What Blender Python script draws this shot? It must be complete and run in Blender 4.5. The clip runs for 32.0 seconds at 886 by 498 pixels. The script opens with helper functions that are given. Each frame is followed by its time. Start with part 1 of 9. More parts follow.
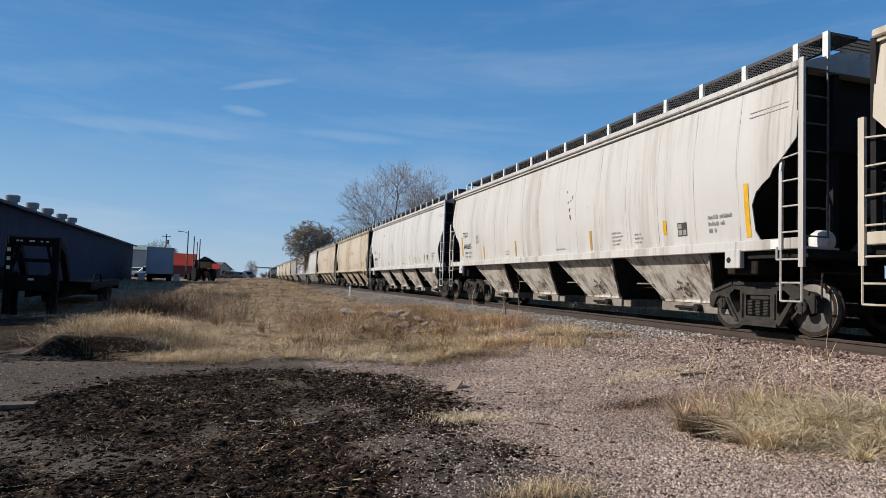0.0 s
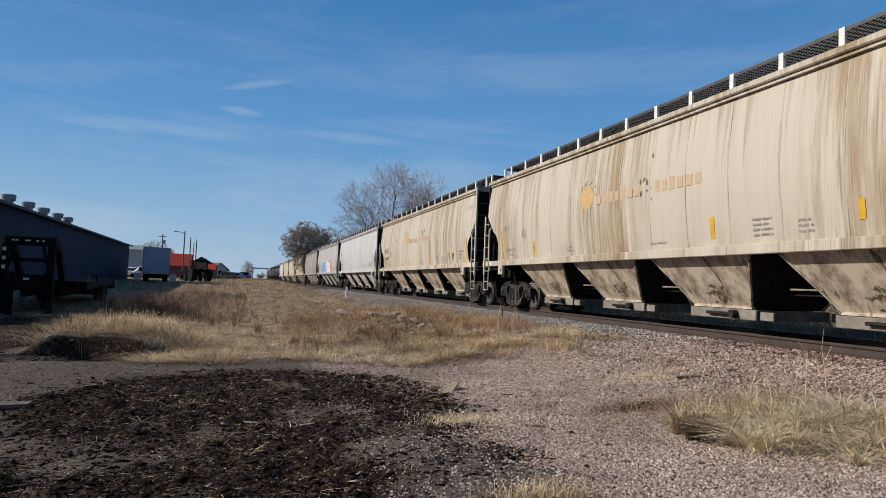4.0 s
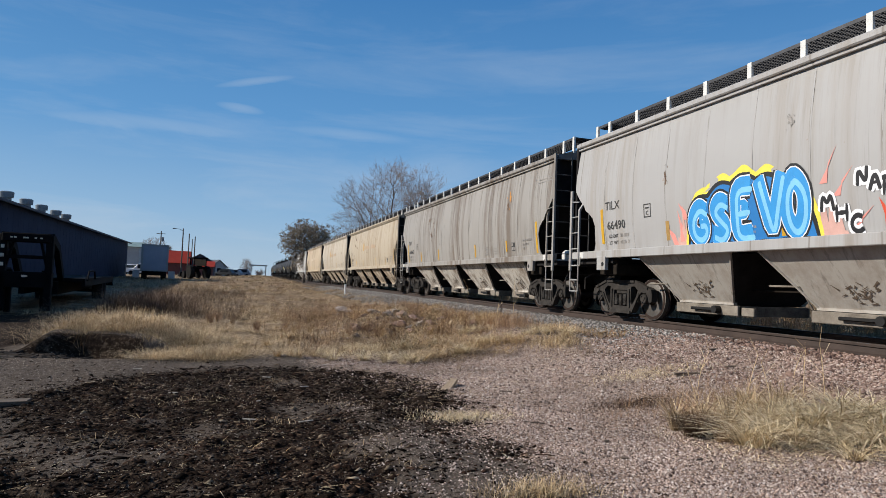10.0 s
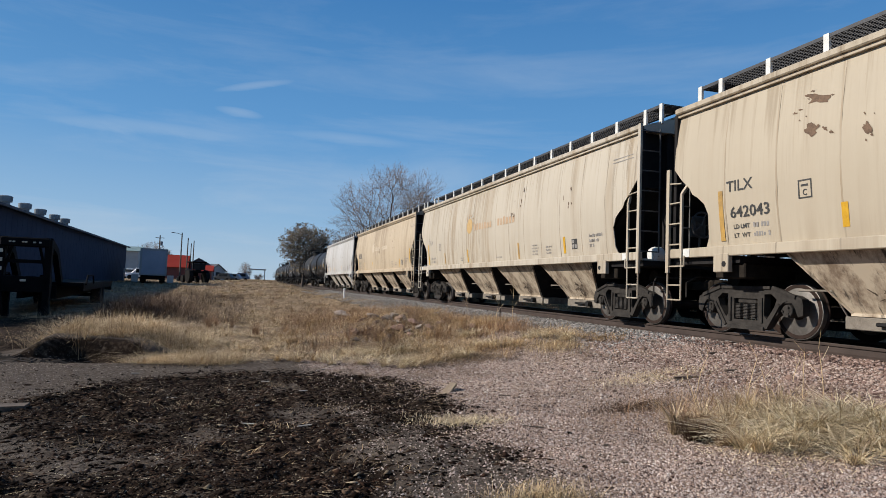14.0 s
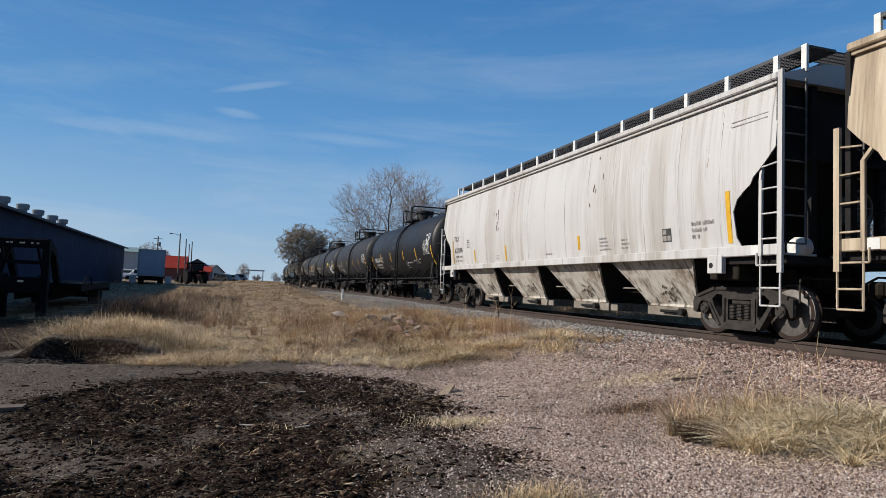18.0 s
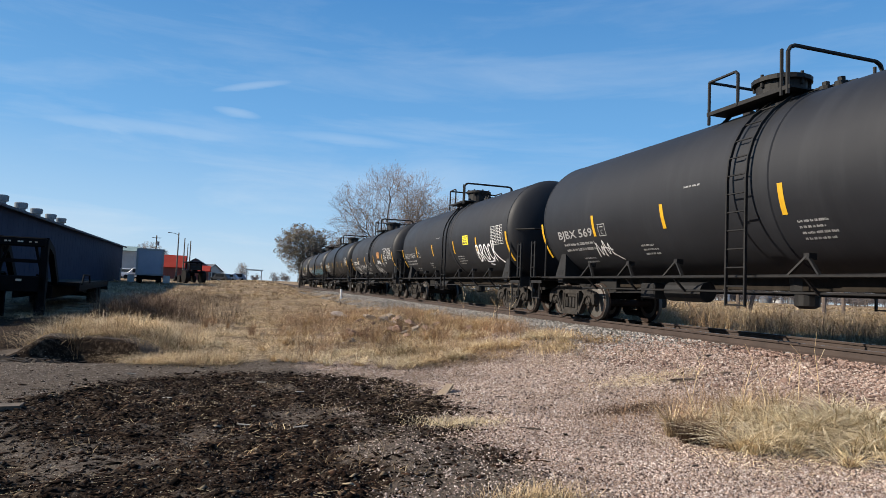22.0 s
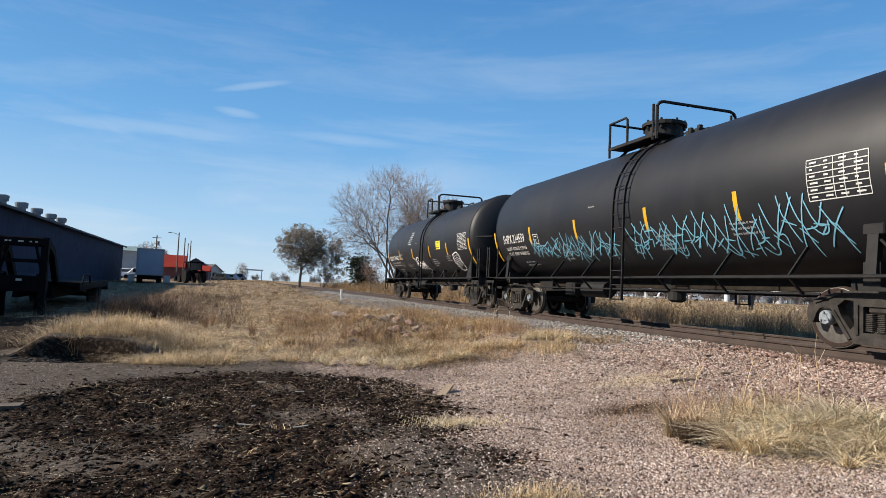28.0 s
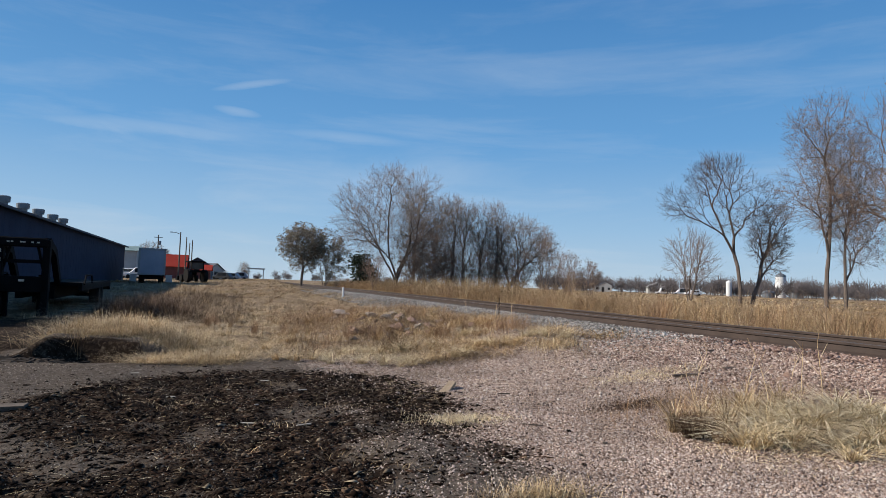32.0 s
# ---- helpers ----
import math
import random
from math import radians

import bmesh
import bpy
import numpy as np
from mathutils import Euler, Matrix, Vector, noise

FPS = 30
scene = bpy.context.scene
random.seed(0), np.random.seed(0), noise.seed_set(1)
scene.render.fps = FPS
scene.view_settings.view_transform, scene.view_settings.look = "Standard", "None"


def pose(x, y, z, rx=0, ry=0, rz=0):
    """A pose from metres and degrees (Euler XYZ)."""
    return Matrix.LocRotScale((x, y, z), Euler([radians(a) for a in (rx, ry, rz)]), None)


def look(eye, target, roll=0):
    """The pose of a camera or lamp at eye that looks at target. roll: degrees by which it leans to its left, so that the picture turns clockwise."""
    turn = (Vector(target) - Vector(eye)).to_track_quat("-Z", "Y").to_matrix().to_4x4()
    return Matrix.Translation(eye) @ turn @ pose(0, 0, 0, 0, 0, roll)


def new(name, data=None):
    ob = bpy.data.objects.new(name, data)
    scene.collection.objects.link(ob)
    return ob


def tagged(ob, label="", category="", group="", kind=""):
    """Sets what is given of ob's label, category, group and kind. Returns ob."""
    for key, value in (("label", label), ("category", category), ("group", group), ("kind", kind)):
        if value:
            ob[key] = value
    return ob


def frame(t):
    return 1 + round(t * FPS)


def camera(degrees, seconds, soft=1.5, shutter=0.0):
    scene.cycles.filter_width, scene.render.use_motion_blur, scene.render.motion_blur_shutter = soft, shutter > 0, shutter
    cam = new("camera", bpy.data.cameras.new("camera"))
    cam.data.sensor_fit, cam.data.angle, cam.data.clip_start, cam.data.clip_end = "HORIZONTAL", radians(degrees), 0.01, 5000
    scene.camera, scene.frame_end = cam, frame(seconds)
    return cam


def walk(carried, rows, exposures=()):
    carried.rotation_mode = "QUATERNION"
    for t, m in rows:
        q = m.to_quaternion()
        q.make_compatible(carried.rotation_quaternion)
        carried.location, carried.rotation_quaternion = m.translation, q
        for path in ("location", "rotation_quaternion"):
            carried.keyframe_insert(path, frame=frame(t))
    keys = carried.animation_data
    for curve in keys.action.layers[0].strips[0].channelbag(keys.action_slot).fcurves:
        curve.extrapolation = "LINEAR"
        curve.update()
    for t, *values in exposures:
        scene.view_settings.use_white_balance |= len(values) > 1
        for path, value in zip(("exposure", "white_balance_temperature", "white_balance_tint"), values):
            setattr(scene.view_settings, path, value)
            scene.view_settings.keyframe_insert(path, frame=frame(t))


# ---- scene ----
from mathutils import geometry

# World: x across the line, y along it, z up; the track's middle lies at x = TRACK_X.
EYE = Vector((0.0, 0.0, 1.35))
TRACK_X, RAIL_Z = 9.48, 0.70
cam = camera(70.13, 32.0, soft=0.85)


def aim(yaw, pitch, roll):
    a, b = radians(yaw), radians(pitch)
    way = Vector((math.sin(a) * math.cos(b), math.cos(a) * math.cos(b), math.sin(b)))
    return look(EYE, EYE + way, roll)


CAMERA_ROWS = [
    (0, 16.832, 3.130, 1.953),
    (0.5, 16.894, 3.111, 1.993),
    (1, 16.941, 3.135, 2.056),
    (1.5, 16.973, 3.185, 2.129),
    (2, 17.003, 3.237, 2.194),
    (2.5, 17.035, 3.282, 2.248),
    (3, 17.068, 3.312, 2.282),
    (3.5, 17.096, 3.319, 2.278),
    (5.5, 17.119, 3.081, 2.217),
    (6, 17.144, 3.023, 2.204),
    (6.5, 17.164, 2.989, 2.204),
    (7, 17.175, 2.980, 2.216),
    (8, 17.192, 3.000, 2.239),
    (9, 17.216, 3.021, 2.240),
    (10, 17.235, 3.027, 2.233),
    (11, 17.249, 3.070, 2.217),
    (11.5, 17.261, 3.120, 2.213),
    (12, 17.278, 3.168, 2.201),
    (12.5, 17.296, 3.215, 2.188),
    (13, 17.304, 3.273, 2.187),
    (13.5, 17.307, 3.332, 2.190),
    (14, 17.313, 3.385, 2.175),
    (14.5, 17.323, 3.435, 2.151),
    (16.5, 17.368, 3.458, 2.083),
    (17, 17.390, 3.467, 2.107),
    (17.5, 17.421, 3.474, 2.154),
    (18, 17.454, 3.492, 2.220),
    (18.5, 17.483, 3.522, 2.293),
    (19, 17.510, 3.556, 2.364),
    (19.5, 17.535, 3.585, 2.423),
    (20, 17.554, 3.598, 2.450),
    (21, 17.559, 3.576, 2.446),
    (22, 17.568, 3.516, 2.424),
    (23, 17.571, 3.461, 2.410),
    (24, 17.547, 3.462, 2.428),
    (25, 17.534, 3.487, 2.445),
    (25.5, 17.530, 3.511, 2.483),
    (27.5, 17.547, 3.525, 2.451),
    (28, 17.550, 3.525, 2.472),
    (29, 17.562, 3.527, 2.473),
    (30, 17.555, 3.529, 2.453),
    (30.5, 17.534, 3.514, 2.420),
    (31, 17.505, 3.463, 2.320),
    (31.5, 17.468, 3.374, 2.161),
    (32, 17.433, 3.262, 1.979)]
walk(cam, [(t, aim(yaw, pitch, roll)) for t, yaw, pitch, roll in CAMERA_ROWS],
     exposures=[(0, 0.06, 6500, 10), (2.0, 0.04, 6500, 10), (3.5, 0.0, 6500, 10), (8.0, -0.02, 6500, 10), (10.0, 0.04, 6500, 10), (11.5, 0.22, 6500, 10), (14.0, 0.05, 6500, 10), (18.5, 0.04, 6500, 10), (20.5, 0.38, 6700, 10), (23.0, 0.48, 6900, 10), (30.0, 0.48, 6900, 10), (31.0, 0.38, 6800, 10), (32.0, 0.20, 6700, 10)])

# ---- light ----
SUN_AZ, SUN_EL = 283.0, 31.0     # degrees from +y towards +x, and height
sun_way = Vector((math.sin(radians(SUN_AZ)) * math.cos(radians(SUN_EL)),
                  math.cos(radians(SUN_AZ)) * math.cos(radians(SUN_EL)), math.sin(radians(SUN_EL))))
sun = new("sun", bpy.data.lights.new("sun", "SUN"))
sun.data.energy, sun.data.angle, sun.data.color = 5.8, radians(0.55), (1.0, 0.93, 0.83)
sun.matrix_world = look(sun_way * 50, (0, 0, 0))
world = bpy.data.worlds.new("world")
scene.world = world
world.use_nodes = True
wt = world.node_tree
wn, wl = wt.nodes, wt.links


def sky_math(op, a, b=0.0, clamp=False):
    n = wn.new("ShaderNodeMath")
    n.operation, n.use_clamp = op, clamp
    for i, v in enumerate((a, b)):
        if isinstance(v, (int, float)):
            n.inputs[i].default_value = v
        else:
            wl.new(v, n.inputs[i])
    return n.outputs[0]


def sky_ramp(fac, stops):
    r = wn.new("ShaderNodeValToRGB")
    els = r.color_ramp.elements
    while len(els) < len(stops):
        els.new(0.5)
    for e, (pos, col) in zip(els, stops):
        e.position, e.color = pos, (*col, 1)
    wl.new(fac, r.inputs[0])
    return r.outputs[0]


def sky_mix(fac, a, b, mode="MIX"):
    n = wn.new("ShaderNodeMix")
    n.data_type, n.blend_type = "RGBA", mode
    for sock, v in ((0, fac), (6, a), (7, b)):
        if isinstance(v, (int, float)):
            n.inputs[sock].default_value = v
        elif isinstance(v, tuple):
            n.inputs[sock].default_value = (*v, 1)
        else:
            wl.new(v, n.inputs[sock])
    return n.outputs[2]


sky = wn.new("ShaderNodeTexSky")
sky.sky_type, sky.sun_disc = "NISHITA", False
sky.sun_elevation, sky.sun_rotation = radians(SUN_EL), radians(SUN_AZ)
sky.air_density, sky.dust_density, sky.ozone_density = 1.0, 0.2, 3.0
sky_dir = wn.new("ShaderNodeTexCoord").outputs["Generated"]
sky_sep = wn.new("ShaderNodeSeparateXYZ")
wl.new(sky_dir, sky_sep.inputs[0])
up = sky_sep.outputs[2]
# a clear winter sky: pale blue-white over the horizon, deep blue above
clear = sky_ramp(up, [(0.0, (4.7, 6.3, 7.9)), (0.09, (3.1, 5.3, 7.9)), (0.22, (1.35, 3.7, 7.2)), (0.45, (0.52, 2.2, 5.4)), (1.0, (0.25, 1.1, 3.2))])
blue = sky_mix(0.93, sky.outputs[0], clear)
# thin high cloud drawn out along the wind
wisp = wn.new("ShaderNodeMapping")
wisp.inputs["Rotation"].default_value = (0.0, 0.0, radians(-18))
wisp.inputs["Scale"].default_value = (1.3, 1.3, 9.0)
wl.new(sky_dir, wisp.inputs["Vector"])
cloud = wn.new("ShaderNodeTexNoise")
cloud.inputs["Scale"].default_value, cloud.inputs["Detail"].default_value, cloud.inputs["Roughness"].default_value = 2.2, 6.0, 0.6
cloud.inputs["Distortion"].default_value = 0.4
wl.new(wisp.outputs[0], cloud.inputs["Vector"])
veil = sky_math("MULTIPLY", sky_ramp(cloud.outputs["Fac"], [(0.46, (0, 0, 0)), (0.78, (1, 1, 1))]), sky_ramp(up, [(0.0, (0.42, 0.42, 0.42)), (0.2, (0.22, 0.22, 0.22)), (0.5, (0.10, 0.10, 0.10))]))
blue = sky_mix(veil, blue, (6.6, 7.4, 8.3))


def streak(yaw, pitch, lean, long, thin, strength):
    """A single drawn-out wisp of cirrus about a direction of the sky."""
    global blue
    a, b = radians(yaw), radians(pitch)
    ahead = Vector((math.sin(a) * math.cos(b), math.cos(a) * math.cos(b), math.sin(b)))
    side = Vector((math.cos(a), -math.sin(a), 0))
    over = side.cross(ahead)
    c, s = math.cos(radians(lean)), math.sin(radians(lean))
    along, across = side * c + over * s, over * c - side * s

    def dot(v, w):
        n = wn.new("ShaderNodeVectorMath")
        n.operation = "DOT_PRODUCT"
        wl.new(sky_dir, n.inputs[0])
        n.inputs[1].default_value = v
        return sky_math("DIVIDE", n.outputs["Value"], w)

    u, v = dot(along, long), dot(across, thin)
    wob = sky_math("MULTIPLY", sky_math("SUBTRACT", cloud.outputs["Fac"], 0.5), 3.0)
    v = sky_math("ADD", v, wob)
    d = sky_math("ADD", sky_math("MULTIPLY", u, u), sky_math("MULTIPLY", v, v))
    k = sky_math("MULTIPLY", sky_math("SUBTRACT", 1.0, d, True), strength)
    blue = sky_mix(k, blue, (6.6, 7.5, 8.4))


streak(-0.1, 16.5, 15, 0.060, 0.007, 0.20)
streak(-1.2, 14.1, -4, 0.036, 0.007, 0.20)
streak(-8.0, 12.0, 2, 0.14, 0.012, 0.16)
streak(8.5, 12.8, -2, 0.10, 0.010, 0.14)
wl.new(blue, wn["Background"].inputs[0])
wn["Background"].inputs[1].default_value = 0.085

# ---- materials ----
def nodes_of(name):
    m = bpy.data.materials.new(name)
    m.use_nodes = True
    nt = m.node_tree
    return m, nt, nt.nodes["Principled BSDF"]


def noise_node(nt, vec, scale, detail=4.0, rough=0.6):
    n = nt.nodes.new("ShaderNodeTexNoise")
    n.inputs["Scale"].default_value, n.inputs["Detail"].default_value, n.inputs["Roughness"].default_value = scale, detail, rough
    if vec is not None:
        nt.links.new(vec, n.inputs["Vector"])
    return n.outputs["Fac"]


def ramp(nt, fac, stops):
    r = nt.nodes.new("ShaderNodeValToRGB")
    els = r.color_ramp.elements
    while len(els) < len(stops):
        els.new(0.5)
    for e, (pos, col) in zip(els, stops):
        e.position = pos
        e.color = (*col, 1) if len(col) == 3 else col
    nt.links.new(fac, r.inputs[0])
    return r.outputs[0]


def mixc(nt, fac, a, b, mode="MIX"):
    n = nt.nodes.new("ShaderNodeMix")
    n.data_type, n.blend_type = "RGBA", mode
    for sock, v in ((0, fac), (6, a), (7, b)):
        if isinstance(v, (int, float)):
            n.inputs[sock].default_value = v
        elif isinstance(v, tuple):
            n.inputs[sock].default_value = (*v, 1)
        else:
            nt.links.new(v, n.inputs[sock])
    return n.outputs[2]


def mathn(nt, op, a, b=0.0, clamp=False):
    n = nt.nodes.new("ShaderNodeMath")
    n.operation, n.use_clamp = op, clamp
    for i, v in enumerate((a, b)):
        if isinstance(v, (int, float)):
            n.inputs[i].default_value = v
        else:
            nt.links.new(v, n.inputs[i])
    return n.outputs[0]


def stretch(nt, vec, sx, sy, sz, shift=0.0):
    n = nt.nodes.new("ShaderNodeMapping")
    n.inputs["Scale"].default_value = (sx, sy, sz)
    n.inputs["Location"].default_value = (shift, shift * 0.7, shift * 1.3)
    nt.links.new(vec, n.inputs["Vector"])
    return n.outputs[0]


def coords(nt, kind="Object"):
    return nt.nodes.new("ShaderNodeTexCoord").outputs[kind]


def add_bump(nt, bsdf, height, strength, dist):
    b = nt.nodes.new("ShaderNodeBump")
    b.inputs["Strength"].default_value, b.inputs["Distance"].default_value = strength, dist
    nt.links.new(height, b.inputs["Height"])
    nt.links.new(b.outputs[0], bsdf.inputs["Normal"])


def plain(name, dark, light, scale=6.0, rough=0.7, metal=0.0, bump=0.3, dist=0.004, random_by=None, fine=60.0, gloss=0.5):
    """A surface that varies between two colours at two scales."""
    m, nt, b = nodes_of(name)
    v = coords(nt)
    big, small = noise_node(nt, v, scale), noise_node(nt, v, fine, 3.0)
    mixed = mathn(nt, "ADD", mathn(nt, "MULTIPLY", big, 0.65), mathn(nt, "MULTIPLY", small, 0.35))
    col = ramp(nt, mixed, [(0.32, dark), (0.68, light)])
    if random_by:
        if random_by == "object":
            rnd = nt.nodes.new("ShaderNodeObjectInfo").outputs["Random"]
        else:
            rnd = nt.nodes.new("ShaderNodeNewGeometry").outputs["Random Per Island"]
        col = mixc(nt, 1.0, col, ramp(nt, rnd, [(0.0, (0.55, 0.55, 0.55)), (1.0, (1.35, 1.3, 1.25))]), "MULTIPLY")
    nt.links.new(col, b.inputs["Base Color"])
    b.inputs["Roughness"].default_value, b.inputs["Metallic"].default_value = rough, metal
    b.inputs["Specular IOR Level"].default_value = gloss
    if bump:
        add_bump(nt, b, small, bump, dist)
    return m


def island_mat(name, stops, rough=0.9, bump=0.0, spread=0.3, gloss=0.2):
    """Pieces of one mesh, each with a colour of its own out of the ramp."""
    m, nt, b = nodes_of(name)
    rnd = nt.nodes.new("ShaderNodeNewGeometry").outputs["Random Per Island"]
    col = ramp(nt, rnd, stops)
    n = mathn(nt, "ADD", mathn(nt, "MULTIPLY", noise_node(nt, coords(nt), 1.3, 3.0), 0.6), mathn(nt, "MULTIPLY", noise_node(nt, coords(nt), 0.25, 2.0), 0.4))
    col = mixc(nt, 1.0, col, ramp(nt, n, [(0.38, (1 - spread,) * 3), (0.62, (1 + spread * 0.5,) * 3)]), "MULTIPLY")
    nt.links.new(col, b.inputs["Base Color"])
    b.inputs["Roughness"].default_value = rough
    b.inputs["Specular IOR Level"].default_value = gloss
    if bump:
        add_bump(nt, b, noise_node(nt, coords(nt), 40.0), bump, 0.01)
    return m


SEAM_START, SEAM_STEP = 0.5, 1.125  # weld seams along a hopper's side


def hopper_paint(name, base, stain, streak, seed, rust=(0.22, 0.10, 0.04), grime=0.25, low=0.5):
    """Weathered paint: broad bands of run-down stains with drips in them, rust spots, road dirt along the lower edge."""
    m, nt, b = nodes_of(name)
    v = coords(nt)
    band = noise_node(nt, stretch(nt, v, 0.2, 0.55, 0.12, seed), 1.0, 3.0, 0.5)
    run = noise_node(nt, stretch(nt, v, 0.3, 2.6, 0.16, seed + 5), 1.0, 7.0, 0.7)
    fine = noise_node(nt, stretch(nt, v, 1.0, 14.0, 0.5, seed + 3), 1.0, 5.0, 0.7)
    cloud = noise_node(nt, stretch(nt, v, 0.5, 0.6, 0.8, seed + 9), 1.0, 6.0, 0.65)
    where = ramp(nt, band, [(0.44, (0.10,) * 3), (0.56, (1, 1, 1))])
    k = mathn(nt, "MULTIPLY", ramp(nt, run, [(0.45, (0, 0, 0)), (0.60, (1, 1, 1))]), mathn(nt, "MULTIPLY", where, min(streak * 1.25, 1.0)))
    col = mixc(nt, k, base, stain)
    k2 = mathn(nt, "MULTIPLY", ramp(nt, fine, [(0.54, (0, 0, 0)), (0.64, (1, 1, 1))]), mathn(nt, "MULTIPLY", where, streak * 0.75))
    col = mixc(nt, k2, col, tuple(c * 0.5 for c in stain))
    col = mixc(nt, mathn(nt, "MULTIPLY", ramp(nt, cloud, [(0.42, (0, 0, 0)), (0.66, (1, 1, 1))]), grime), col, tuple(c * 0.78 + s * 0.06 for c, s in zip(base, stain)))
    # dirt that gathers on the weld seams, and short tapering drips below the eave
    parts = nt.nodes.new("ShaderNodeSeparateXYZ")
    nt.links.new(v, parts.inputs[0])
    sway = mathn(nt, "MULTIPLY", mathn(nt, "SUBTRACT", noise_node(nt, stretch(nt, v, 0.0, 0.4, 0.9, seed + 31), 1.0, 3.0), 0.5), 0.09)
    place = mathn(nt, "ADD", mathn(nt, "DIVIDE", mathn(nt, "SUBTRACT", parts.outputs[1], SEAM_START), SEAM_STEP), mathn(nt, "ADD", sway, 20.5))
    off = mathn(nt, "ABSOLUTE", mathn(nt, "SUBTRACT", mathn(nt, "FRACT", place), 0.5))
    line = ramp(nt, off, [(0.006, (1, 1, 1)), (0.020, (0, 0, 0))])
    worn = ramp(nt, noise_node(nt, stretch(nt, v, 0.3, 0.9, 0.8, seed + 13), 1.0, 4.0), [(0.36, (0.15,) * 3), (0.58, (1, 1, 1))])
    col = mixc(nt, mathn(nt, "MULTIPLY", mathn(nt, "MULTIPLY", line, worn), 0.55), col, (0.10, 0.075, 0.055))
    drip = noise_node(nt, stretch(nt, v, 0.4, 7.0, 0.30, seed + 41), 1.0, 4.0, 0.6)
    fall = mathn(nt, "MULTIPLY", mathn(nt, "SUBTRACT", parts.outputs[2], 2.2), 0.11)
    runs = ramp(nt, mathn(nt, "ADD", drip, fall), [(0.70, (0, 0, 0)), (0.84, (1, 1, 1))])
    col = mixc(nt, mathn(nt, "MULTIPLY", runs, min(streak * 0.6, 0.5)), col, tuple(c * 0.72 for c in stain))
    # rust scars
    spot = noise_node(nt, stretch(nt, v, 1.0, 3.0, 1.4, seed + 21), 1.0, 8.0, 0.8)
    col = mixc(nt, mathn(nt, "MULTIPLY", ramp(nt, spot, [(0.665, (0, 0, 0)), (0.69, (1, 1, 1))]), 0.7), col, rust)
    # splashed dirt, thicker low down
    sep = nt.nodes.new("ShaderNodeSeparateXYZ")
    nt.links.new(v, sep.inputs[0])
    height = mathn(nt, "SUBTRACT", 2.0, sep.outputs[2])
    splash = mathn(nt, "MULTIPLY", mathn(nt, "MULTIPLY", height, 1.0, True), ramp(nt, run, [(0.46, (0, 0, 0)), (0.66, (1, 1, 1))]), True)
    col = mixc(nt, mathn(nt, "MULTIPLY", splash, low), col, (0.14, 0.10, 0.065))
    nt.links.new(col, b.inputs["Base Color"])
    b.inputs["Roughness"].default_value = 0.62
    b.inputs["Specular IOR Level"].default_value = 0.3
    add_bump(nt, b, mathn(nt, "ADD", band, mathn(nt, "MULTIPLY", cloud, 0.25)), 0.35, 0.03)
    return m


def bay_paint(name, base, seed, much=1.0):
    m, nt, b = nodes_of(name)
    v = coords(nt)
    a = noise_node(nt, stretch(nt, v, 1.0, 2.2, 1.6, seed), 1.3, 7.0, 0.72)
    c = noise_node(nt, stretch(nt, v, 1.0, 5.0, 1.2, seed + 5), 1.6, 6.0, 0.7)
    col = mixc(nt, mathn(nt, "MULTIPLY", ramp(nt, a, [(0.45, (0, 0, 0)), (0.62, (1, 1, 1))]), 0.85 * much), base, (0.15, 0.10, 0.065))
    col = mixc(nt, mathn(nt, "MULTIPLY", ramp(nt, c, [(0.55, (0, 0, 0)), (0.64, (1, 1, 1))]), 0.9 * much), col, (0.035, 0.026, 0.02))
    nt.links.new(col, b.inputs["Base Color"])
    b.inputs["Roughness"].default_value = 0.8
    add_bump(nt, b, c, 0.3, 0.01)
    return m


def tank_paint(name, base, dust, seed, rough=0.34):
    m, nt, b = nodes_of(name)
    v = coords(nt)
    run = noise_node(nt, stretch(nt, v, 0.6, 2.4, 0.35, seed), 1.0, 6.0, 0.65)
    cloud = noise_node(nt, stretch(nt, v, 0.6, 0.5, 0.9, seed + 4), 1.0, 4.0)
    col = mixc(nt, ramp(nt, cloud, [(0.35, (0, 0, 0)), (0.75, (1, 1, 1))]), base, tuple(c * 1.35 for c in base))
    col = mixc(nt, mathn(nt, "MULTIPLY", ramp(nt, run, [(0.5, (0, 0, 0)), (0.78, (1, 1, 1))]), 0.5), col, dust)
    nt.links.new(col, b.inputs["Base Color"])
    nt.links.new(ramp(nt, cloud, [(0.3, (rough,) * 3), (0.7, (rough + 0.12,) * 3)]), b.inputs["Roughness"])
    b.inputs["Specular IOR Level"].default_value = 0.32
    add_bump(nt, b, run, 0.12, 0.01)
    return m


M = {}
# hopper ends and slope sheets: grime, with their shade painted in as near black
M["dark_end"] = plain("grime_and_shade_steel", (0.009, 0.0085, 0.009), (0.026, 0.024, 0.024), 3.0, 0.85, gloss=0.12)
M["underframe"] = plain("underframe_grime", (0.009, 0.0075, 0.006), (0.030, 0.024, 0.019), 5.0, 0.9, gloss=0.1)
M["truck_iron"] = plain("truck_cast_iron", (0.013, 0.0115, 0.0105), (0.048, 0.042, 0.037), 7.0, 0.8, 0.0, gloss=0.2)
M["wheel_plate"] = plain("wheel_rust", (0.012, 0.0075, 0.006), (0.036, 0.021, 0.016), 5.0, 0.8, 0.0, gloss=0.2)
M["tread"] = plain("polished_tread", (0.10, 0.092, 0.085), (0.20, 0.185, 0.17), 9.0, 0.55, 0.7)
M["spring"] = plain("spring_steel", (0.020, 0.018, 0.017), (0.06, 0.052, 0.046), 20.0, 0.6, 0.3)
M["cap"] = plain("bearing_cap", (0.09, 0.11, 0.13), (0.35, 0.38, 0.40), 18.0, 0.5, 0.2)
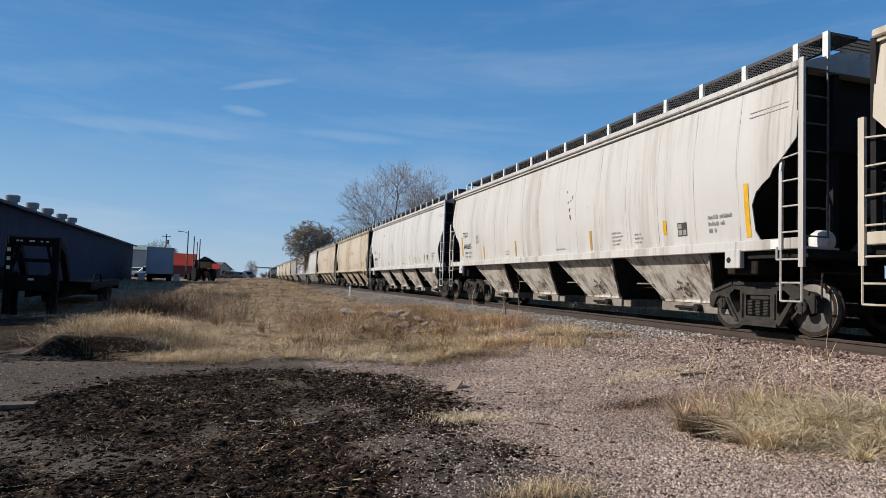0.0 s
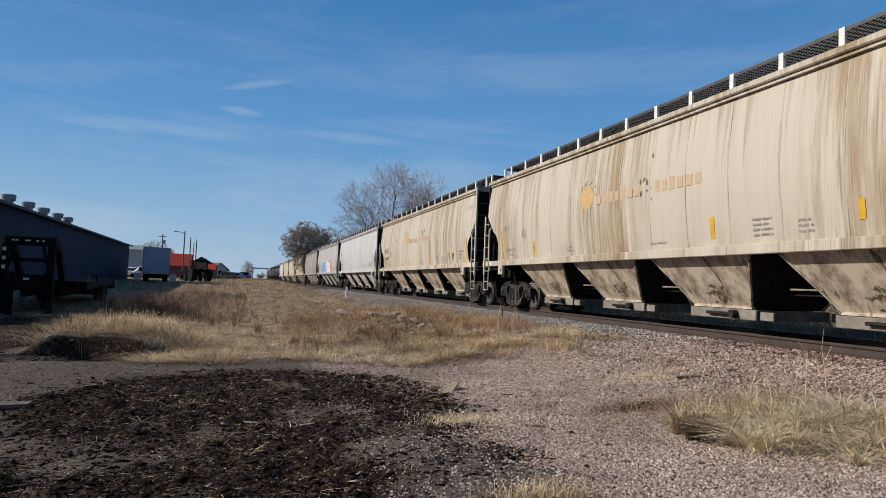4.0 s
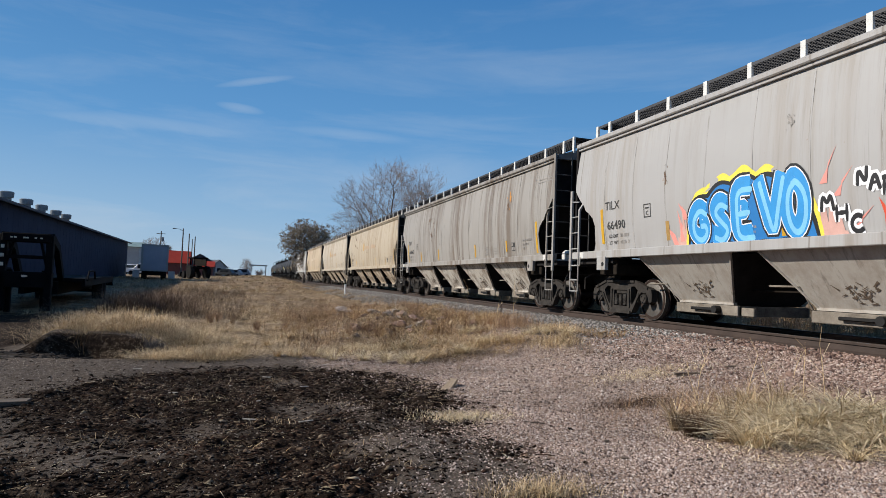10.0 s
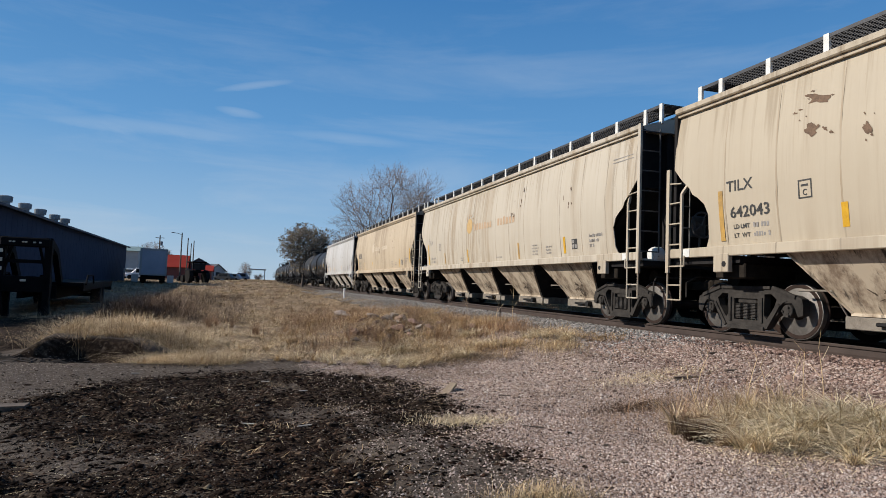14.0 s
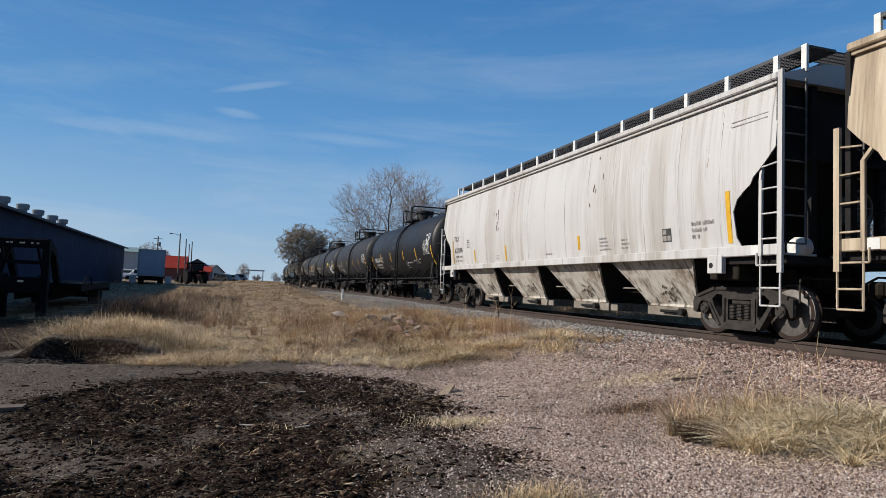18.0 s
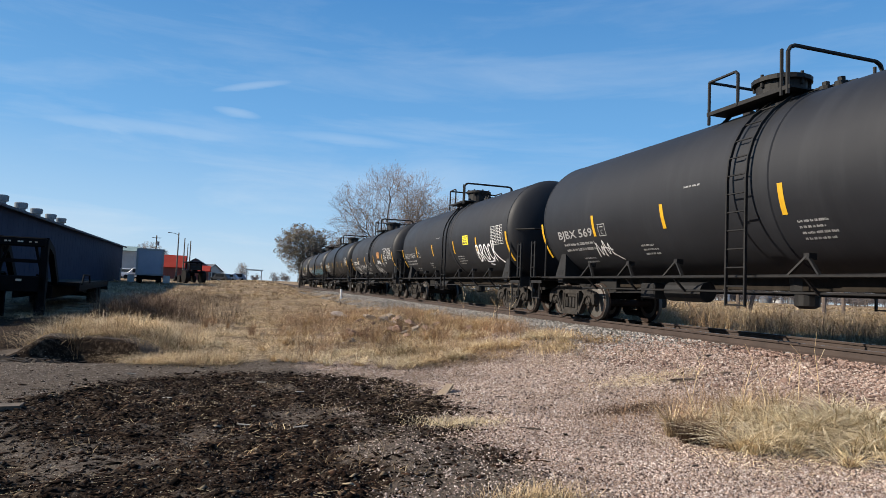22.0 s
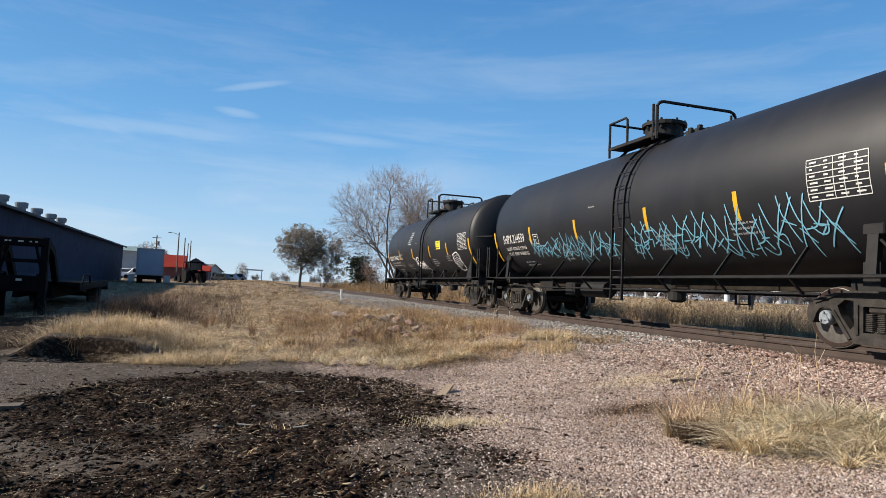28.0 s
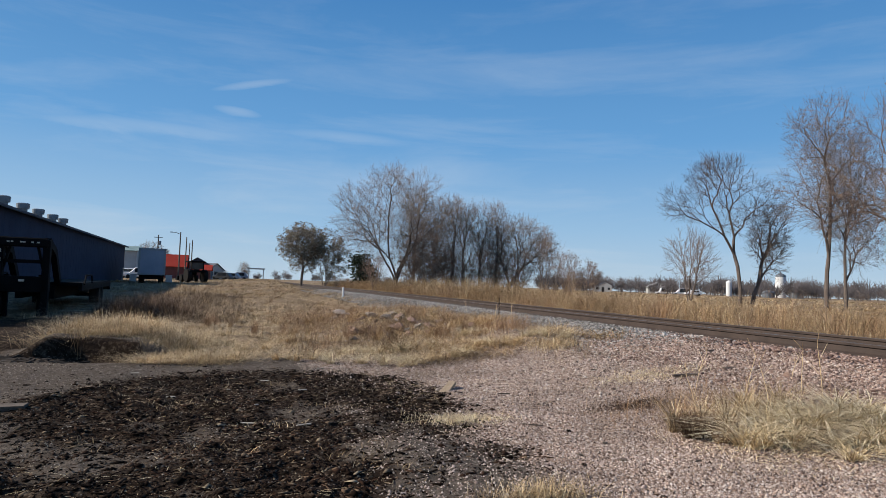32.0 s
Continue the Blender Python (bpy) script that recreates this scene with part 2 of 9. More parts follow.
M["rung_steel"] = plain("dull_rung_steel", (0.05, 0.048, 0.047), (0.14, 0.135, 0.13), 8.0, 0.6, 0.2)
M["grating"] = plain("galvanised_grating", (0.030, 0.031, 0.034), (0.07, 0.07, 0.075), 4.0, 0.6, 0.4)
M["walk_post"] = plain("walkway_post_paint", (0.46, 0.46, 0.44), (0.64, 0.63, 0.60), 6.0, 0.6)
M["outlet"] = plain("outlet_gate_paint", (0.07, 0.055, 0.042), (0.26, 0.23, 0.19), 4.0, 0.85)
M["yellow"] = plain("yellow_reflective_tape", (0.42, 0.22, 0.012), (0.62, 0.37, 0.02), 5.0, 0.45)
M["worn_yellow"] = plain("worn_yellow_tape", (0.22, 0.14, 0.05), (0.50, 0.29, 0.06), 5.0, 0.6)
M["stencil_black"] = plain("black_stencil", (0.015, 0.015, 0.016), (0.05, 0.048, 0.045), 12.0, 0.7)
M["stencil_grey"] = plain("faded_grey_stencil", (0.16, 0.15, 0.14), (0.30, 0.28, 0.26), 12.0, 0.7)
M["stencil_white"] = plain("white_stencil", (0.38, 0.38, 0.375), (0.58, 0.58, 0.57), 12.0, 0.6)
M["stencil_dim"] = plain("dim_white_stencil", (0.16, 0.16, 0.165), (0.34, 0.34, 0.34), 12.0, 0.6)
M["black_steel"] = plain("black_painted_steel", (0.006, 0.006, 0.0065), (0.018, 0.017, 0.017), 6.0, 0.65, gloss=0.25)
M["rust_scar"] = plain("rust_scar", (0.060, 0.036, 0.022), (0.17, 0.105, 0.065), 9.0, 0.85)
M["orange_scar"] = plain("orange_rust", (0.36, 0.15, 0.03), (0.50, 0.25, 0.07), 9.0, 0.85)
M["scuff"] = plain("scuffed_grime", (0.055, 0.038, 0.026), (0.14, 0.10, 0.07), 14.0, 0.9)

# ---- rolling stock ----
def mesh_of(bm, name, material):
    me = bpy.data.meshes.new(name)
    bm.to_mesh(me)
    bm.free()
    if material is not None:
        me.materials.append(material)
    return me


def part(name, bm, material, parent=None, label="", m=None):
    """One mesh object out of a bmesh or a ready mesh, under a thing or a part."""
    me = mesh_of(bm, name, material) if isinstance(bm, bmesh.types.BMesh) else bm
    ob = new(name, me)
    if m is not None:
        ob.matrix_basis = m
    ob.parent = parent
    if label:
        ob["label"] = label
    return ob


MESHES = {}


def shared(key, build, material):
    """The mesh that build() makes, once for each material."""
    if (key, material.name) not in MESHES:
        if key not in MESHES:
            MESHES[key] = mesh_of(build(), key, None)
        me = MESHES[key].copy()
        me.materials.append(material)
        MESHES[(key, material.name)] = me
    return MESHES[(key, material.name)]


def add_box(bm, x0, x1, y0, y1, z0, z1, bevel=0.0):
    r = bmesh.ops.create_cube(bm, size=1, matrix=Matrix.Translation(((x0 + x1) / 2, (y0 + y1) / 2, (z0 + z1) / 2)) @ Matrix.Diagonal((abs(x1 - x0), abs(y1 - y0), abs(z1 - z0), 1)))
    if bevel:
        es = list({e for v in r["verts"] for e in v.link_edges})
        bmesh.ops.bevel(bm, geom=es, offset=bevel, segments=1, affect="EDGES", profile=0.5)
    return r["verts"]


def box_bm(x0, x1, y0, y1, z0, z1, bevel=0.0):
    bm = bmesh.new()
    add_box(bm, x0, x1, y0, y1, z0, z1, bevel)
    return bm


def add_beam(bm, a, b, w, h, up=(1, 0, 0)):
    """A square bar from a to b; w along `up`, h across it."""
    a, b = Vector(a), Vector(b)
    d = b - a
    u = Vector(up)
    u = (u - d.normalized() * u.dot(d.normalized())).normalized()
    s = d.normalized().cross(u)
    rot = Matrix((u, s, d.normalized())).transposed().to_4x4()
    bmesh.ops.create_cube(bm, size=1, matrix=Matrix.Translation((a + b) / 2) @ rot @ Matrix.Diagonal((w, h, d.length, 1)))


def add_rod(bm, a, b, r, seg=6, r2=None):
    a, b = Vector(a), Vector(b)
    d = b - a
    m = Matrix.Translation((a + b) / 2) @ d.to_track_quat("Z", "Y").to_matrix().to_4x4()
    bmesh.ops.create_cone(bm, cap_ends=True, segments=seg, radius1=r, radius2=r if r2 is None else r2, depth=d.length, matrix=m)


def rods_bm(points, r, seg=6):
    bm = bmesh.new()
    for a, b in zip(points, points[1:]):
        add_rod(bm, a, b, r, seg)
    return bm


def lathe(bm, profile, axis="X", seg=32, shift=(0, 0, 0)):
    """Turns (along, radius) pairs about an axis."""
    rings = []
    for along, r in profile:
        ring = []
        for k in range(seg):
            a = 2 * math.pi * k / seg
            c, s = r * math.cos(a), r * math.sin(a)
            p = {"X": (along, c, s), "Y": (c, along, s), "Z": (c, s, along)}[axis]
            ring.append(bm.verts.new(Vector(p) + Vector(shift)))
        rings.append(ring)
    for r0, r1 in zip(rings, rings[1:]):
        for k in range(seg):
            bm.faces.new((r0[k], r0[(k + 1) % seg], r1[(k + 1) % seg], r1[k]))
    for ring in (rings[0], rings[-1]):
        bm.faces.new(ring)
    bmesh.ops.recalc_face_normals(bm, faces=bm.faces[:])


def smooth(me, limit=40):
    for pl in me.polygons:
        pl.use_smooth = True
    me.set_sharp_from_angle(angle=radians(limit))
    return me


# wheelsets and trucks
WHEEL_R = 0.457


def wheel_bm(side):
    bm = bmesh.new()
    s = side
    lathe(bm, [(s * 0.84, 0.10), (s * 0.84, 0.13), (s * 0.80, 0.15), (s * 0.775, 0.30), (s * 0.79, 0.375), (s * 0.83, 0.385), (s * 0.835, 0.44),
               (s * 0.825, WHEEL_R - 0.004), (s * 0.735, WHEEL_R), (s * 0.715, 0.483), (s * 0.695, 0.483), (s * 0.69, 0.40), (s * 0.74, 0.36), (s * 0.73, 0.15), (s * 0.69, 0.13), (s * 0.69, 0.10)], seg=36)
    return bm


def rim_bm(side):
    bm = bmesh.new()
    s = side
    lathe(bm, [(s * 0.828, WHEEL_R - 0.006), (s * 0.824, WHEEL_R + 0.002), (s * 0.738, WHEEL_R + 0.004), (s * 0.735, WHEEL_R - 0.003)], seg=36)
    return bm


def cap_bm(side):
    bm = bmesh.new()
    s = side
    lathe(bm, [(s * 0.92, 0.11), (s * 1.06, 0.11), (s * 1.075, 0.10), (s * 1.075, 0.055), (s * 1.085, 0.05), (s * 1.085, 0.01)], seg=14)
    for k in range(3):
        a = 2 * math.pi * k / 3
        add_rod(bm, (s * 1.07, 0.075 * math.cos(a), 0.075 * math.sin(a)), (s * 1.10, 0.075 * math.cos(a), 0.075 * math.sin(a)), 0.018, 6)
    return bm


def add_wheelset(car, y, cap_mat):
    axle = shared("axle", lambda: rods_bm([(-0.93, 0, 0), (0.93, 0, 0)], 0.085, 12), M["wheel_plate"])
    ob = part("wheelset", axle, None, car, m=pose(0, y, WHEEL_R))
    for s in (-1, 1):
        part("wheel", smooth(shared("wheel%d" % s, lambda: wheel_bm(s), M["wheel_plate"])), None, ob)
        part("tread", smooth(shared("tread%d" % s, lambda: rim_bm(s), M["tread"])), None, ob, "rail-polished steel tread")
        part("bearing_cap", shared("cap%d" % s, lambda: cap_bm(s), cap_mat), None, ob)
    return ob


def plate_bm(outer, holes, x0, x1, bevel=0.0):
    """A cast plate with openings: outline and holes in (y, z), between two x."""
    loops = [outer] + holes
    flat = [q for loop in loops for q in loop]
    tris = geometry.tessellate_polygon([[Vector((y, z, 0)) for y, z in loop] for loop in loops])
    bm = bmesh.new()
    front, back = [bm.verts.new((x0, y, z)) for y, z in flat], [bm.verts.new((x1, y, z)) for y, z in flat]
    for t in tris:
        bm.faces.new([front[k] for k in t])
        bm.faces.new([back[k] for k in reversed(t)])
    base = 0
    for loop in loops:
        n = len(loop)
        for k in range(n):
            i, j = base + k, base + (k + 1) % n
            bm.faces.new((front[i], front[j], back[j], back[i]))
        base += n
    bmesh.ops.recalc_face_normals(bm, faces=bm.faces[:])
    return bm


def side_frame_bm(side):
    """Cast side frame: arched over the bearings, a window on either side of the springs."""
    right = [(0.0, 0.86), (0.50, 0.86), (0.66, 0.82), (0.84, 0.745), (1.06, 0.71), (1.17, 0.66), (1.20, 0.56), (1.19, 0.40), (1.10, 0.37), (1.06, 0.46)]
    right += [(0.889 + 0.165 * math.cos(radians(a)), 0.455 + 0.165 * math.sin(radians(a))) for a in (20, 55, 90, 125, 160)]
    right += [(0.70, 0.40), (0.60, 0.33), (0.50, 0.18), (0.40, 0.115), (0.0, 0.10)]
    outer = right + [(-y, z) for y, z in reversed(right[1:-1])]
    holes = [[(-0.27, 0.64), (0.27, 0.64), (0.27, 0.27), (-0.27, 0.27)]]
    for e in (1, -1):
        holes.append([(e * 0.42, 0.72), (e * 0.56, 0.73), (e * 0.68, 0.64), (e * 0.62, 0.50), (e * 0.47, 0.30), (e * 0.41, 0.36)])
    bm = plate_bm(outer, holes, side * 0.93, side * 1.07)
    for e in (1, -1):  # raised rims that stiffen the casting
        for a, b in (((e * 0.36, 0.66), (e * 0.36, 0.24)), ((e * 0.74, 0.56), (e * 0.47, 0.16)), ((e * 0.60, 0.84), (e * 1.06, 0.69))):
            add_beam(bm, (side * 1.075, *a), (side * 1.075, *b), 0.04, 0.055, (1, 0, 0))
        add_box(bm, side * 0.93, side * 1.06, e * 0.889 - 0.13, e * 0.889 + 0.13, 0.575, 0.66, 0.02)
    add_beam(bm, (side * 1.075, -0.56, 0.835), (side * 1.075, 0.56, 0.835), 0.05, 0.05, (1, 0, 0))
    add_beam(bm, (side * 1.075, -0.42, 0.135), (side * 1.075, 0.42, 0.135), 0.05, 0.06, (1, 0, 0))
    add_box(bm, side * 0.90, side * 1.04, -0.22, 0.22, 0.55, 0.66, 0.02)
    return bm


def spring_bm(side):
    bm = bmesh.new()
    for y in (-0.175, 0.0, 0.175):
        prof = []
        for k in range(10):
            z = 0.29 + 0.026 * k
            prof += [(z, 0.052), (z + 0.008, 0.072), (z + 0.018, 0.072)]
        lathe(bm, prof, "Z", 8, (side * 1.03, y, 0))
    return bm


def add_truck(car, y, cap_mat, brake=True):
    bolster = bmesh.new()
    add_box(bolster, -0.95, 0.95, -0.22, 0.22, 0.55, 0.78, 0.03)
    add_box(bolster, -0.25, 0.25, -0.25, 0.25, 0.78, 0.95)
    for s in (-1, 1):
        add_beam(bolster, (-0.8, s * 0.36, 0.40), (0.8, s * 0.36, 0.40), 0.10, 0.10, (0, 0, 1))
    me = shared("truck", lambda: bolster, M["underframe"])
    truck = part("truck", me, None, car, m=pose(0, y, 0))
    for s in (-1, 1):
        part("side_frame", shared("side_frame%d" % s, lambda: side_frame_bm(s), M["truck_iron"]), None, truck, "cast iron side frame, dusty")
        part("spring_nest", shared("spring%d" % s, lambda: spring_bm(s), M["spring"]), None, truck)
    for e in (-0.889, 0.889):
        add_wheelset(car, y + e, cap_mat)


# lettering, bars and painted shapes that lie on a car's side
def side_x(z):
    """Half the width of a covered hopper at a height."""
    return 1.47 + 0.13 * math.sin(math.pi * min(max((z - 1.36) / 2.84, 0), 1))


def tank_x(z):
    return math.sqrt(max(TANK_R ** 2 - (z - TANK_Z) ** 2, 0.01))


TANK_R, TANK_Z = 1.60, 2.66
GLYPHS = {}


def text_flat(body, size):
    """Verts (reading direction, height) and faces of a line of text."""
    if (body, size) not in GLYPHS:
        cu = bpy.data.curves.new("line", "FONT")
        cu.body, cu.size, cu.resolution_u, cu.offset = body, size, 2, size * 0.012
        ob = bpy.data.objects.new("line", cu)
        scene.collection.objects.link(ob)
        me = bpy.data.meshes.new_from_object(ob.evaluated_get(bpy.context.evaluated_depsgraph_get()))
        GLYPHS[(body, size)] = ([(v.co.x, v.co.y) for v in me.vertices], [tuple(pl.vertices) for pl in me.polygons])
        bpy.data.objects.remove(ob)
        bpy.data.curves.remove(cu)
        bpy.data.meshes.remove(me)
    return GLYPHS[(body, size)]


def on_side(name, verts, faces, material, car, half, proud=0.008, label=""):
    """Lays flat (y, z) verts on the near side of a car; half(z) is its half width."""
    me = bpy.data.meshes.new(name)
    me.from_pydata([(-half(z) - proud, y, z) for y, z in verts], [], faces)
    me.materials.append(material)
    ob = part(name, me, None, car, label)
    if name.endswith(("_lines", "_stencil")) or name in ("logo_word", "lettering", "spray_line", "data_panel", "sill_stencil", "lube_grid", "logo_rays"):
        ob["kind"] = "stuff"
    return ob


def letters(car, body, y, z, size, material, half, wide=1.0, name="lettering"):
    vs, fs = text_flat(body, size)
    return on_side(name, [(y - wide * u, z + v) for u, v in vs], fs, material, car, half, 0.009)


def spread_letters(car, body, y0, y1, z, size, material, half):
    """A line of text drawn out from y0 to y1."""
    vs, fs = text_flat(body, size)
    return letters(car, body, y0, z, size, material, half, (y0 - y1) / (max(u for u, v in vs) or 1))


def word_bars(row):
    """Breaks a bar into the small uneven bars of a line that nobody can read."""
    y0, y1, z0, z1 = row
    rng = random.Random(int(y0 * 1000 + z0 * 77))
    h = z1 - z0
    out, y, run = [], y0, rng.randint(2, 6)
    while y - h * 0.5 > y1:
        w = h * rng.uniform(0.35, 0.7)
        low = rng.random() < 0.25
        out.append((y, max(y - w, y1), z0, z1 - (h * 0.25 if low else 0)))
        y -= w + h * 0.22
        run -= 1
        if run == 0:
            y -= h * 0.6
            run = rng.randint(2, 6)
    return out or [row]


def strips(car, name, rows, material, half, proud=0.008, label=""):
    """Bars (y from, y to, z from, z to), cut fine enough to follow the side."""
    vs, fs = [], []
    if name in ("weight_stencil", "lot_stencil", "small_stencil", "placard_stencil"):
        rows = [bit for row in rows for bit in word_bars(row)]
    for y0, y1, z0, z1 in rows:
        n = max(1, int(abs(z1 - z0) / 0.12))
        for k in range(n + 1):
            z = z0 + (z1 - z0) * k / n
            vs += [(y0, z), (y1, z)]
            if k:
                b = len(vs)
                fs.append((b - 4, b - 3, b - 1, b - 2))
    return on_side(name, vs, fs, material, car, half, proud, label)


def fan(car, name, outline, material, half, proud, label=""):
    """A painted blot: outline points (y, z) round their middle, in rings so that it follows the side."""
    cy, cz = sum(q[0] for q in outline) / len(outline), sum(q[1] for q in outline) / len(outline)
    n = len(outline)
    vs = [(cy, cz)]
    for f in (0.35, 0.7, 1.0):
        vs += [(cy + (y - cy) * f, cz + (z - cz) * f) for y, z in outline]
    fs = [(0, 1 + k, 1 + (k + 1) % n) for k in range(n)]
    for r in (0, 1):
        a, b = 1 + r * n, 1 + (r + 1) * n
        fs += [(a + k, b + k, b + (k + 1) % n, a + (k + 1) % n) for k in range(n)]
    return on_side(name, vs, fs, material, car, half, proud, label)


def stroke(rows, width):
    """Verts and faces of a brush line through (y, z) points."""
    vs, fs = [], []
    for i, (y, z) in enumerate(rows):
        a, b = rows[max(i - 1, 0)], rows[min(i + 1, len(rows) - 1)]
        dy, dz = b[0] - a[0], b[1] - a[1]
        d = math.hypot(dy, dz) or 1
        w = width * (0.6 if i in (0, len(rows) - 1) else 1.0) / 2
        vs += [(y - dz / d * w, z + dy / d * w), (y + dz / d * w, z - dy / d * w)]
        if i:
            fs.append((2 * i - 2, 2 * i - 1, 2 * i + 1, 2 * i))
    return vs, fs


def strokes(car, name, lines, width, material, half, proud=0.010, label=""):
    vs, fs = [], []
    for rows in lines:
        for _ in range(2 if 2 < len(rows) < 14 else 0):  # round the corners off
            rows = rows[:1] + [q for a, b in zip(rows, rows[1:]) for q in ((a[0] * 0.75 + b[0] * 0.25, a[1] * 0.75 + b[1] * 0.25), (a[0] * 0.25 + b[0] * 0.75, a[1] * 0.25 + b[1] * 0.75))] + rows[-1:]
        fine = rows[:1]
        for a, b in zip(rows, rows[1:]):  # short steps, so that the line follows the curved side
            n = max(1, int(math.hypot(b[0] - a[0], b[1] - a[1]) / 0.07))
            fine += [(a[0] + (b[0] - a[0]) * k / n, a[1] + (b[1] - a[1]) * k / n) for k in range(1, n + 1)]
        v, f = stroke(fine, width)
        fs += [tuple(k + len(vs) for k in q) for q in f]
        vs += v
    return on_side(name, vs, fs, material, car, half, proud, label)


# covered hoppers
CUT = [(1.50, 7.86), (1.56, 7.78), (1.70, 7.71), (2.13, 7.68), (2.33, 7.78), (2.45, 7.93), (2.54, 8.08), (2.66, 8.15), (2.85, 8.38), (3.08, 8.60), (3.4, 8.60), (3.8, 8.60), (4.15, 8.60)]
ENDS = 8.73


def side_sheet_bm(side):
    bm = bmesh.new()
    cols = 36
    grid = []
    for z, y_end in CUT:
        row = []
        for k in range(cols + 1):
            u = -1 + 2 * k / cols
            y = u * y_end
            dent = 0.006 * math.sin(y * 4.1 + z * 2.0) * math.sin(z * 3.0)
            row.append(bm.verts.new((side * (side_x(z) + dent), y, z)))
        grid.append(row)
    for a, b in zip(grid, grid[1:]):
        for k in range(cols):
            bm.faces.new((a[k], a[k + 1], b[k + 1], b[k]) if side > 0 else (a[k + 1], a[k], b[k], b[k + 1]))
    bmesh.ops.recalc_face_normals(bm, faces=bm.faces[:])
    bmesh.ops.solidify(bm, geom=bm.faces[:], thickness=0.02)
    if sum(f.normal.x * side for f in bm.faces if abs(f.calc_center_median().x) > side_x(f.calc_center_median().z) - 0.006) < 0:
        bmesh.ops.reverse_faces(bm, faces=bm.faces[:])
    return bm


def seam_bm(side):
    bm = bmesh.new()
    zs = [1.54 + 0.2 * k for k in range(14)]
    prev = None
    for z in zs:
        x = side * (side_x(z) + 0.001)
        row = [bm.verts.new((x, -0.014, z)), bm.verts.new((x + side * 0.0035, 0, z)), bm.verts.new((x, 0.014, z))]
        if prev:
            for k in (0, 1):
                bm.faces.new((prev[k], prev[k + 1], row[k + 1], row[k]))
        prev = row
    bmesh.ops.recalc_face_normals(bm, faces=bm.faces[:])
    return bm


def roof_bm():
    bm = bmesh.new()
    prof = [(-1.50, 4.17), (-1.50, 4.25), (-1.38, 4.30), (-1.0, 4.42), (-0.5, 4.54), (0, 4.58), (0.5, 4.54), (1.0, 4.42), (1.38, 4.30), (1.50, 4.25), (1.50, 4.17)]
    ends = []
    for y in (-8.62, 8.62):
        ends.append([bm.verts.new((x, y, z)) for x, z in prof])
    for k in range(len(prof) - 1):
        bm.faces.new((ends[0][k], ends[0][k + 1], ends[1][k + 1], ends[1][k]))
    bm.faces.new((ends[0][0], ends[1][0], ends[1][-1], ends[0][-1]))
    for e in ends:
        bm.faces.new(e)
    bmesh.ops.recalc_face_normals(bm, faces=bm.faces[:])
    return bm


def eave_bm(side):
    bm = bmesh.new()
    add_box(bm, side * 1.44, side * 1.600, -8.62, 8.62, 4.165, 4.28, 0.02)
    add_box(bm, side * 1.44, side * 1.545, -8.60, 8.60, 4.11, 4.165)
    return bm


def grating_bm(x0, x1, y0, y1, z):
    """Bearing bars lengthwise and thin cross bars."""
    bm = bmesh.new()
    n = int((x1 - x0) / 0.05)
    for k in range(n + 1):
        x = x0 + (x1 - x0) * k / n
        add_box(bm, x - 0.004, x + 0.004, y0, y1, z - 0.035, z)
    m = int((y1 - y0) / 0.11)
    for k in range(m + 1):
        y = y0 + (y1 - y0) * k / m
        add_box(bm, x0, x1, y - 0.006, y + 0.006, z - 0.03, z - 0.004)
    add_box(bm, x0 - 0.02, x0 - 0.005, y0, y1, z - 0.06, z)
    add_box(bm, x1 + 0.005, x1 + 0.02, y0, y1, z - 0.06, z)
    return bm


def bay_bm():
    bm = bmesh.new()
    top, low = [], []
    for sx, sy in ((-1, -1), (1, -1), (1, 1), (-1, 1)):
        top.append(bm.verts.new((sx * 1.44, sy * 1.32, 1.37)))
        low.append(bm.verts.new((sx * BAY_X, sy * 0.70, 0.45)))
    for k in (1, 3):  # the two faces that look sideways
        bm.faces.new((low[k], low[(k + 1) % 4], top[(k + 1) % 4], top[k]))
    bm.faces.new(low)
    bmesh.ops.recalc_face_normals(bm, faces=bm.faces[:])
    bmesh.ops.solidify(bm, geom=bm.faces[:], thickness=0.02)
    return bm


def flange_bm(s, e):
    """Stiffener along one sloping edge of a bay."""
    bm = bmesh.new()
    add_beam(bm, (s * (BAY_X + 0.012), e * 0.72, 0.46), (s * 1.452, e * 1.33, 1.37), 0.03, 0.05, (0, 1, 0))
    return bm


BAY_X = 0.80


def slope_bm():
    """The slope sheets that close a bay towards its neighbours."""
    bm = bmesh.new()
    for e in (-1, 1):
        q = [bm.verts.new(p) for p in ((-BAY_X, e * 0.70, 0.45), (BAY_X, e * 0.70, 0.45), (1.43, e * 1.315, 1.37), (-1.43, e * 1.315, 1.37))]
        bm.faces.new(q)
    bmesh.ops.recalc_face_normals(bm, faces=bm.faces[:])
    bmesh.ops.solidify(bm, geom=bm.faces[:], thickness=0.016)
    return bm


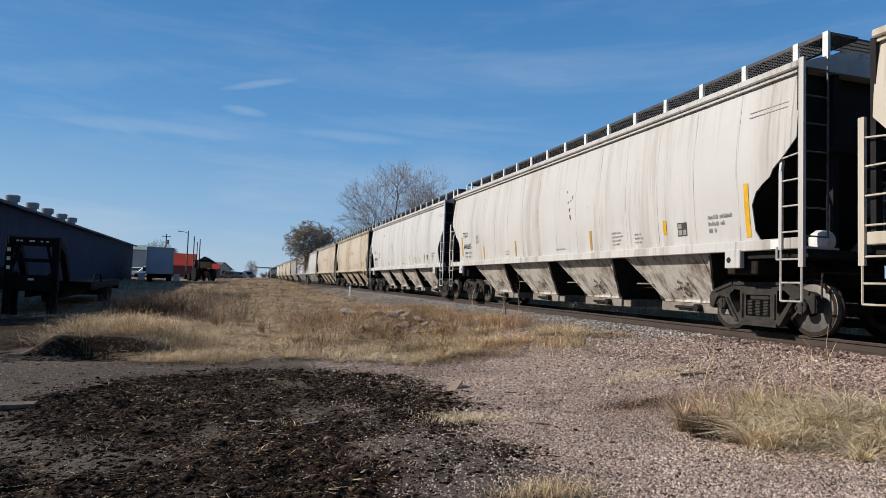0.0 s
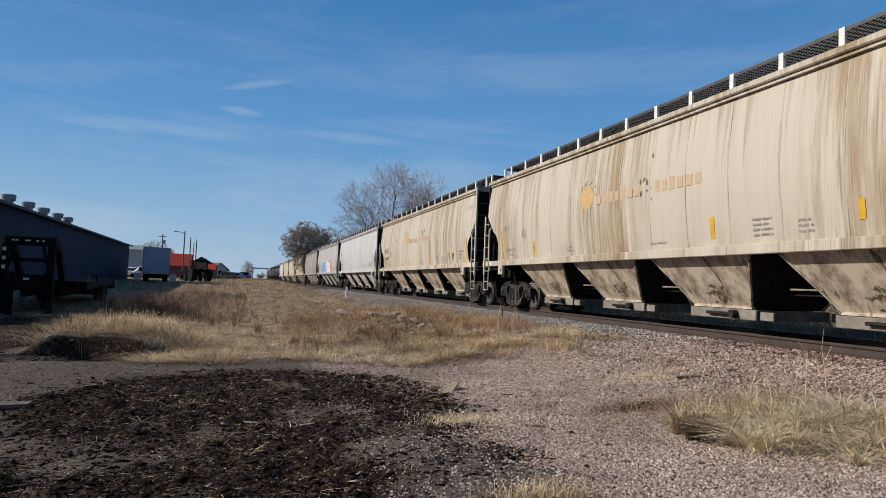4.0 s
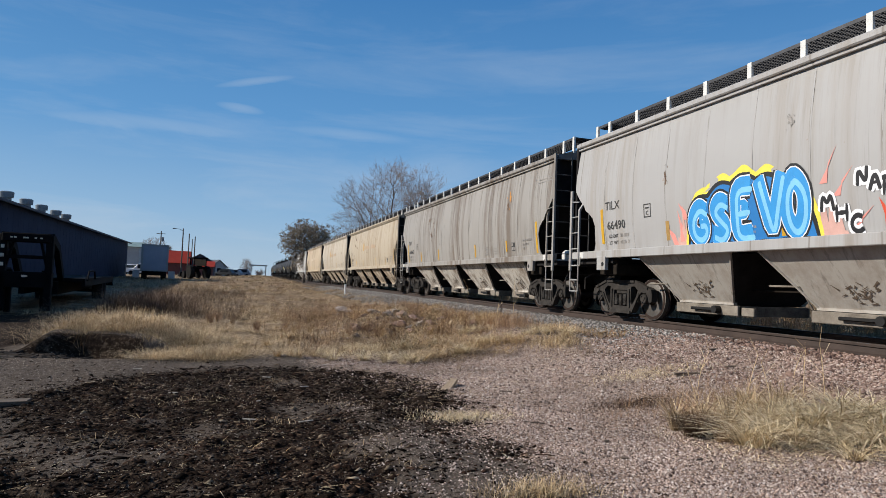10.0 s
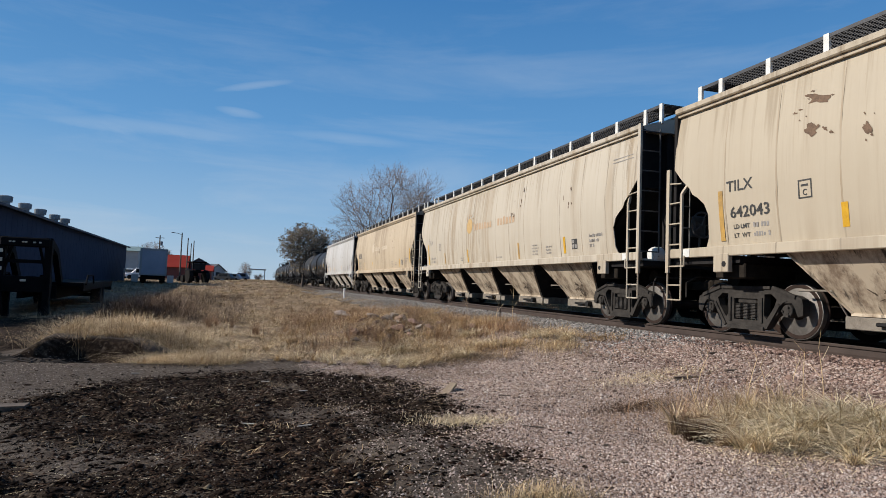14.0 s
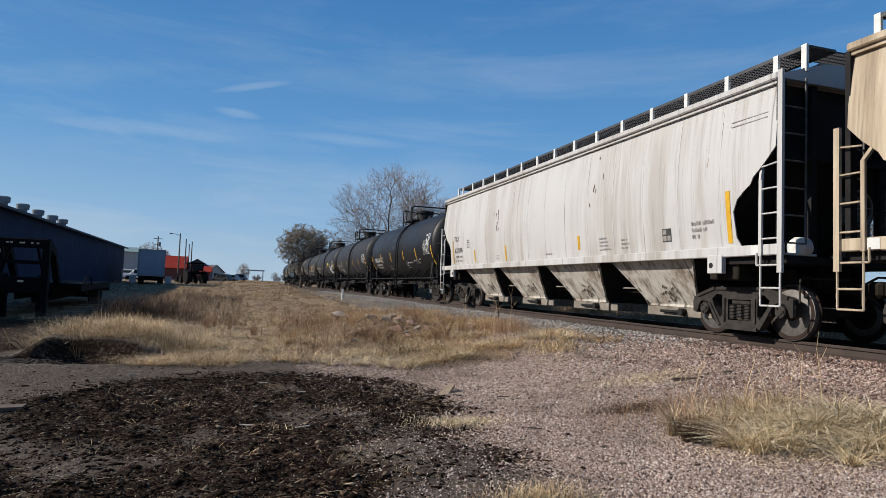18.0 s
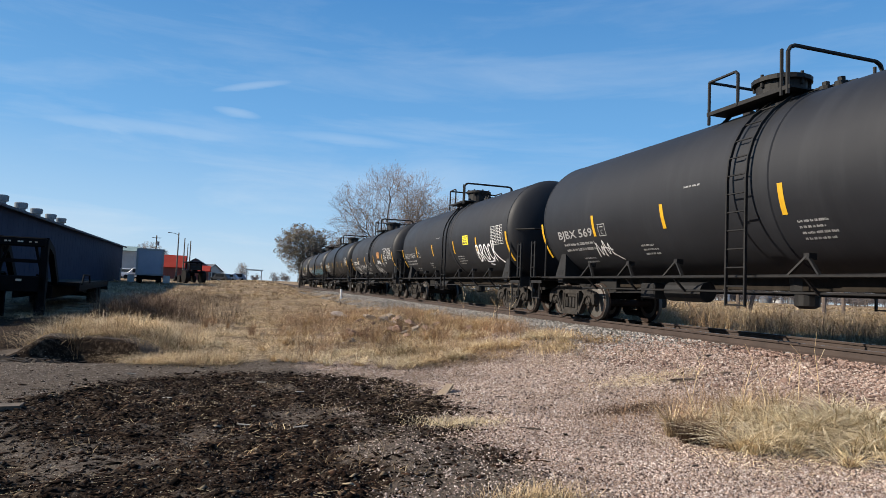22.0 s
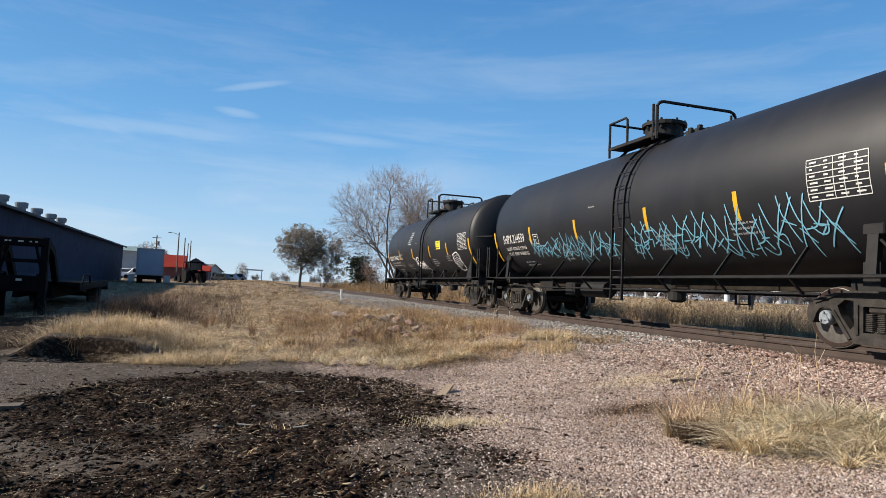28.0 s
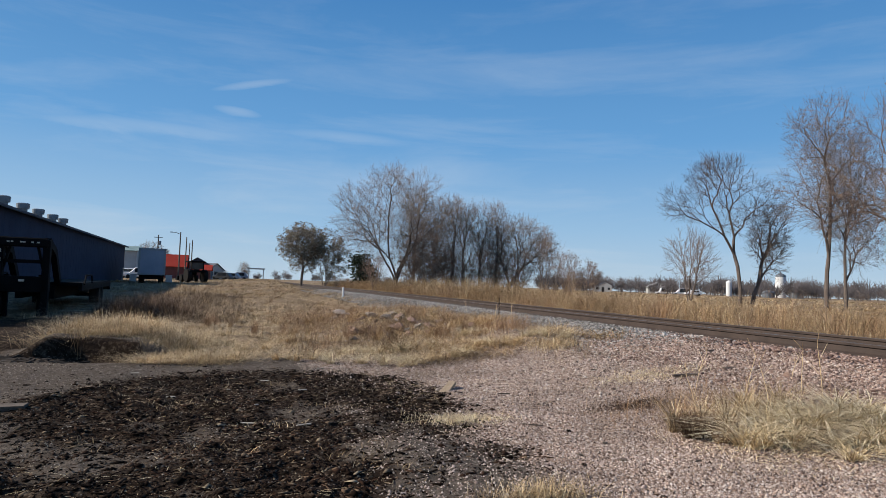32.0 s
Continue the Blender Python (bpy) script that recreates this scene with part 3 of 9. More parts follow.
def scuff_bm(s, seed):
    """Dark hand-scraped marks low on a bay's face."""
    rng = random.Random(seed)
    bm = bmesh.new()
    for _ in range(44):
        y, z = -0.12 + rng.gauss(0, 0.13), 0.72 + rng.gauss(0, 0.08)
        a, l, w = rng.uniform(-1.2, 1.2), rng.uniform(0.04, 0.13), rng.uniform(0.006, 0.018)
        if abs(z - 0.72) > 0.2:
            continue
        c, d = math.cos(a), math.sin(a)
        vs = []
        for u, v in ((-l / 2, -w), (l / 2, -w * 0.4), (l / 2, w * 0.4), (-l / 2, w)):
            yy, zz = y + u * c - v * d, z + u * d + v * c
            vs.append(bm.verts.new((s * (BAY_X + (1.44 - BAY_X) * (zz - 0.45) / 0.92 + 0.012 + 0.0006 * (_ % 5)), yy, zz)))
        bm.faces.new(vs)
    return bm


def outlet_bm():
    bm = bmesh.new()
    for s in (-1, 1):
        add_box(bm, s * (BAY_X - 0.04), s * (BAY_X + 0.05), -0.86, 0.86, 0.24, 0.43, 0.01)
    for s in (-1, 1):
        add_box(bm, -BAY_X, BAY_X, s * 0.80, s * 0.86, 0.24, 0.43)
    add_box(bm, -BAY_X, BAY_X, -0.80, 0.80, 0.36, 0.38)
    for s in (-1, 1):
        add_box(bm, s * (BAY_X - 0.02), s * (BAY_X + 0.05), -1.25, -0.95, 0.25, 0.40, 0.01)
        add_rod(bm, (s * (BAY_X + 0.25), 0.9, 0.80), (s * (BAY_X + 0.25), 1.5, 0.80), 0.018)
        add_rod(bm, (s * (BAY_X + 0.25), 0.9, 0.80), (s * BAY_X, 0.85, 0.42), 0.014)
    return bm


def capstan_bm(s):
    bm = bmesh.new()
    for _ in (0,):
        add_rod(bm, (s * (BAY_X + 0.04), -0.38, 0.34), (s * (BAY_X + 0.18), -0.38, 0.34), 0.075, 10)
        add_rod(bm, (s * (BAY_X + 0.12), -0.38, 0.34), (s * (BAY_X + 0.12), 0.30, 0.34), 0.030, 6)
    return bm


def end_sheet_bm(e):
    """The end wall over the slope sheet, with its posts; e is -1 or 1."""
    bm = bmesh.new()
    add_box(bm, -1.45, 1.45, e * 8.30, e * 8.40, 2.95, 4.18)
    add_beam(bm, (0, e * 8.36, 3.0), (0, e * 6.75, 1.38), 2.86, 0.05, (1, 0, 0))
    return bm


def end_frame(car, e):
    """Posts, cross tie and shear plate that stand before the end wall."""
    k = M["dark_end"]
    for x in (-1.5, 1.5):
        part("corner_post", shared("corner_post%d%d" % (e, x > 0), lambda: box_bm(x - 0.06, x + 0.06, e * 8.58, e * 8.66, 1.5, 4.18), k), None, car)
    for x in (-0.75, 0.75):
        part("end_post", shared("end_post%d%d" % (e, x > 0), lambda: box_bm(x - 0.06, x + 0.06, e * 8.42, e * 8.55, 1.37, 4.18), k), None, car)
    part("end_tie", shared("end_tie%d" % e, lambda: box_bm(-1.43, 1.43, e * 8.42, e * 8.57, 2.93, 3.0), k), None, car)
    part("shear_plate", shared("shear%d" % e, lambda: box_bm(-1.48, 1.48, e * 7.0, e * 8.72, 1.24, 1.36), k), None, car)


def ladder_side_bm(sx, e):
    bm = bmesh.new()
    x, y, y2 = sx * 1.62, e * ENDS, e * 8.34
    add_box(bm, x - 0.025, x + 0.025, y - 0.045, y + 0.045, 1.08, 4.27 if e < 0 else 3.10)
    add_box(bm, x - 0.02, x + 0.02, y2 - 0.03, y2 + 0.03, 1.35, 2.58)
    add_beam(bm, (x, y2, 2.57), (x - sx * 0.1, y2 - e * 0.08, 2.78), 0.05, 0.05)
    for k in range(4):
        add_rod(bm, (x, y, 1.62 + 0.40 * k), (x, y2 if k < 3 else y2 + e * 0.02, 1.62 + 0.40 * k - (0.0 if k < 3 else 0.04)), 0.016)
    return bm


def ladder_end_bm(sx, e):
    bm = bmesh.new()
    x, x2, y = sx * 1.60, sx * 1.12, e * ENDS
    add_box(bm, x2 - 0.012, x2 + 0.012, y - 0.012, y + 0.012, 1.45, 4.2 if e < 0 else 3.1)
    for k in range(7 if e < 0 else 4):
        add_rod(bm, (x, y, 1.55 + 0.43 * k), (x2, y, 1.55 + 0.43 * k), 0.014)
    return bm


def step_bm(sx, e):
    bm = bmesh.new()
    x, y, y2 = sx * 1.62, e * ENDS, e * 8.34
    for a, b in (((x, y, 1.10), (x, y, 0.56)), ((x, y, 0.56), (x, y2, 0.56)), ((x, y2, 0.56), (x, y2, 1.36)), ((x, y, 0.84), (x, y2, 0.84)),
                 ((x, y + e * 0.0, 1.20), (x, y2 - e * 0.08, 1.20)), ((x, y2 - e * 0.08, 1.20), (x, y2 - e * 0.08, 1.40))):
        add_rod(bm, a, b, 0.017)
    return bm


def coupler_bm(e, y0, y1):
    bm = bmesh.new()
    add_box(bm, -0.09, 0.09, e * y0, e * (y1 - 0.22), 0.78, 0.96, 0.02)
    add_box(bm, -0.16, 0.16, e * (y1 - 0.26), e * (y1 - 0.01), 0.74, 1.0, 0.05)
    return bm


def hose_bm(e, y):
    pts = [(0.35, e * (y - 0.5), 0.72), (0.36, e * (y - 0.25), 0.55), (0.30, e * (y - 0.08), 0.42), (0.12, e * y, 0.46)]
    return rods_bm(pts, 0.025)


def lever_bm(e, y):
    return rods_bm([(-0.1, e * (y - 0.35), 1.02), (-1.05, e * (y - 0.42), 1.02), (-1.2, e * (y - 0.30), 0.9), (-1.2, e * (y - 0.30), 0.62)], 0.016)


def brake_wheel_bm(y, z):
    bm = bmesh.new()
    n = 18
    for k in range(n):
        a, b = 2 * math.pi * k / n, 2 * math.pi * (k + 1) / n
        add_rod(bm, (0.28 * math.cos(a), y, z + 0.28 * math.sin(a)), (0.28 * math.cos(b), y, z + 0.28 * math.sin(b)), 0.022, 6)
    for k in range(5):
        a = 2 * math.pi * k / 5
        add_rod(bm, (0, y, z), (0.28 * math.cos(a), y, z + 0.28 * math.sin(a)), 0.014, 5)
    add_box(bm, -0.15, 0.15, y + 0.05, y + 0.3, z - 0.25, z + 0.2, 0.03)
    add_rod(bm, (0.05, y + 0.15, z), (0.05, y + 0.15, 1.3), 0.02)
    return bm


PANEL = 1.147  # from one side post to the next
def end_bracket_bm():
    """A rounded white casting on a flat foot."""
    bm = bmesh.new()
    lathe(bm, [(-1.22, 0.02), (-1.21, 0.13), (-1.14, 0.17), (-0.98, 0.17), (-0.92, 0.12), (-0.91, 0.02)], "X", 14, (0, -8.58, 1.50))
    add_box(bm, -1.45, -0.85, -8.70, -8.46, 1.362, 1.40, 0.008)
    return bm


POSTS = [-8.60, 8.60] + [PANEL * k for k in range(-7, 8)]


def covered_hopper(label, paint, bay_mat, scuffs=True, group="covered hopper wagons"):
    car = new("covered_hopper")
    tagged(car, label, "freight wagon", group)
    for s in (-1, 1):
        part("side_sheet", smooth(shared("side_sheet%d" % s, lambda: side_sheet_bm(s), paint), 30), None, car)
        part("eave_rail", shared("eave%d" % s, lambda: eave_bm(s), paint), None, car)
        part("side_sill", shared("sill%d" % s, lambda: box_bm(s * 1.49, s * 1.605, -8.70, 8.70, 1.36, 1.535, 0.012), paint), None, car)
        part("running_board", shared("board%d" % s, lambda: grating_bm(*sorted((s * 1.0, s * 0.42)), -8.64, 8.64, 4.80), M["grating"]), None, car, "dark galvanised steel grating")
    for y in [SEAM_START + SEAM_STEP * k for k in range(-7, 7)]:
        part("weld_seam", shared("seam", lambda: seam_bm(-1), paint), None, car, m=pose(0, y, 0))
    part("roof", shared("hopper_roof", roof_bm, paint), None, car)
    for y in (-6.4, -2.15, 2.15, 6.4):
        part("hatch", shared("hatch", lambda: box_bm(-0.32, 0.32, -1.9, 1.9, 4.50, 4.72, 0.03), paint), None, car, m=pose(0, y, 0))
    for y in POSTS:
        for s in (-1, 1):
            part("walkway_post", shared("post%d" % s, lambda: box_bm(s * 0.98, s * 1.03, -0.05, 0.05, 4.36, 4.81), M["walk_post"]), None, car, m=pose(0, y, 0))
    for e in (-1, 1):
        part("end_board", shared("endboard%d" % e, lambda: grating_bm(-1.0, 1.0, *sorted((e * 8.15, e * 8.6)), 4.795), M["grating"]), None, car)
        part("end_sheet", shared("end_sheet%d" % e, lambda: end_sheet_bm(e), M["dark_end"]), None, car, "grimy end wall and slope sheet, coloured darker for shade")
        end_frame(car, e)
        part("body_bolster", shared("hbolster%d" % e, lambda: box_bm(-1.42, 1.42, e * 6.95, e * 7.65, 0.98, 1.235, 0.02), M["underframe"]), None, car)
        part("brake_reservoir", shared("hreservoir%d" % e, lambda: rods_bm([(-0.7, e * 8.0, 1.02), (0.7, e * 8.0, 1.02)], 0.17, 12), M["underframe"]), None, car)
        part("coupler", shared("coupler%d" % e, lambda: coupler_bm(e, 8.0, 9.22), M["underframe"]), None, car)
        part("brake_hose", shared("hose%d" % e, lambda: hose_bm(e, 9.1), M["black_steel"]), None, car)
        part("uncoupling_lever", shared("lever%d" % e, lambda: lever_bm(e, 9.0), M["truck_iron"]), None, car)
        for s in (-1, 1):
            part("corner_ladder", shared("ladder%d%d" % (s, e), lambda: ladder_side_bm(s, e), paint), None, car)
            part("end_ladder", shared("eladder%d%d" % (s, e), lambda: ladder_end_bm(s, e), M["rung_steel"]), None, car)
            part("sill_step", shared("step%d%d" % (s, e), lambda: step_bm(s, e), paint), None, car)
            part("sill_plate", shared("sillplate%d%d" % (s, e), lambda: box_bm(s * 1.600, s * 1.612, e * 8.12, e * 8.30, 1.37, 1.52, 0.003), M["walk_post"]), None, car, "small white plate")
            pad = part("jacking_pad", shared("pad%d%d" % (s, e), lambda: box_bm(s * 1.52, s * 1.62, e * 7.12, e * 7.48, 1.08, 1.40, 0.01), paint), None, car)
            # hole drawn as a black disc, its inner shade put in as colour
            part("pad_hole", shared("padhole%d%d" % (s, e), lambda: rods_bm([(s * 1.615, e * 7.22, 1.22), (s * 1.625, e * 7.22, 1.22)], 0.05, 12), M["black_steel"]), None, pad)
    for y in (-5.2, -1.9, 1.4, 4.7):
        bay = part("hopper_bay", shared("bay", bay_bm, bay_mat), None, car, m=pose(0, y, 0))
        for s in (-1, 1):
            part("lower_lip", shared("lip%d" % s, lambda: box_bm(s * (BAY_X - 0.03), s * (BAY_X + 0.05), -0.76, 0.76, 0.44, 0.485), bay_mat), None, bay)
            for e in (-1, 1):
                part("flange", shared("flange%d%d" % (s, e), lambda: flange_bm(s, e), bay_mat), None, bay)
        # the shade in the gaps between bays is put into the sheets' colour
        part("slope_sheet", shared("slope", slope_bm, M["dark_end"]), None, bay, "slope sheets coloured dark for the shade between bays")
        if scuffs:
            part("scuff", shared("scuff%d" % (y > 0), lambda: scuff_bm(-1, 5 + (y > 0)), M["scuff"]), None, bay, "dark scraped marks")["kind"] = "stuff"
        part("outlet_gate", shared("outlet", outlet_bm, M["outlet"]), None, bay, "scuffed pale outlet gate")
        for s in (-1, 1):
            part("gate_capstan", shared("capstan%d" % s, lambda: capstan_bm(s), M["black_steel"]), None, bay)
    part("center_sill", shared("center_sill", lambda: box_bm(-0.34, 0.34, -8.3, 8.3, 0.80, 1.36, 0.02), M["underframe"]), None, car)
    part("brake_pipe", shared("brake_pipe", lambda: rods_bm([(-0.55, -7.9, 0.72), (-0.55, 7.9, 0.72)], 0.025), M["underframe"]), None, car)
    part("hand_brake", shared("hbrake", lambda: brake_wheel_bm(-8.72, 2.2), M["rung_steel"]), None, car)
    part("end_bracket", shared("endbracket", end_bracket_bm, M["walk_post"]), None, car, "white-painted rounded bracket on the end sill")
    for y in (-7.3, 7.3):
        add_truck(car, y, M["truck_iron"])
    return car


def hopper_marks(car, mark, number, dark, tape, seed, lot=True):
    """Reporting marks, weight lines, inspection panels and tape along the near side."""
    rng = random.Random(seed)
    half = side_x
    if mark:
        letters(car, mark, 7.20, 2.46, 0.265, dark, half, 1.08)
        letters(car, number, 7.14, 2.01, 0.265, dark, half, 1.10)
    for k, (word, z) in enumerate((("LD LMT", 1.82), ("LT  WT", 1.67))):
        spread_letters(car, word, 7.08, 6.72, z, 0.105, M["stencil_grey"] if dark != M["stencil_black"] else dark, half)
        strips(car, "weight_stencil", [(6.64, 6.25, z, z + 0.075)], M["stencil_grey"], half)
    strips(car, "plate_mark", [(5.72, 5.70, 2.17, 2.45), (5.50, 5.48, 2.17, 2.45), (5.72, 5.48, 2.43, 2.45), (5.72, 5.48, 2.17, 2.19), (5.67, 5.54, 2.35, 2.38)], dark, half)
    letters(car, "C", 5.645, 2.215, 0.13, dark, half, 0.9)
    for y, z0, z1 in ((7.40, 1.60, 2.50), (-7.52, 1.60, 2.50), (5.02, 1.60, 2.04), (2.2, 1.58, 2.06), (-2.4, 1.58, 2.06), (-5.3, 1.60, 2.06)):
        if rng.random() < 0.86:
            t0 = z0 if rng.random() < 0.6 else z0 + rng.random() * 0.2
            strips(car, "reflective_tape", [(y, y - 0.105, t0, z1)], tape if rng.random() < 0.7 else M["worn_yellow"], half, 0.007)
    strips(car, "lot_stencil", [(-6.62, -7.25 + 0.2 * k, z, z + 0.07) for k, z in enumerate((1.98, 1.86, 1.74))], M["stencil_grey"], half)
    for y, w, n in ((-3.4, 0.45, 4), (-4.3, 0.35, 3), (3.0, 0.4, 2), (-0.6, 0.6, 1)):
        strips(car, "small_stencil", [(y, y - w * (0.7 + 0.3 * rng.random()), 1.66 + 0.085 * k, 1.70 + 0.085 * k) for k in range(n)], M["stencil_grey"], half)
    strips(car, "lube_panel", [(-5.75, -6.02, 1.72, 1.98)], M["stencil_black"], half)
    strips(car, "lube_grid", [(-5.77, -5.875, 1.74, 1.84), (-5.90, -6.0, 1.74, 1.84), (-5.77, -5.875, 1.87, 1.96)], M["stencil_grey"], half, 0.011)
    strips(car, "builder_stencil", [(-7.6, -8.4, 3.68, 3.695), (-7.6, -8.4, 3.60, 3.615)], M["stencil_grey"], half)


def paint_scars(car, seed, n, material, z_from=2.6, z_to=3.6):
    """Groups of flaked chips: each a handful of small ragged upright flecks, one above the other."""
    rng = random.Random(seed)
    for _ in range(n):
        y, z = rng.uniform(-6.5, 6.5), rng.uniform(z_from, z_to)
        vs, fs = [], []
        for k in range(rng.randint(5, 11)):
            cy, cz = y + rng.gauss(0, 0.13), z + rng.gauss(0, 0.24)
            w, h = rng.uniform(0.012, 0.05), rng.uniform(0.03, 0.14)
            slant = rng.uniform(-0.8, 0.8)
            m = 9
            ring = []
            for q in range(m):
                a = 2 * math.pi * q / m
                r = rng.uniform(0.35, 1.0)
                dz = h * math.sin(a) * r
                ring.append((cy + w * math.cos(a) * r + slant * dz * 0.4, cz + dz))
            base = len(vs)
            vs += ring
            fs.append(tuple(base + q for q in range(m)))
        on_side("flaked_patch", vs, fs, material, car, side_x, 0.006)["kind"] = "stuff"


def torn_patch(car, rng, y, z, w, h, material):
    """One ragged patch where the paint has come away, with crumbs round it."""
    vs, fs = [], []
    for k in range(7):
        f = 1.0 if k == 0 else rng.uniform(0.12, 0.3)
        cy, cz = (y, z) if k == 0 else (y + rng.gauss(0, w * 0.45), z + rng.gauss(0, h * 0.5))
        m = 15
        b = len(vs)
        for q in range(m):
            a = 2 * math.pi * q / m
            r = rng.uniform(0.35, 1.0) * f
            vs.append((cy + w / 2 * math.cos(a) * r, cz + h / 2 * math.sin(a) * r + 0.35 * h * math.cos(a) * r))
        fs.append(tuple(range(b, b + m)))
    on_side("flaked_patch", vs, fs, material, car, side_x, 0.0065)["kind"] = "stuff"


def faded_logo(car, disc, word, word2, strength_label):
    """A worn company mark: a half sun and bars where the faded name stood."""
    ring = [(1.9 + 0.30 * math.cos(a), 2.92 + 0.28 * math.sin(a)) for a in [2 * math.pi * k / 20 for k in range(20)]]
    fan(car, "logo_disc", ring, disc, side_x, 0.006, strength_label)
    rays = []
    for k in range(5):
        a = 0.6 + k * 0.55
        rays.append([(1.9 + 0.36 * math.cos(a), 2.92 + 0.34 * math.sin(a)), (1.9 + 0.46 * math.cos(a + 0.3), 2.92 + 0.46 * math.sin(a + 0.3))])
    strokes(car, "logo_rays", rays, 0.06, word, side_x)
    rng = random.Random(5)
    for start, count, ink, tall in ((1.42, 7, word, 0.22), (-0.82, 6, word2, 0.24)):
        bars, y = [], start
        for k in range(count):
            w = rng.uniform(0.13, 0.19)
            bars.append((y, y - w, 2.72, 2.72 + tall * rng.uniform(0.85, 1.1)))
            y -= w + 0.085
        strips(car, "logo_word", bars, ink, side_x, 0.006)


# tank wagons
def tank_bm():
    bm = bmesh.new()
    prof = []
    for k in range(9):
        a = math.pi / 2 * k / 8
        prof.append((-6.66 - 0.52 * math.cos(a), max(TANK_R * math.sin(a), 0.02)))
    prof += [(-3.3, TANK_R), (-0.6, TANK_R), (3.3, TANK_R), (6.66, TANK_R)]
    for k in range(1, 9):
        a = math.pi / 2 * k / 8
        prof.append((6.66 + 0.52 * math.sin(a), max(TANK_R * math.cos(a), 0.02)))
    lathe(bm, prof, "Y", 56, (0, 0, TANK_Z))
    return bm


def ring_bm(y, proud, w):
    bm = bmesh.new()
    lathe(bm, [(y - w, TANK_R - 0.01), (y - w * 0.9, TANK_R + proud), (y + w * 0.9, TANK_R + proud), (y + w, TANK_R - 0.01)], "Y", 56, (0, 0, TANK_Z))
    return bm


def sweep_bar(bm, pts, w, h):
    """One continuous flat bar through points of equal y: w across its run, h along y."""
    rings = []
    for i, p in enumerate(pts):
        a, b = Vector(pts[max(i - 1, 0)]), Vector(pts[min(i + 1, len(pts) - 1)])
        d = (b - a).normalized()
        n = Vector((d.z, 0, -d.x)) * (w / 2)
        y = Vector((0, h / 2, 0))
        p = Vector(p)
        rings.append([bm.verts.new(q) for q in (p - n - y, p + n - y, p + n + y, p - n + y)])
    for r0, r1 in zip(rings, rings[1:]):
        for k in range(4):
            bm.faces.new((r0[k], r0[(k + 1) % 4], r1[(k + 1) % 4], r1[k]))
    bm.faces.new(rings[0])
    bm.faces.new(rings[-1])
    bmesh.ops.recalc_face_normals(bm, faces=bm.faces[:])


def stile_bm(side):
    bm = bmesh.new()
    foot = side * (TANK_R + 0.10)
    pts = [(foot, 0, z) for z in (0.55, 1.1, 1.6, 2.1)] + [(side * (tank_x(max(z, TANK_Z)) + 0.10), 0, z) for z in (2.66, 3.0, 3.3, 3.6, 3.85, 4.05)] + [(side * 0.60, 0, 4.30)]
    sweep_bar(bm, pts, 0.05, 0.03)
    return bm


def add_tank_ladder(car, side):
    k = M["black_steel"]
    stiles = [part("ladder_stile", shared("stile%d" % side, lambda: stile_bm(side), k), None, car, m=pose(0, y, 0)) for y in (-0.34, -0.76)]
    for j in range(12):
        z = 0.57 + 0.31 * j
        part("rung", shared("rung", lambda: rods_bm([(0, 0, 0), (0, -0.42, 0)], 0.014), k), None, stiles[0], m=pose(side * (tank_x(max(z, TANK_Z)) + 0.10), 0, z))


def dome_bm():
    bm = bmesh.new()
    lathe(bm, [(4.10, 0.44), (4.72, 0.44), (4.72, 0.52), (4.80, 0.52), (4.82, 0.48), (4.86, 0.25), (4.88, 0.02)], "Z", 20, (0, 0.2, 0))
    for k in range(8):
        a = 2 * math.pi * k / 8
        add_rod(bm, (0.46 * math.cos(a), 0.2 + 0.46 * math.sin(a), 4.62), (0.46 * math.cos(a), 0.2 + 0.46 * math.sin(a), 4.86), 0.03, 6)
    for y in (-0.75, -1.05, 1.0):
        add_rod(bm, (0.0, y, 4.1), (0.0, y, 4.42), 0.11, 10)
        add_rod(bm, (0.0, y, 4.42), (0.0, y, 4.50), 0.06, 8)
    add_rod(bm, (0.05, -0.75, 4.42), (0.05, -1.3, 4.38), 0.03, 6)
    return bm


def dome_rails(car):
    k = M["black_steel"]
    for s in (-1, 1):
        plat = bmesh.new()
        add_box(plat, s * 0.55, s * 1.06, -1.0, 0.95, 4.205, 4.23)
        add_box(plat, s * 1.045, s * 1.065, -1.0, 0.95, 4.18, 4.25)
        for y in (-0.9, 0.0, 0.85):
            add_beam(plat, (s * 0.60, y, 4.20), (s * 1.05, y, 3.80), 0.05, 0.05)
        part("dome_platform", plat, k, car)
    part("guard_hoop", rods_bm([(-1.05, -0.95, 4.1), (-1.05, -0.95, 4.82), (-1.0, -0.95, 4.90), (-0.9, -0.95, 4.94), (0.9, -0.95, 4.94), (1.0, -0.95, 4.90), (1.05, -0.95, 4.82), (1.05, -0.95, 4.1)], 0.036), k, car)
    part("guard_hoop", rods_bm([(-1.05, 0.90, 4.0), (-1.05, 0.90, 4.84), (1.05, 0.90, 4.84), (1.05, 0.90, 4.0)], 0.030), k, car)
    for s in (-1, 1):
        part("guard_rail", rods_bm([(s * 1.05, 0.90, 4.84), (s * 1.05, 0.22, 4.84), (s * 1.05, 0.16, 4.78), (s * 1.05, 0.16, 4.2)], 0.030), k, car)
        part("guard_rail", rods_bm([(s * 1.05, -0.82, 4.1), (s * 1.05, -0.82, 4.90)], 0.030), k, car)


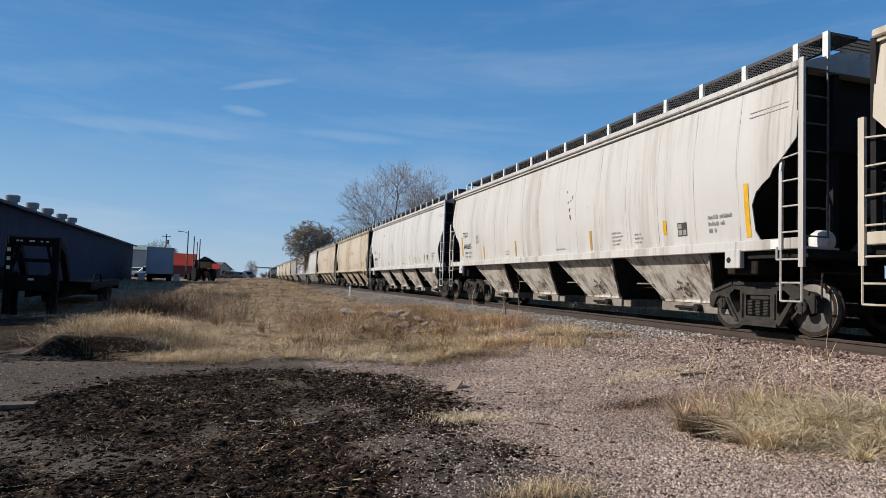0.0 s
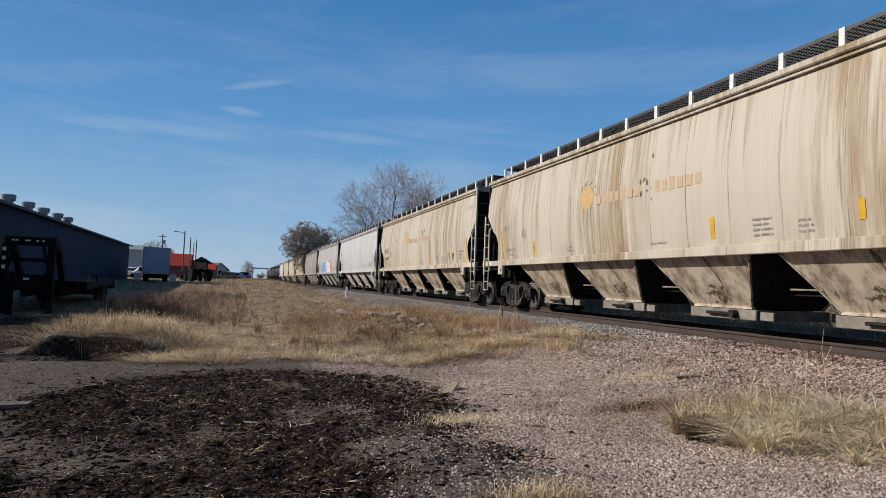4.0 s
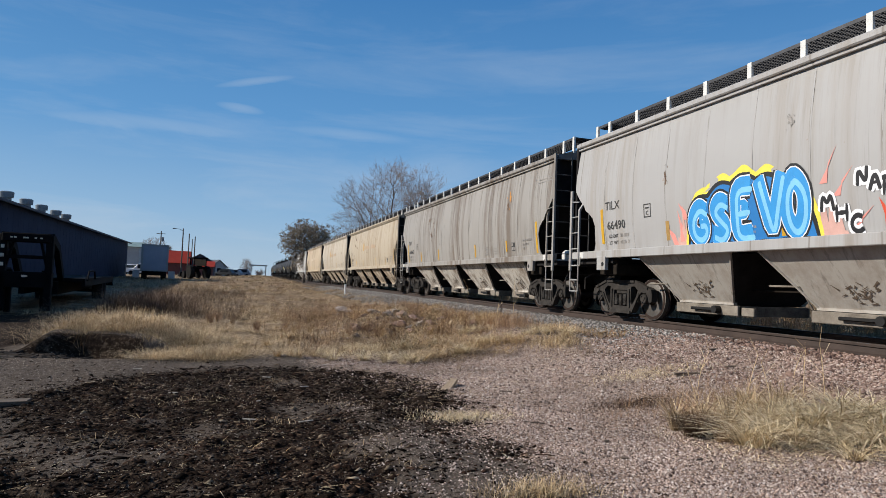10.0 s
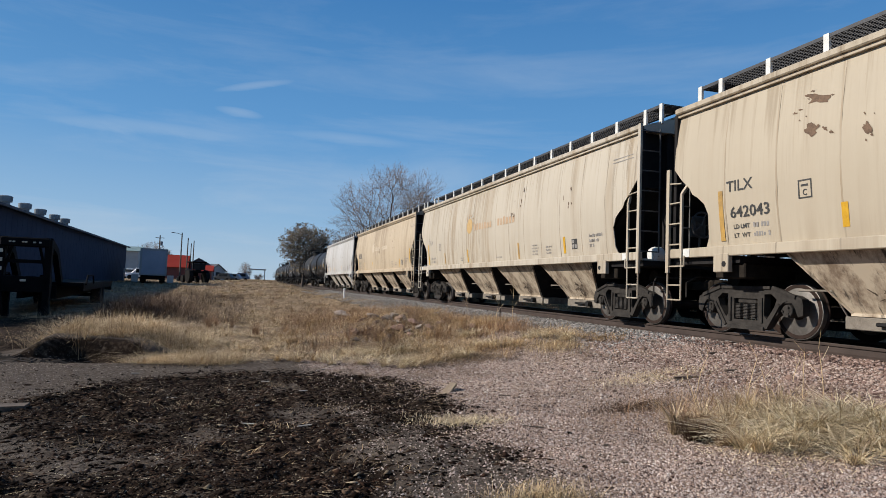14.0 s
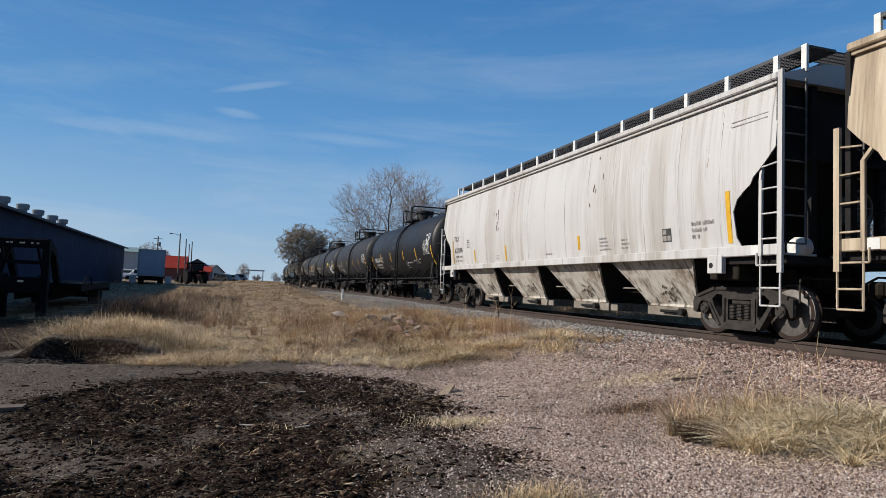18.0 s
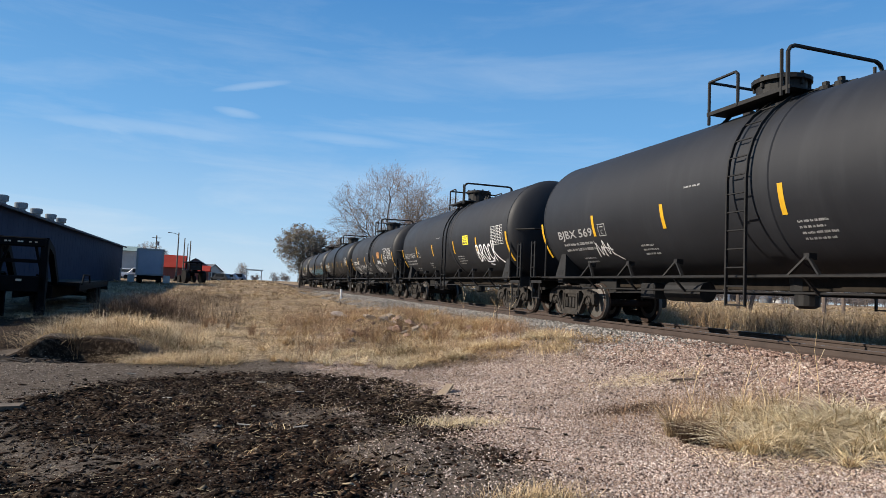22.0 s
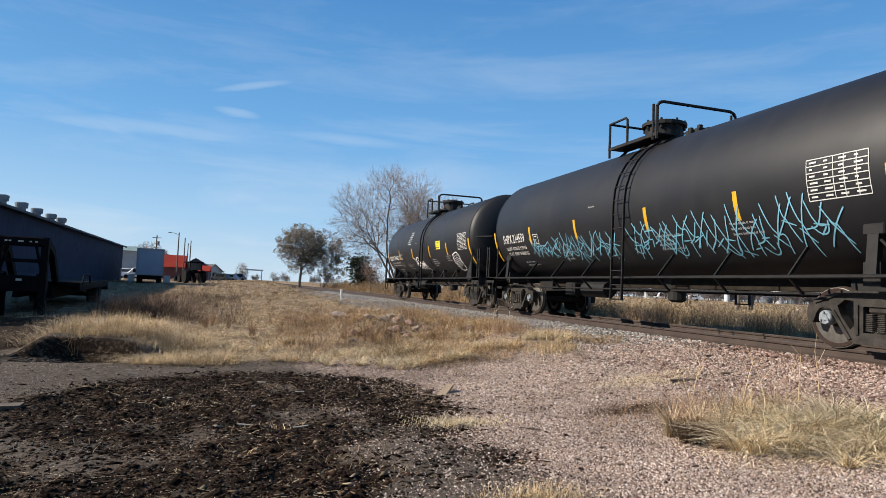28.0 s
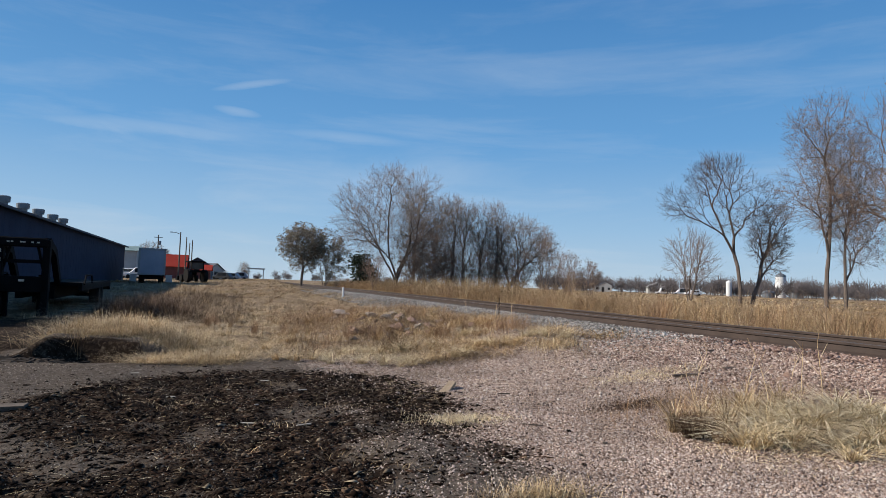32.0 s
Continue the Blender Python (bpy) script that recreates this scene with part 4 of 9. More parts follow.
def tank_ends(car, e, braces=True):
    k = M["black_steel"]
    bm = bmesh.new()
    add_box(bm, -1.52, 1.52, e * 6.9, e * 7.62, 0.98, 1.06)
    add_box(bm, -1.52, -1.47, e * 6.9, e * 7.62, 0.90, 1.08)
    add_box(bm, 1.47, 1.52, e * 6.9, e * 7.62, 0.90, 1.08)
    add_box(bm, -1.52, 1.52, e * 7.58, e * 7.64, 0.80, 1.08)
    part("end_platform", bm, k, car)
    bm = bmesh.new()
    add_box(bm, -0.35, 0.35, e * 5.0, e * 7.6, 0.72, 1.08)
    add_box(bm, -1.35, 1.35, e * 6.0, e * 6.25, 0.92, 1.25)
    for s in (-1, 1) if braces else ():
        v = [bm.verts.new(p) for p in ((s * 1.36, e * 5.85, 1.06), (s * 1.36, e * 6.40, 1.06), (s * 1.26, e * 6.22, 1.75), (s * 1.26, e * 6.02, 1.75))]
        w = [bm.verts.new(p) for p in ((s * 0.7, e * 5.85, 1.06), (s * 0.7, e * 6.40, 1.06), (s * 0.9, e * 6.22, 1.35), (s * 0.9, e * 6.02, 1.35))]
        bm.faces.new(v)
        bm.faces.new(w)
        for j in range(4):
            bm.faces.new((v[j], v[(j + 1) % 4], w[(j + 1) % 4], w[j]))
    bmesh.ops.recalc_face_normals(bm, faces=bm.faces[:])
    part("body_bolster", bm, k, car)
    for s in (-1, 1) if not braces else ():
        bm = bmesh.new()
        add_beam(bm, (s * 1.36, e * 6.15, 1.06), (s * 1.30, e * 6.15, 1.72), 0.10, 0.16, (1, 0, 0))
        add_box(bm, s * 1.20, s * 1.36, e * 6.15 - 0.16, e * 6.15 + 0.16, 1.62, 1.78, 0.02)
        add_rod(bm, (s * 1.45, e * 6.75, 1.10), (s * 1.34, e * 6.25, 1.55), 0.02)
        part("saddle_bracket", bm, k, car)
    part("end_handrail", rods_bm([(-1.48, e * 6.75, 1.0), (-1.48, e * 6.75, 2.50), (-1.42, e * 6.85, 2.58), (-1.0, e * 7.45, 2.58), (1.0, e * 7.45, 2.58), (1.42, e * 6.85, 2.58), (1.48, e * 6.75, 2.5), (1.48, e * 6.75, 1.0)], 0.025), k, car)
    for s in (-1, 1):
        bm = bmesh.new()
        for y in (7.40, 7.60):
            add_box(bm, s * 1.47, s * 1.52, e * y - 0.03, e * y + 0.03, 0.98, 2.10)
        for z in (1.35, 1.70, 2.05):
            add_rod(bm, (s * 1.5, e * 7.40, z), (s * 1.5, e * 7.60, z), 0.014)
        part("end_ladder", bm, k, car)
        part("sill_step", rods_bm([(s * 1.5, e * 7.05, 1.0), (s * 1.5, e * 7.05, 0.48), (s * 1.5, e * 7.5, 0.48), (s * 1.5, e * 7.5, 1.0)], 0.02), k, car)
        strips(car, "sill_stencil", [(e * 6.95 - 0.05 * j, e * 6.95 - 0.05 * j - 0.035, 1.01, 1.05) for j in range(10)], M["stencil_dim"], lambda z: 1.52, 0.006)
    part("coupler", coupler_bm(e, 7.2, 7.97), M["underframe"], car)
    part("brake_hose", hose_bm(e, 7.85), k, car)
    part("uncoupling_lever", lever_bm(e, 7.8), M["truck_iron"], car)


def tank_wagon(label, paint, braces=True, flip=1, ring=True, cap_mat=None, group="tank wagons"):
    car = new("tank_wagon")
    tagged(car, label, "tank wagon", group)
    k = M["black_steel"]
    part("tank_shell", smooth(shared("tank_shell", tank_bm, paint), 60), None, car)
    for y in (-6.66, 6.66):
        part("weld_ring", shared("weld_ring%d" % (1 if y > 0 else 0), lambda: ring_bm(y, 0.006, 0.02), paint), None, car)
    if ring:
        part("jacket_band", smooth(shared("jacket", lambda: ring_bm(-0.85, 0.02, 0.28), paint)), None, car)
    part("manway_dome", dome_bm(), k, car)
    dome_rails(car)
    for s in (-1, 1):
        add_tank_ladder(car, s)
        part("side_rail", rods_bm([(s * 1.5, -6.9, 1.05), (s * 1.5, 6.9, 1.05)], 0.03), k, car)
        part("lower_pipe", rods_bm([(s * 1.2, -5.2, 0.80), (s * 1.2, 5.2, 0.80)], 0.022), k, car)
        for y in (-4.9, -3.3, -1.7, 1.3, 2.9, 4.5):
            add = bmesh.new()
            if braces:
                add_beam(add, (s * 1.5, y - 0.28, 1.06), (s * 1.42, y, 1.36), 0.06, 0.03)
                add_beam(add, (s * 1.5, y + 0.28, 1.06), (s * 1.42, y, 1.36), 0.06, 0.03)
                add_box(add, s * 1.30, s * 1.45, y - 0.05, y + 0.05, 1.30, 1.40)
            else:
                add_beam(add, (s * 1.5, y, 1.05), (s * 1.1, y, 1.55), 0.05, 0.03)
            add_beam(add, (s * 1.5, y, 1.05), (s * 1.2, y, 0.78), 0.04, 0.03)
            part("rail_brace", add, k, car)
    bm = bmesh.new()
    add_box(bm, -0.25, 0.25, -5.0, 5.0, 0.86, 1.12)
    part("stub_sill", bm, M["underframe"], car)
    bm = bmesh.new()
    lathe(bm, [(0.55, 0.12), (0.60, 0.20), (0.80, 0.20), (0.85, 0.28), (1.1, 0.30)], "Z", 14, (0, -0.4, 0))
    part("bottom_outlet", bm, k, car)
    part("air_reservoir", rods_bm([(-0.75, 1.2, 0.78), (-0.75, 2.3, 0.78)], 0.20, 14), k, car)
    bm = bmesh.new()
    add_box(bm, -0.9, -0.5, 2.7, 3.2, 0.60, 0.95, 0.03)
    add_rod(bm, (-0.7, 3.2, 0.75), (-0.7, 5.2, 0.70), 0.02)
    part("brake_cylinder", bm, k, car)
    for e in (-1, 1):
        tank_ends(car, e, braces)
    part("hand_brake", brake_wheel_bm(-7.70, 1.95), k, car)
    for y in (-6.05, 6.05):
        add_truck(car, y, cap_mat or M["truck_iron"])
    return car


def tank_marks(car, mark, number, white, seed, span, size, loads=(), table=True, plate=True, tapes=True, sign=None):
    half = tank_x
    rng = random.Random(seed)
    base = 2.13 if size > 0.355 else 2.05
    spread_letters(car, mark + " " + number, span[0], span[1], base, size, white, half)
    if loads:
        for line, z in zip(loads, (base - 0.21, base - 0.37)):
            spread_letters(car, line, span[0] - 0.10, span[1], z, 0.135, white, half)
    else:
        strips(car, "weight_stencil", [(span[0] - 0.2, span[1], z, z + 0.06) for z in (1.87, 1.74)], M["stencil_dim"], half)
    if plate:
        strips(car, "plate_mark", [(4.02, 4.0, 2.02, 2.30), (3.74, 3.72, 2.02, 2.30), (4.02, 3.72, 2.28, 2.30), (4.02, 3.72, 2.02, 2.04), (3.95, 3.79, 2.22, 2.245)], white, half)
        letters(car, "C", 3.925, 2.06, 0.15, white, half, 0.9)
    for y, z0, z1 in ((6.85, 1.62, 2.52), (4.25, 2.03, 2.52), (1.65, 2.02, 2.50), (-1.28, 2.01, 2.50), (-3.8, 2.01, 2.50)):
        strips(car, "reflective_tape", [(y, y - 0.10, z0, z1)], M["yellow"], half, 0.008)
    strips(car, "reflective_tape", [(-6.50, -6.62, 1.60, 2.52)], M["yellow"], half, 0.008)
    if table:
        rows = []
        y0, y1, z0, z1 = -5.30, -6.28, 2.16, 2.76
        for k in range(7):
            z = z0 + (z1 - z0) * k / 6
            rows.append((y0, y1, z - 0.007, z + 0.007))
        for k in (0, 0.45, 0.62, 0.82, 1.0):
            y = y0 + (y1 - y0) * k
            rows.append((y + 0.006, y - 0.006, z0, z1))
        for k in range(6):
            for j in range(4):
                y = y0 - 0.05 - j * 0.24
                rows.append((y, y - 0.05 - 0.09 * rng.random(), z0 + 0.038 + 0.1 * k, z0 + 0.065 + 0.1 * k))
        strips(car, "data_panel", rows, M["stencil_white"], half, 0.009, "white ruled data panel")
    if sign:
        strips(car, "placard", [(-2.45, -3.05, 2.29, 2.64)], sign, half, 0.009, "coloured warning placard")
        strips(car, "placard_stencil", [(-2.50 - 0.03 * (k % 2), -3.0 + 0.05 * (k % 3), z, z + h) for k, (z, h) in enumerate(((2.33, 0.07), (2.44, 0.025), (2.50, 0.025), (2.56, 0.04)))], M["stencil_black"], half, 0.013)
    for y, z, w, n in ((-1.5, 1.62, 0.9, 4), (2.6, 1.55, 0.7, 3), (5.2, 1.45, 0.9, 2), (-3.6, 1.78, 0.7, 3), (0.9, 2.72, 0.5, 1)):
        strips(car, "small_stencil", [(y, y - w * (0.5 + 0.5 * rng.random()), z + 0.085 * k, z + 0.085 * k + 0.035) for k in range(n)], M["stencil_dim"], half)


def wild_lines(rng, y0, y1, z0, z1, step, lean):
    """Crossing jagged spray lines that fill a band."""
    lines, y, tall = [], y0, z1 - z0
    while y > y1:
        top, low = z1 - rng.random() * tall * 0.35, z0 + rng.random() * tall * 0.35
        mid = (top + low) / 2 + rng.uniform(-0.15, 0.15) * tall
        lines.append([(y + rng.uniform(-0.1, 0.1), top), (y - lean, mid), (y - step * rng.uniform(0.2, 1.2), mid + 0.03), (y - step * rng.uniform(0.3, 0.9), low)])
        lines.append([(y - step * rng.uniform(0.7, 1.5), top - 0.05), (y - step * 0.5, mid), (y + step * rng.uniform(0.0, 0.6), low + 0.1)])
        lines.append([(y - step * 0.2, low + rng.uniform(0.1, 0.5) * tall), (y - step * rng.uniform(0.8, 1.5), low + rng.uniform(0.0, 0.5) * tall)])
        if rng.random() < 0.4:
            q = mid + rng.uniform(-0.2, 0.1)
            lines.append([(y, q), (y - 0.12, q - 0.14), (y - 0.26, q - 0.10), (y - 0.30, q + 0.06)])
        y -= step
    return lines


def tag_lines(rng, y0, y1, z0, z1, n):
    """A scribble of loops and zigzags, no letters."""
    lines, mid = [], (z0 + z1) / 2
    w = (y1 - y0) / n
    for k in range(n):
        y = y0 + w * k
        peak = z1 - rng.random() * (z1 - z0) * 0.3
        foot = z0 + rng.random() * (z1 - z0) * 0.2
        lines.append([(y, foot), (y + w * 0.18, mid), (y + w * 0.3, peak), (y + w * 0.45, mid + 0.05), (y + w * 0.6, foot), (y + w * 0.8, mid - 0.04), (y + w * 0.95, peak - 0.06), (y + w * 1.1, foot)])
        if k % 2:
            lines.append([(y - w * 0.2, mid), (y + w * 0.4, mid + 0.07 * rng.random()), (y + w * 1.3, mid - 0.05)])
    lines.append([(y1, mid - 0.1), (y1 + w * 0.5, z0 + 0.05), (y1 + w * 1.0, z0 - 0.02)])
    return lines


# hand-drawn capitals as lines of (across, up) in a box of 1 by 1
SCRAWL = {
    "B": [[(0.1, 0), (0.15, 1.0)], [(0.0, 0.95), (0.55, 1.0), (0.75, 0.8), (0.5, 0.55), (0.2, 0.52)], [(0.2, 0.52), (0.7, 0.5), (0.9, 0.25), (0.6, 0.02), (0.0, 0.0)]],
    "R": [[(0.1, 0), (0.2, 1.0)], [(0.0, 0.9), (0.6, 1.0), (0.8, 0.75), (0.5, 0.5), (0.2, 0.48)], [(0.35, 0.48), (0.65, 0.2), (1.0, -0.12)]],
    "O": [[(0.5, 1.0), (0.12, 0.8), (0.08, 0.3), (0.4, 0.0), (0.8, 0.2), (0.9, 0.7), (0.5, 1.0), (0.3, 0.92)]],
    "C": [[(0.9, 0.85), (0.5, 1.0), (0.1, 0.65), (0.15, 0.2), (0.55, 0.0), (0.95, 0.2)]],
    "K": [[(0.1, -0.1), (0.2, 1.2)], [(0.9, 1.15), (0.5, 0.7), (0.2, 0.48)], [(0.3, 0.55), (0.7, 0.25), (1.3, -0.05), (1.9, -0.2)]],
    "N": [[(0.05, 0.0), (0.15, 1.0), (0.8, 0.05), (0.9, 1.05)]],
    "A": [[(0.0, 0.0), (0.5, 1.05), (0.9, 0.0)], [(0.2, 0.4), (0.85, 0.42)]],
    "M": [[(0.0, 0.0), (0.15, 1.0), (0.5, 0.4), (0.8, 1.05), (1.0, 0.0)]],
    "H": [[(0.1, 0.0), (0.15, 1.0)], [(0.85, 0.0), (0.9, 1.0)], [(0.12, 0.5), (0.88, 0.52)]],
    "G": [[(0.95, 0.8), (0.55, 1.0), (0.12, 0.7), (0.1, 0.25), (0.5, 0.02), (0.9, 0.2), (0.88, 0.5), (0.55, 0.48)]],
    "S": [[(0.9, 0.85), (0.5, 1.0), (0.12, 0.78), (0.5, 0.52), (0.9, 0.3), (0.5, 0.02), (0.05, 0.15)]],
    "E": [[(0.9, 1.0), (0.15, 1.02), (0.1, 0.5), (0.12, 0.0), (0.9, 0.03)], [(0.12, 0.52), (0.75, 0.54)]],
    "P": [[(0.1, -0.1), (0.18, 1.0)], [(0.0, 0.95), (0.6, 1.05), (0.85, 0.75), (0.5, 0.45), (0.15, 0.45)]],
    "V": [[(0.0, 1.05), (0.25, 0.55), (0.5, 0.0), (0.75, 0.55), (1.0, 1.08)]],
}


def scrawl_word(word, y0, y1, z0, z1, drop=0.0, gap=0.12):
    """The lines of a hand-drawn word from y0 to y1; each letter sits `drop` lower than the last."""
    w = (y0 - y1) / len(word)
    return [[(y0 - w * (k + u * (1 - gap)), z0 - drop * k + v * (z1 - z0)) for u, v in line] for k, c in enumerate(word) for line in SCRAWL[c]]


def bubble_line(rng, y0, y1, z0, z1, n):
    """One closed outline of swelling humps, drawn there above and back below."""
    out, w = [], (y1 - y0) / n
    for k in range(n):
        top = z1 - rng.random() * (z1 - z0) * 0.25
        for j in range(9):
            a = math.pi * j / 8
            out.append((y0 + w * (k + 0.5 - 0.5 * math.cos(a)), z0 + (top - z0) * (0.40 + 0.60 * math.sin(a))))
    for k in reversed(range(n)):
        for j in range(7):
            a = math.pi * j / 6
            out.append((y0 + w * (k + 0.5 + 0.5 * math.cos(a)), z0 + (z1 - z0) * (0.22 - 0.22 * math.sin(a))))
    return [out + out[:1]]


def arc_path(cy, cz, ry, rz, a0, a1, n=14):
    """Points on an ellipse, y running against the reading direction."""
    return [(cy - ry * math.cos(math.radians(a0 + (a1 - a0) * k / n)), cz + rz * math.sin(math.radians(a0 + (a1 - a0) * k / n))) for k in range(n + 1)]

# ---- ground and track ----
def bump01(v, a, b):
    """0 at a, 1 at b, smooth between."""
    t = min(max((v - a) / (b - a), 0.0), 1.0)
    return t * t * (3 - 2 * t)


def fbm(x, y, s):
    return noise.fractal(Vector((x * s, y * s, 3.7)), 1.0, 2.0, 4)


def ground_z(x, y):
    d = abs(x - TRACK_X)
    z = 0.0
    # the yard climbs slowly away, the swell beside the line hides its far end
    far = bump01(y, 14, 120)
    z += 0.75 * far * (1 - bump01(x, 3.5, 9.0))
    z += 0.42 * bump01(y, 45, 105) * bump01(x, -6, 4) * (1 - bump01(x, 6.0, 8.6))
    # bank of the line on the near side, field on the far side
    if x < TRACK_X:
        z = max(z, 0.48 * bump01(x, 2.2, 8.3)) if y < 60 else max(z, 0.48 * bump01(x, 4.5, 8.3))
    else:
        z = 0.42 + 0.35 * bump01(x, 14, 40)
    bed = 1 - bump01(d, 1.45, 3.0)
    z = z * (1 - bed) + 0.50 * bed
    # humps with rubble between yard and line, a dip under the dark bank
    z += 0.34 * math.exp(-((x - 3.7) / 1.5) ** 2 - ((y - 16.5) / 2.6) ** 2)
    z += 0.16 * math.exp(-((x - 5.2) / 1.2) ** 2 - ((y - 12.5) / 2.2) ** 2)
    z -= 0.14 * math.exp(-((x + 2.25) / 0.7) ** 2 - ((y - 11.3) / 0.4) ** 2)
    z += 0.27 * bump01(y + 0.14 * math.sin(x * 3.1), 11.5, 11.68) * (1 - bump01(y, 14.0, 18)) * bump01(x, -3.5, -2.95) * (1 - bump01(x, -1.7, -0.9))
    if y < 11 and abs(x) < 4:  # crumbled clods of the mulch
        z += soil_and_shade(x, y) * (0.045 * fbm(x, y, 3.5) + 0.03 * fbm(x + 3, y, 8.0))
    z += 0.08 * math.exp(-((x - 1.35) / 0.4) ** 2 - ((y - 4.95) / 0.45) ** 2)
    if d > 2.2 and abs(x) < 60 and y < 160:
        z += 0.035 * fbm(x, y, 0.5) + 0.012 * fbm(x + 9, y, 3.0)
        if 10 < y < 60 and x < 7:  # hummocks under the grass
            z += bump01(y, 10.5, 13) * (0.07 * fbm(x + 20, y, 0.9) + 0.035 * fbm(x, y + 30, 2.2))
    return z


def axis_steps(parts):
    out = []
    for a, b, n in parts:
        out += [a + (b - a) * k / n for k in range(n)]
    return out + [parts[-1][1]]


XS = axis_steps([(-1500, -300, 4), (-300, -60, 8), (-60, -12, 16), (-12, -5, 16), (-5, -3.2, 14), (-3.2, 3.2, 84), (3.2, 7, 40), (7, 12, 36), (12, 20, 20), (20, 60, 20), (60, 300, 12), (300, 1500, 5)])
YS = axis_steps([(-120, -20, 8), (-20, 0, 12), (0, 3, 10), (3, 10, 100), (10, 11.2, 12), (11.2, 11.9, 14), (11.9, 16, 30), (16, 30, 50), (30, 60, 40), (60, 130, 40), (130, 400, 18), (400, 3000, 8)])


def soil_and_shade(x, y):
    """How far a place lies in the black mulch patch, plus painted shade by bank and trailer."""
    r = math.hypot((x - 0.15) / 2.45, (y - 6.9) / 2.9)
    r = min(r, math.hypot((x + 0.1) / 2.2, (y - 4.9) / 2.6) + 0.05, math.hypot((x - 1.0) / 1.3, (y - 3.6) / 1.6) + 0.1, math.hypot((x - 1.6) / 1.1, (y - 7.8) / 1.9) + 0.1)
    v = 1 - bump01(r, 0.70, 1.12)
    # bare gravel humps and strips of straw inside it
    for cx, cy, rx, ry, k in ((1.35, 4.95, 0.42, 0.42, 1.0), (1.55, 4.05, 0.7, 0.38, 0.9), (-1.0, 5.0, 0.55, 0.38, 0.7), (-1.75, 5.5, 0.7, 0.5, 0.8), (0.8, 6.7, 0.7, 0.16, 0.5), (2.15, 6.2, 0.4, 0.35, 0.9), (-1.4, 6.55, 0.35, 0.18, 0.4), (0.1, 5.6, 0.5, 0.14, 0.4)):
        v *= 1 - k * math.exp(-((x - cx) / rx) ** 2 - ((y - cy) / ry) ** 2)
    v = max(v, 0.9 * math.exp(-(((x - 2.0) / 0.38) ** 2) - ((y - 4.85) / 0.45) ** 2))
    v *= 0.90 + 0.75 * fbm(x, y, 0.9) + 0.45 * fbm(x + 5, y, 2.7)
    # dark soil of the bank face, with shade painted there and beside the trailer
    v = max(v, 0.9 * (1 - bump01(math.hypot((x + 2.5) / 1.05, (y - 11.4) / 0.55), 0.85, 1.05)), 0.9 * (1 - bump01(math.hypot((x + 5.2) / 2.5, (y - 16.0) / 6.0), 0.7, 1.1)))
    return max(0.0, v, 0.7 * math.exp(-(((x - 4.15) / 0.6) ** 2) - ((y - 6.05 - 0.5 * (x - 4.15)) / 0.2) ** 2))


def grassy(x, y):
    """How far a place is under dry grass."""
    if abs(x - TRACK_X) < 2.6:
        return 0.0
    if x > TRACK_X:
        return 1.0
    edge = 10.4 + 0.9 * fbm(x, y, 0.45) + 1.2 * (1 - bump01(x, -1.6, -0.9)) + max(0.0, x - 4.4) * 1.6
    g = bump01(y, edge, edge + 1.6) * (1 - bump01(x, 6.2, 7.3) * (1 - bump01(y, 45, 90)))
    g *= max(bump01(x, -3.7, -2.8), bump01(y, 17, 22))
    g *= 1 - 0.9 * (1 - bump01(math.hypot((x + 3.3) / 1.6, (y - 11.2) / 0.8), 0.6, 1.0))
    return g


def pinkish(x, y):
    return bump01(x + 0.18 * (y - 6), 1.3, 2.6) * (1 - bump01(x, 6.3, 7.2) * bump01(y, 8.5, 11.5)) * (1 - bump01(y, 12, 18) * bump01(x, 6.0, 7.5))


GRID = {}


def on_grid(name):
    """A field of the ground as a function of arrays x and y."""
    gx, gy = np.array(XS), np.array(YS)

    def look_up(x, y):
        x, y = np.asarray(x, float), np.asarray(y, float)
        i = np.clip(np.searchsorted(gx, x) - 1, 0, len(gx) - 2)
        j = np.clip(np.searchsorted(gy, y) - 1, 0, len(gy) - 2)
        u, v = (x - gx[i]) / (gx[i + 1] - gx[i]), (y - gy[j]) / (gy[j + 1] - gy[j])
        a = GRID[name]
        return (a[j, i] * (1 - u) + a[j, i + 1] * u) * (1 - v) + (a[j + 1, i] * (1 - u) + a[j + 1, i + 1] * u) * v

    return look_up


def ground_mesh():
    vs = [(x, y, ground_z(x, y)) for y in YS for x in XS]
    w = len(XS)
    fs = [(j * w + i, j * w + i + 1, (j + 1) * w + i + 1, (j + 1) * w + i) for j in range(len(YS) - 1) for i in range(w - 1)]
    me = bpy.data.meshes.new("ground")
    me.from_pydata(vs, [], fs)
    GRID["height"] = np.array([v[2] for v in vs]).reshape(len(YS), w)
    for name, fn in (("soil_and_shade", soil_and_shade), ("grassy", grassy), ("pinkish", pinkish)):
        at = me.attributes.new(name, "FLOAT", "POINT")
        values = [fn(v[0], v[1]) for v in vs]
        GRID[name] = np.array(values).reshape(len(YS), w)
        at.data.foreach_set("value", values)
    me.polygons.foreach_set("use_smooth", [True] * len(me.polygons))
    return me


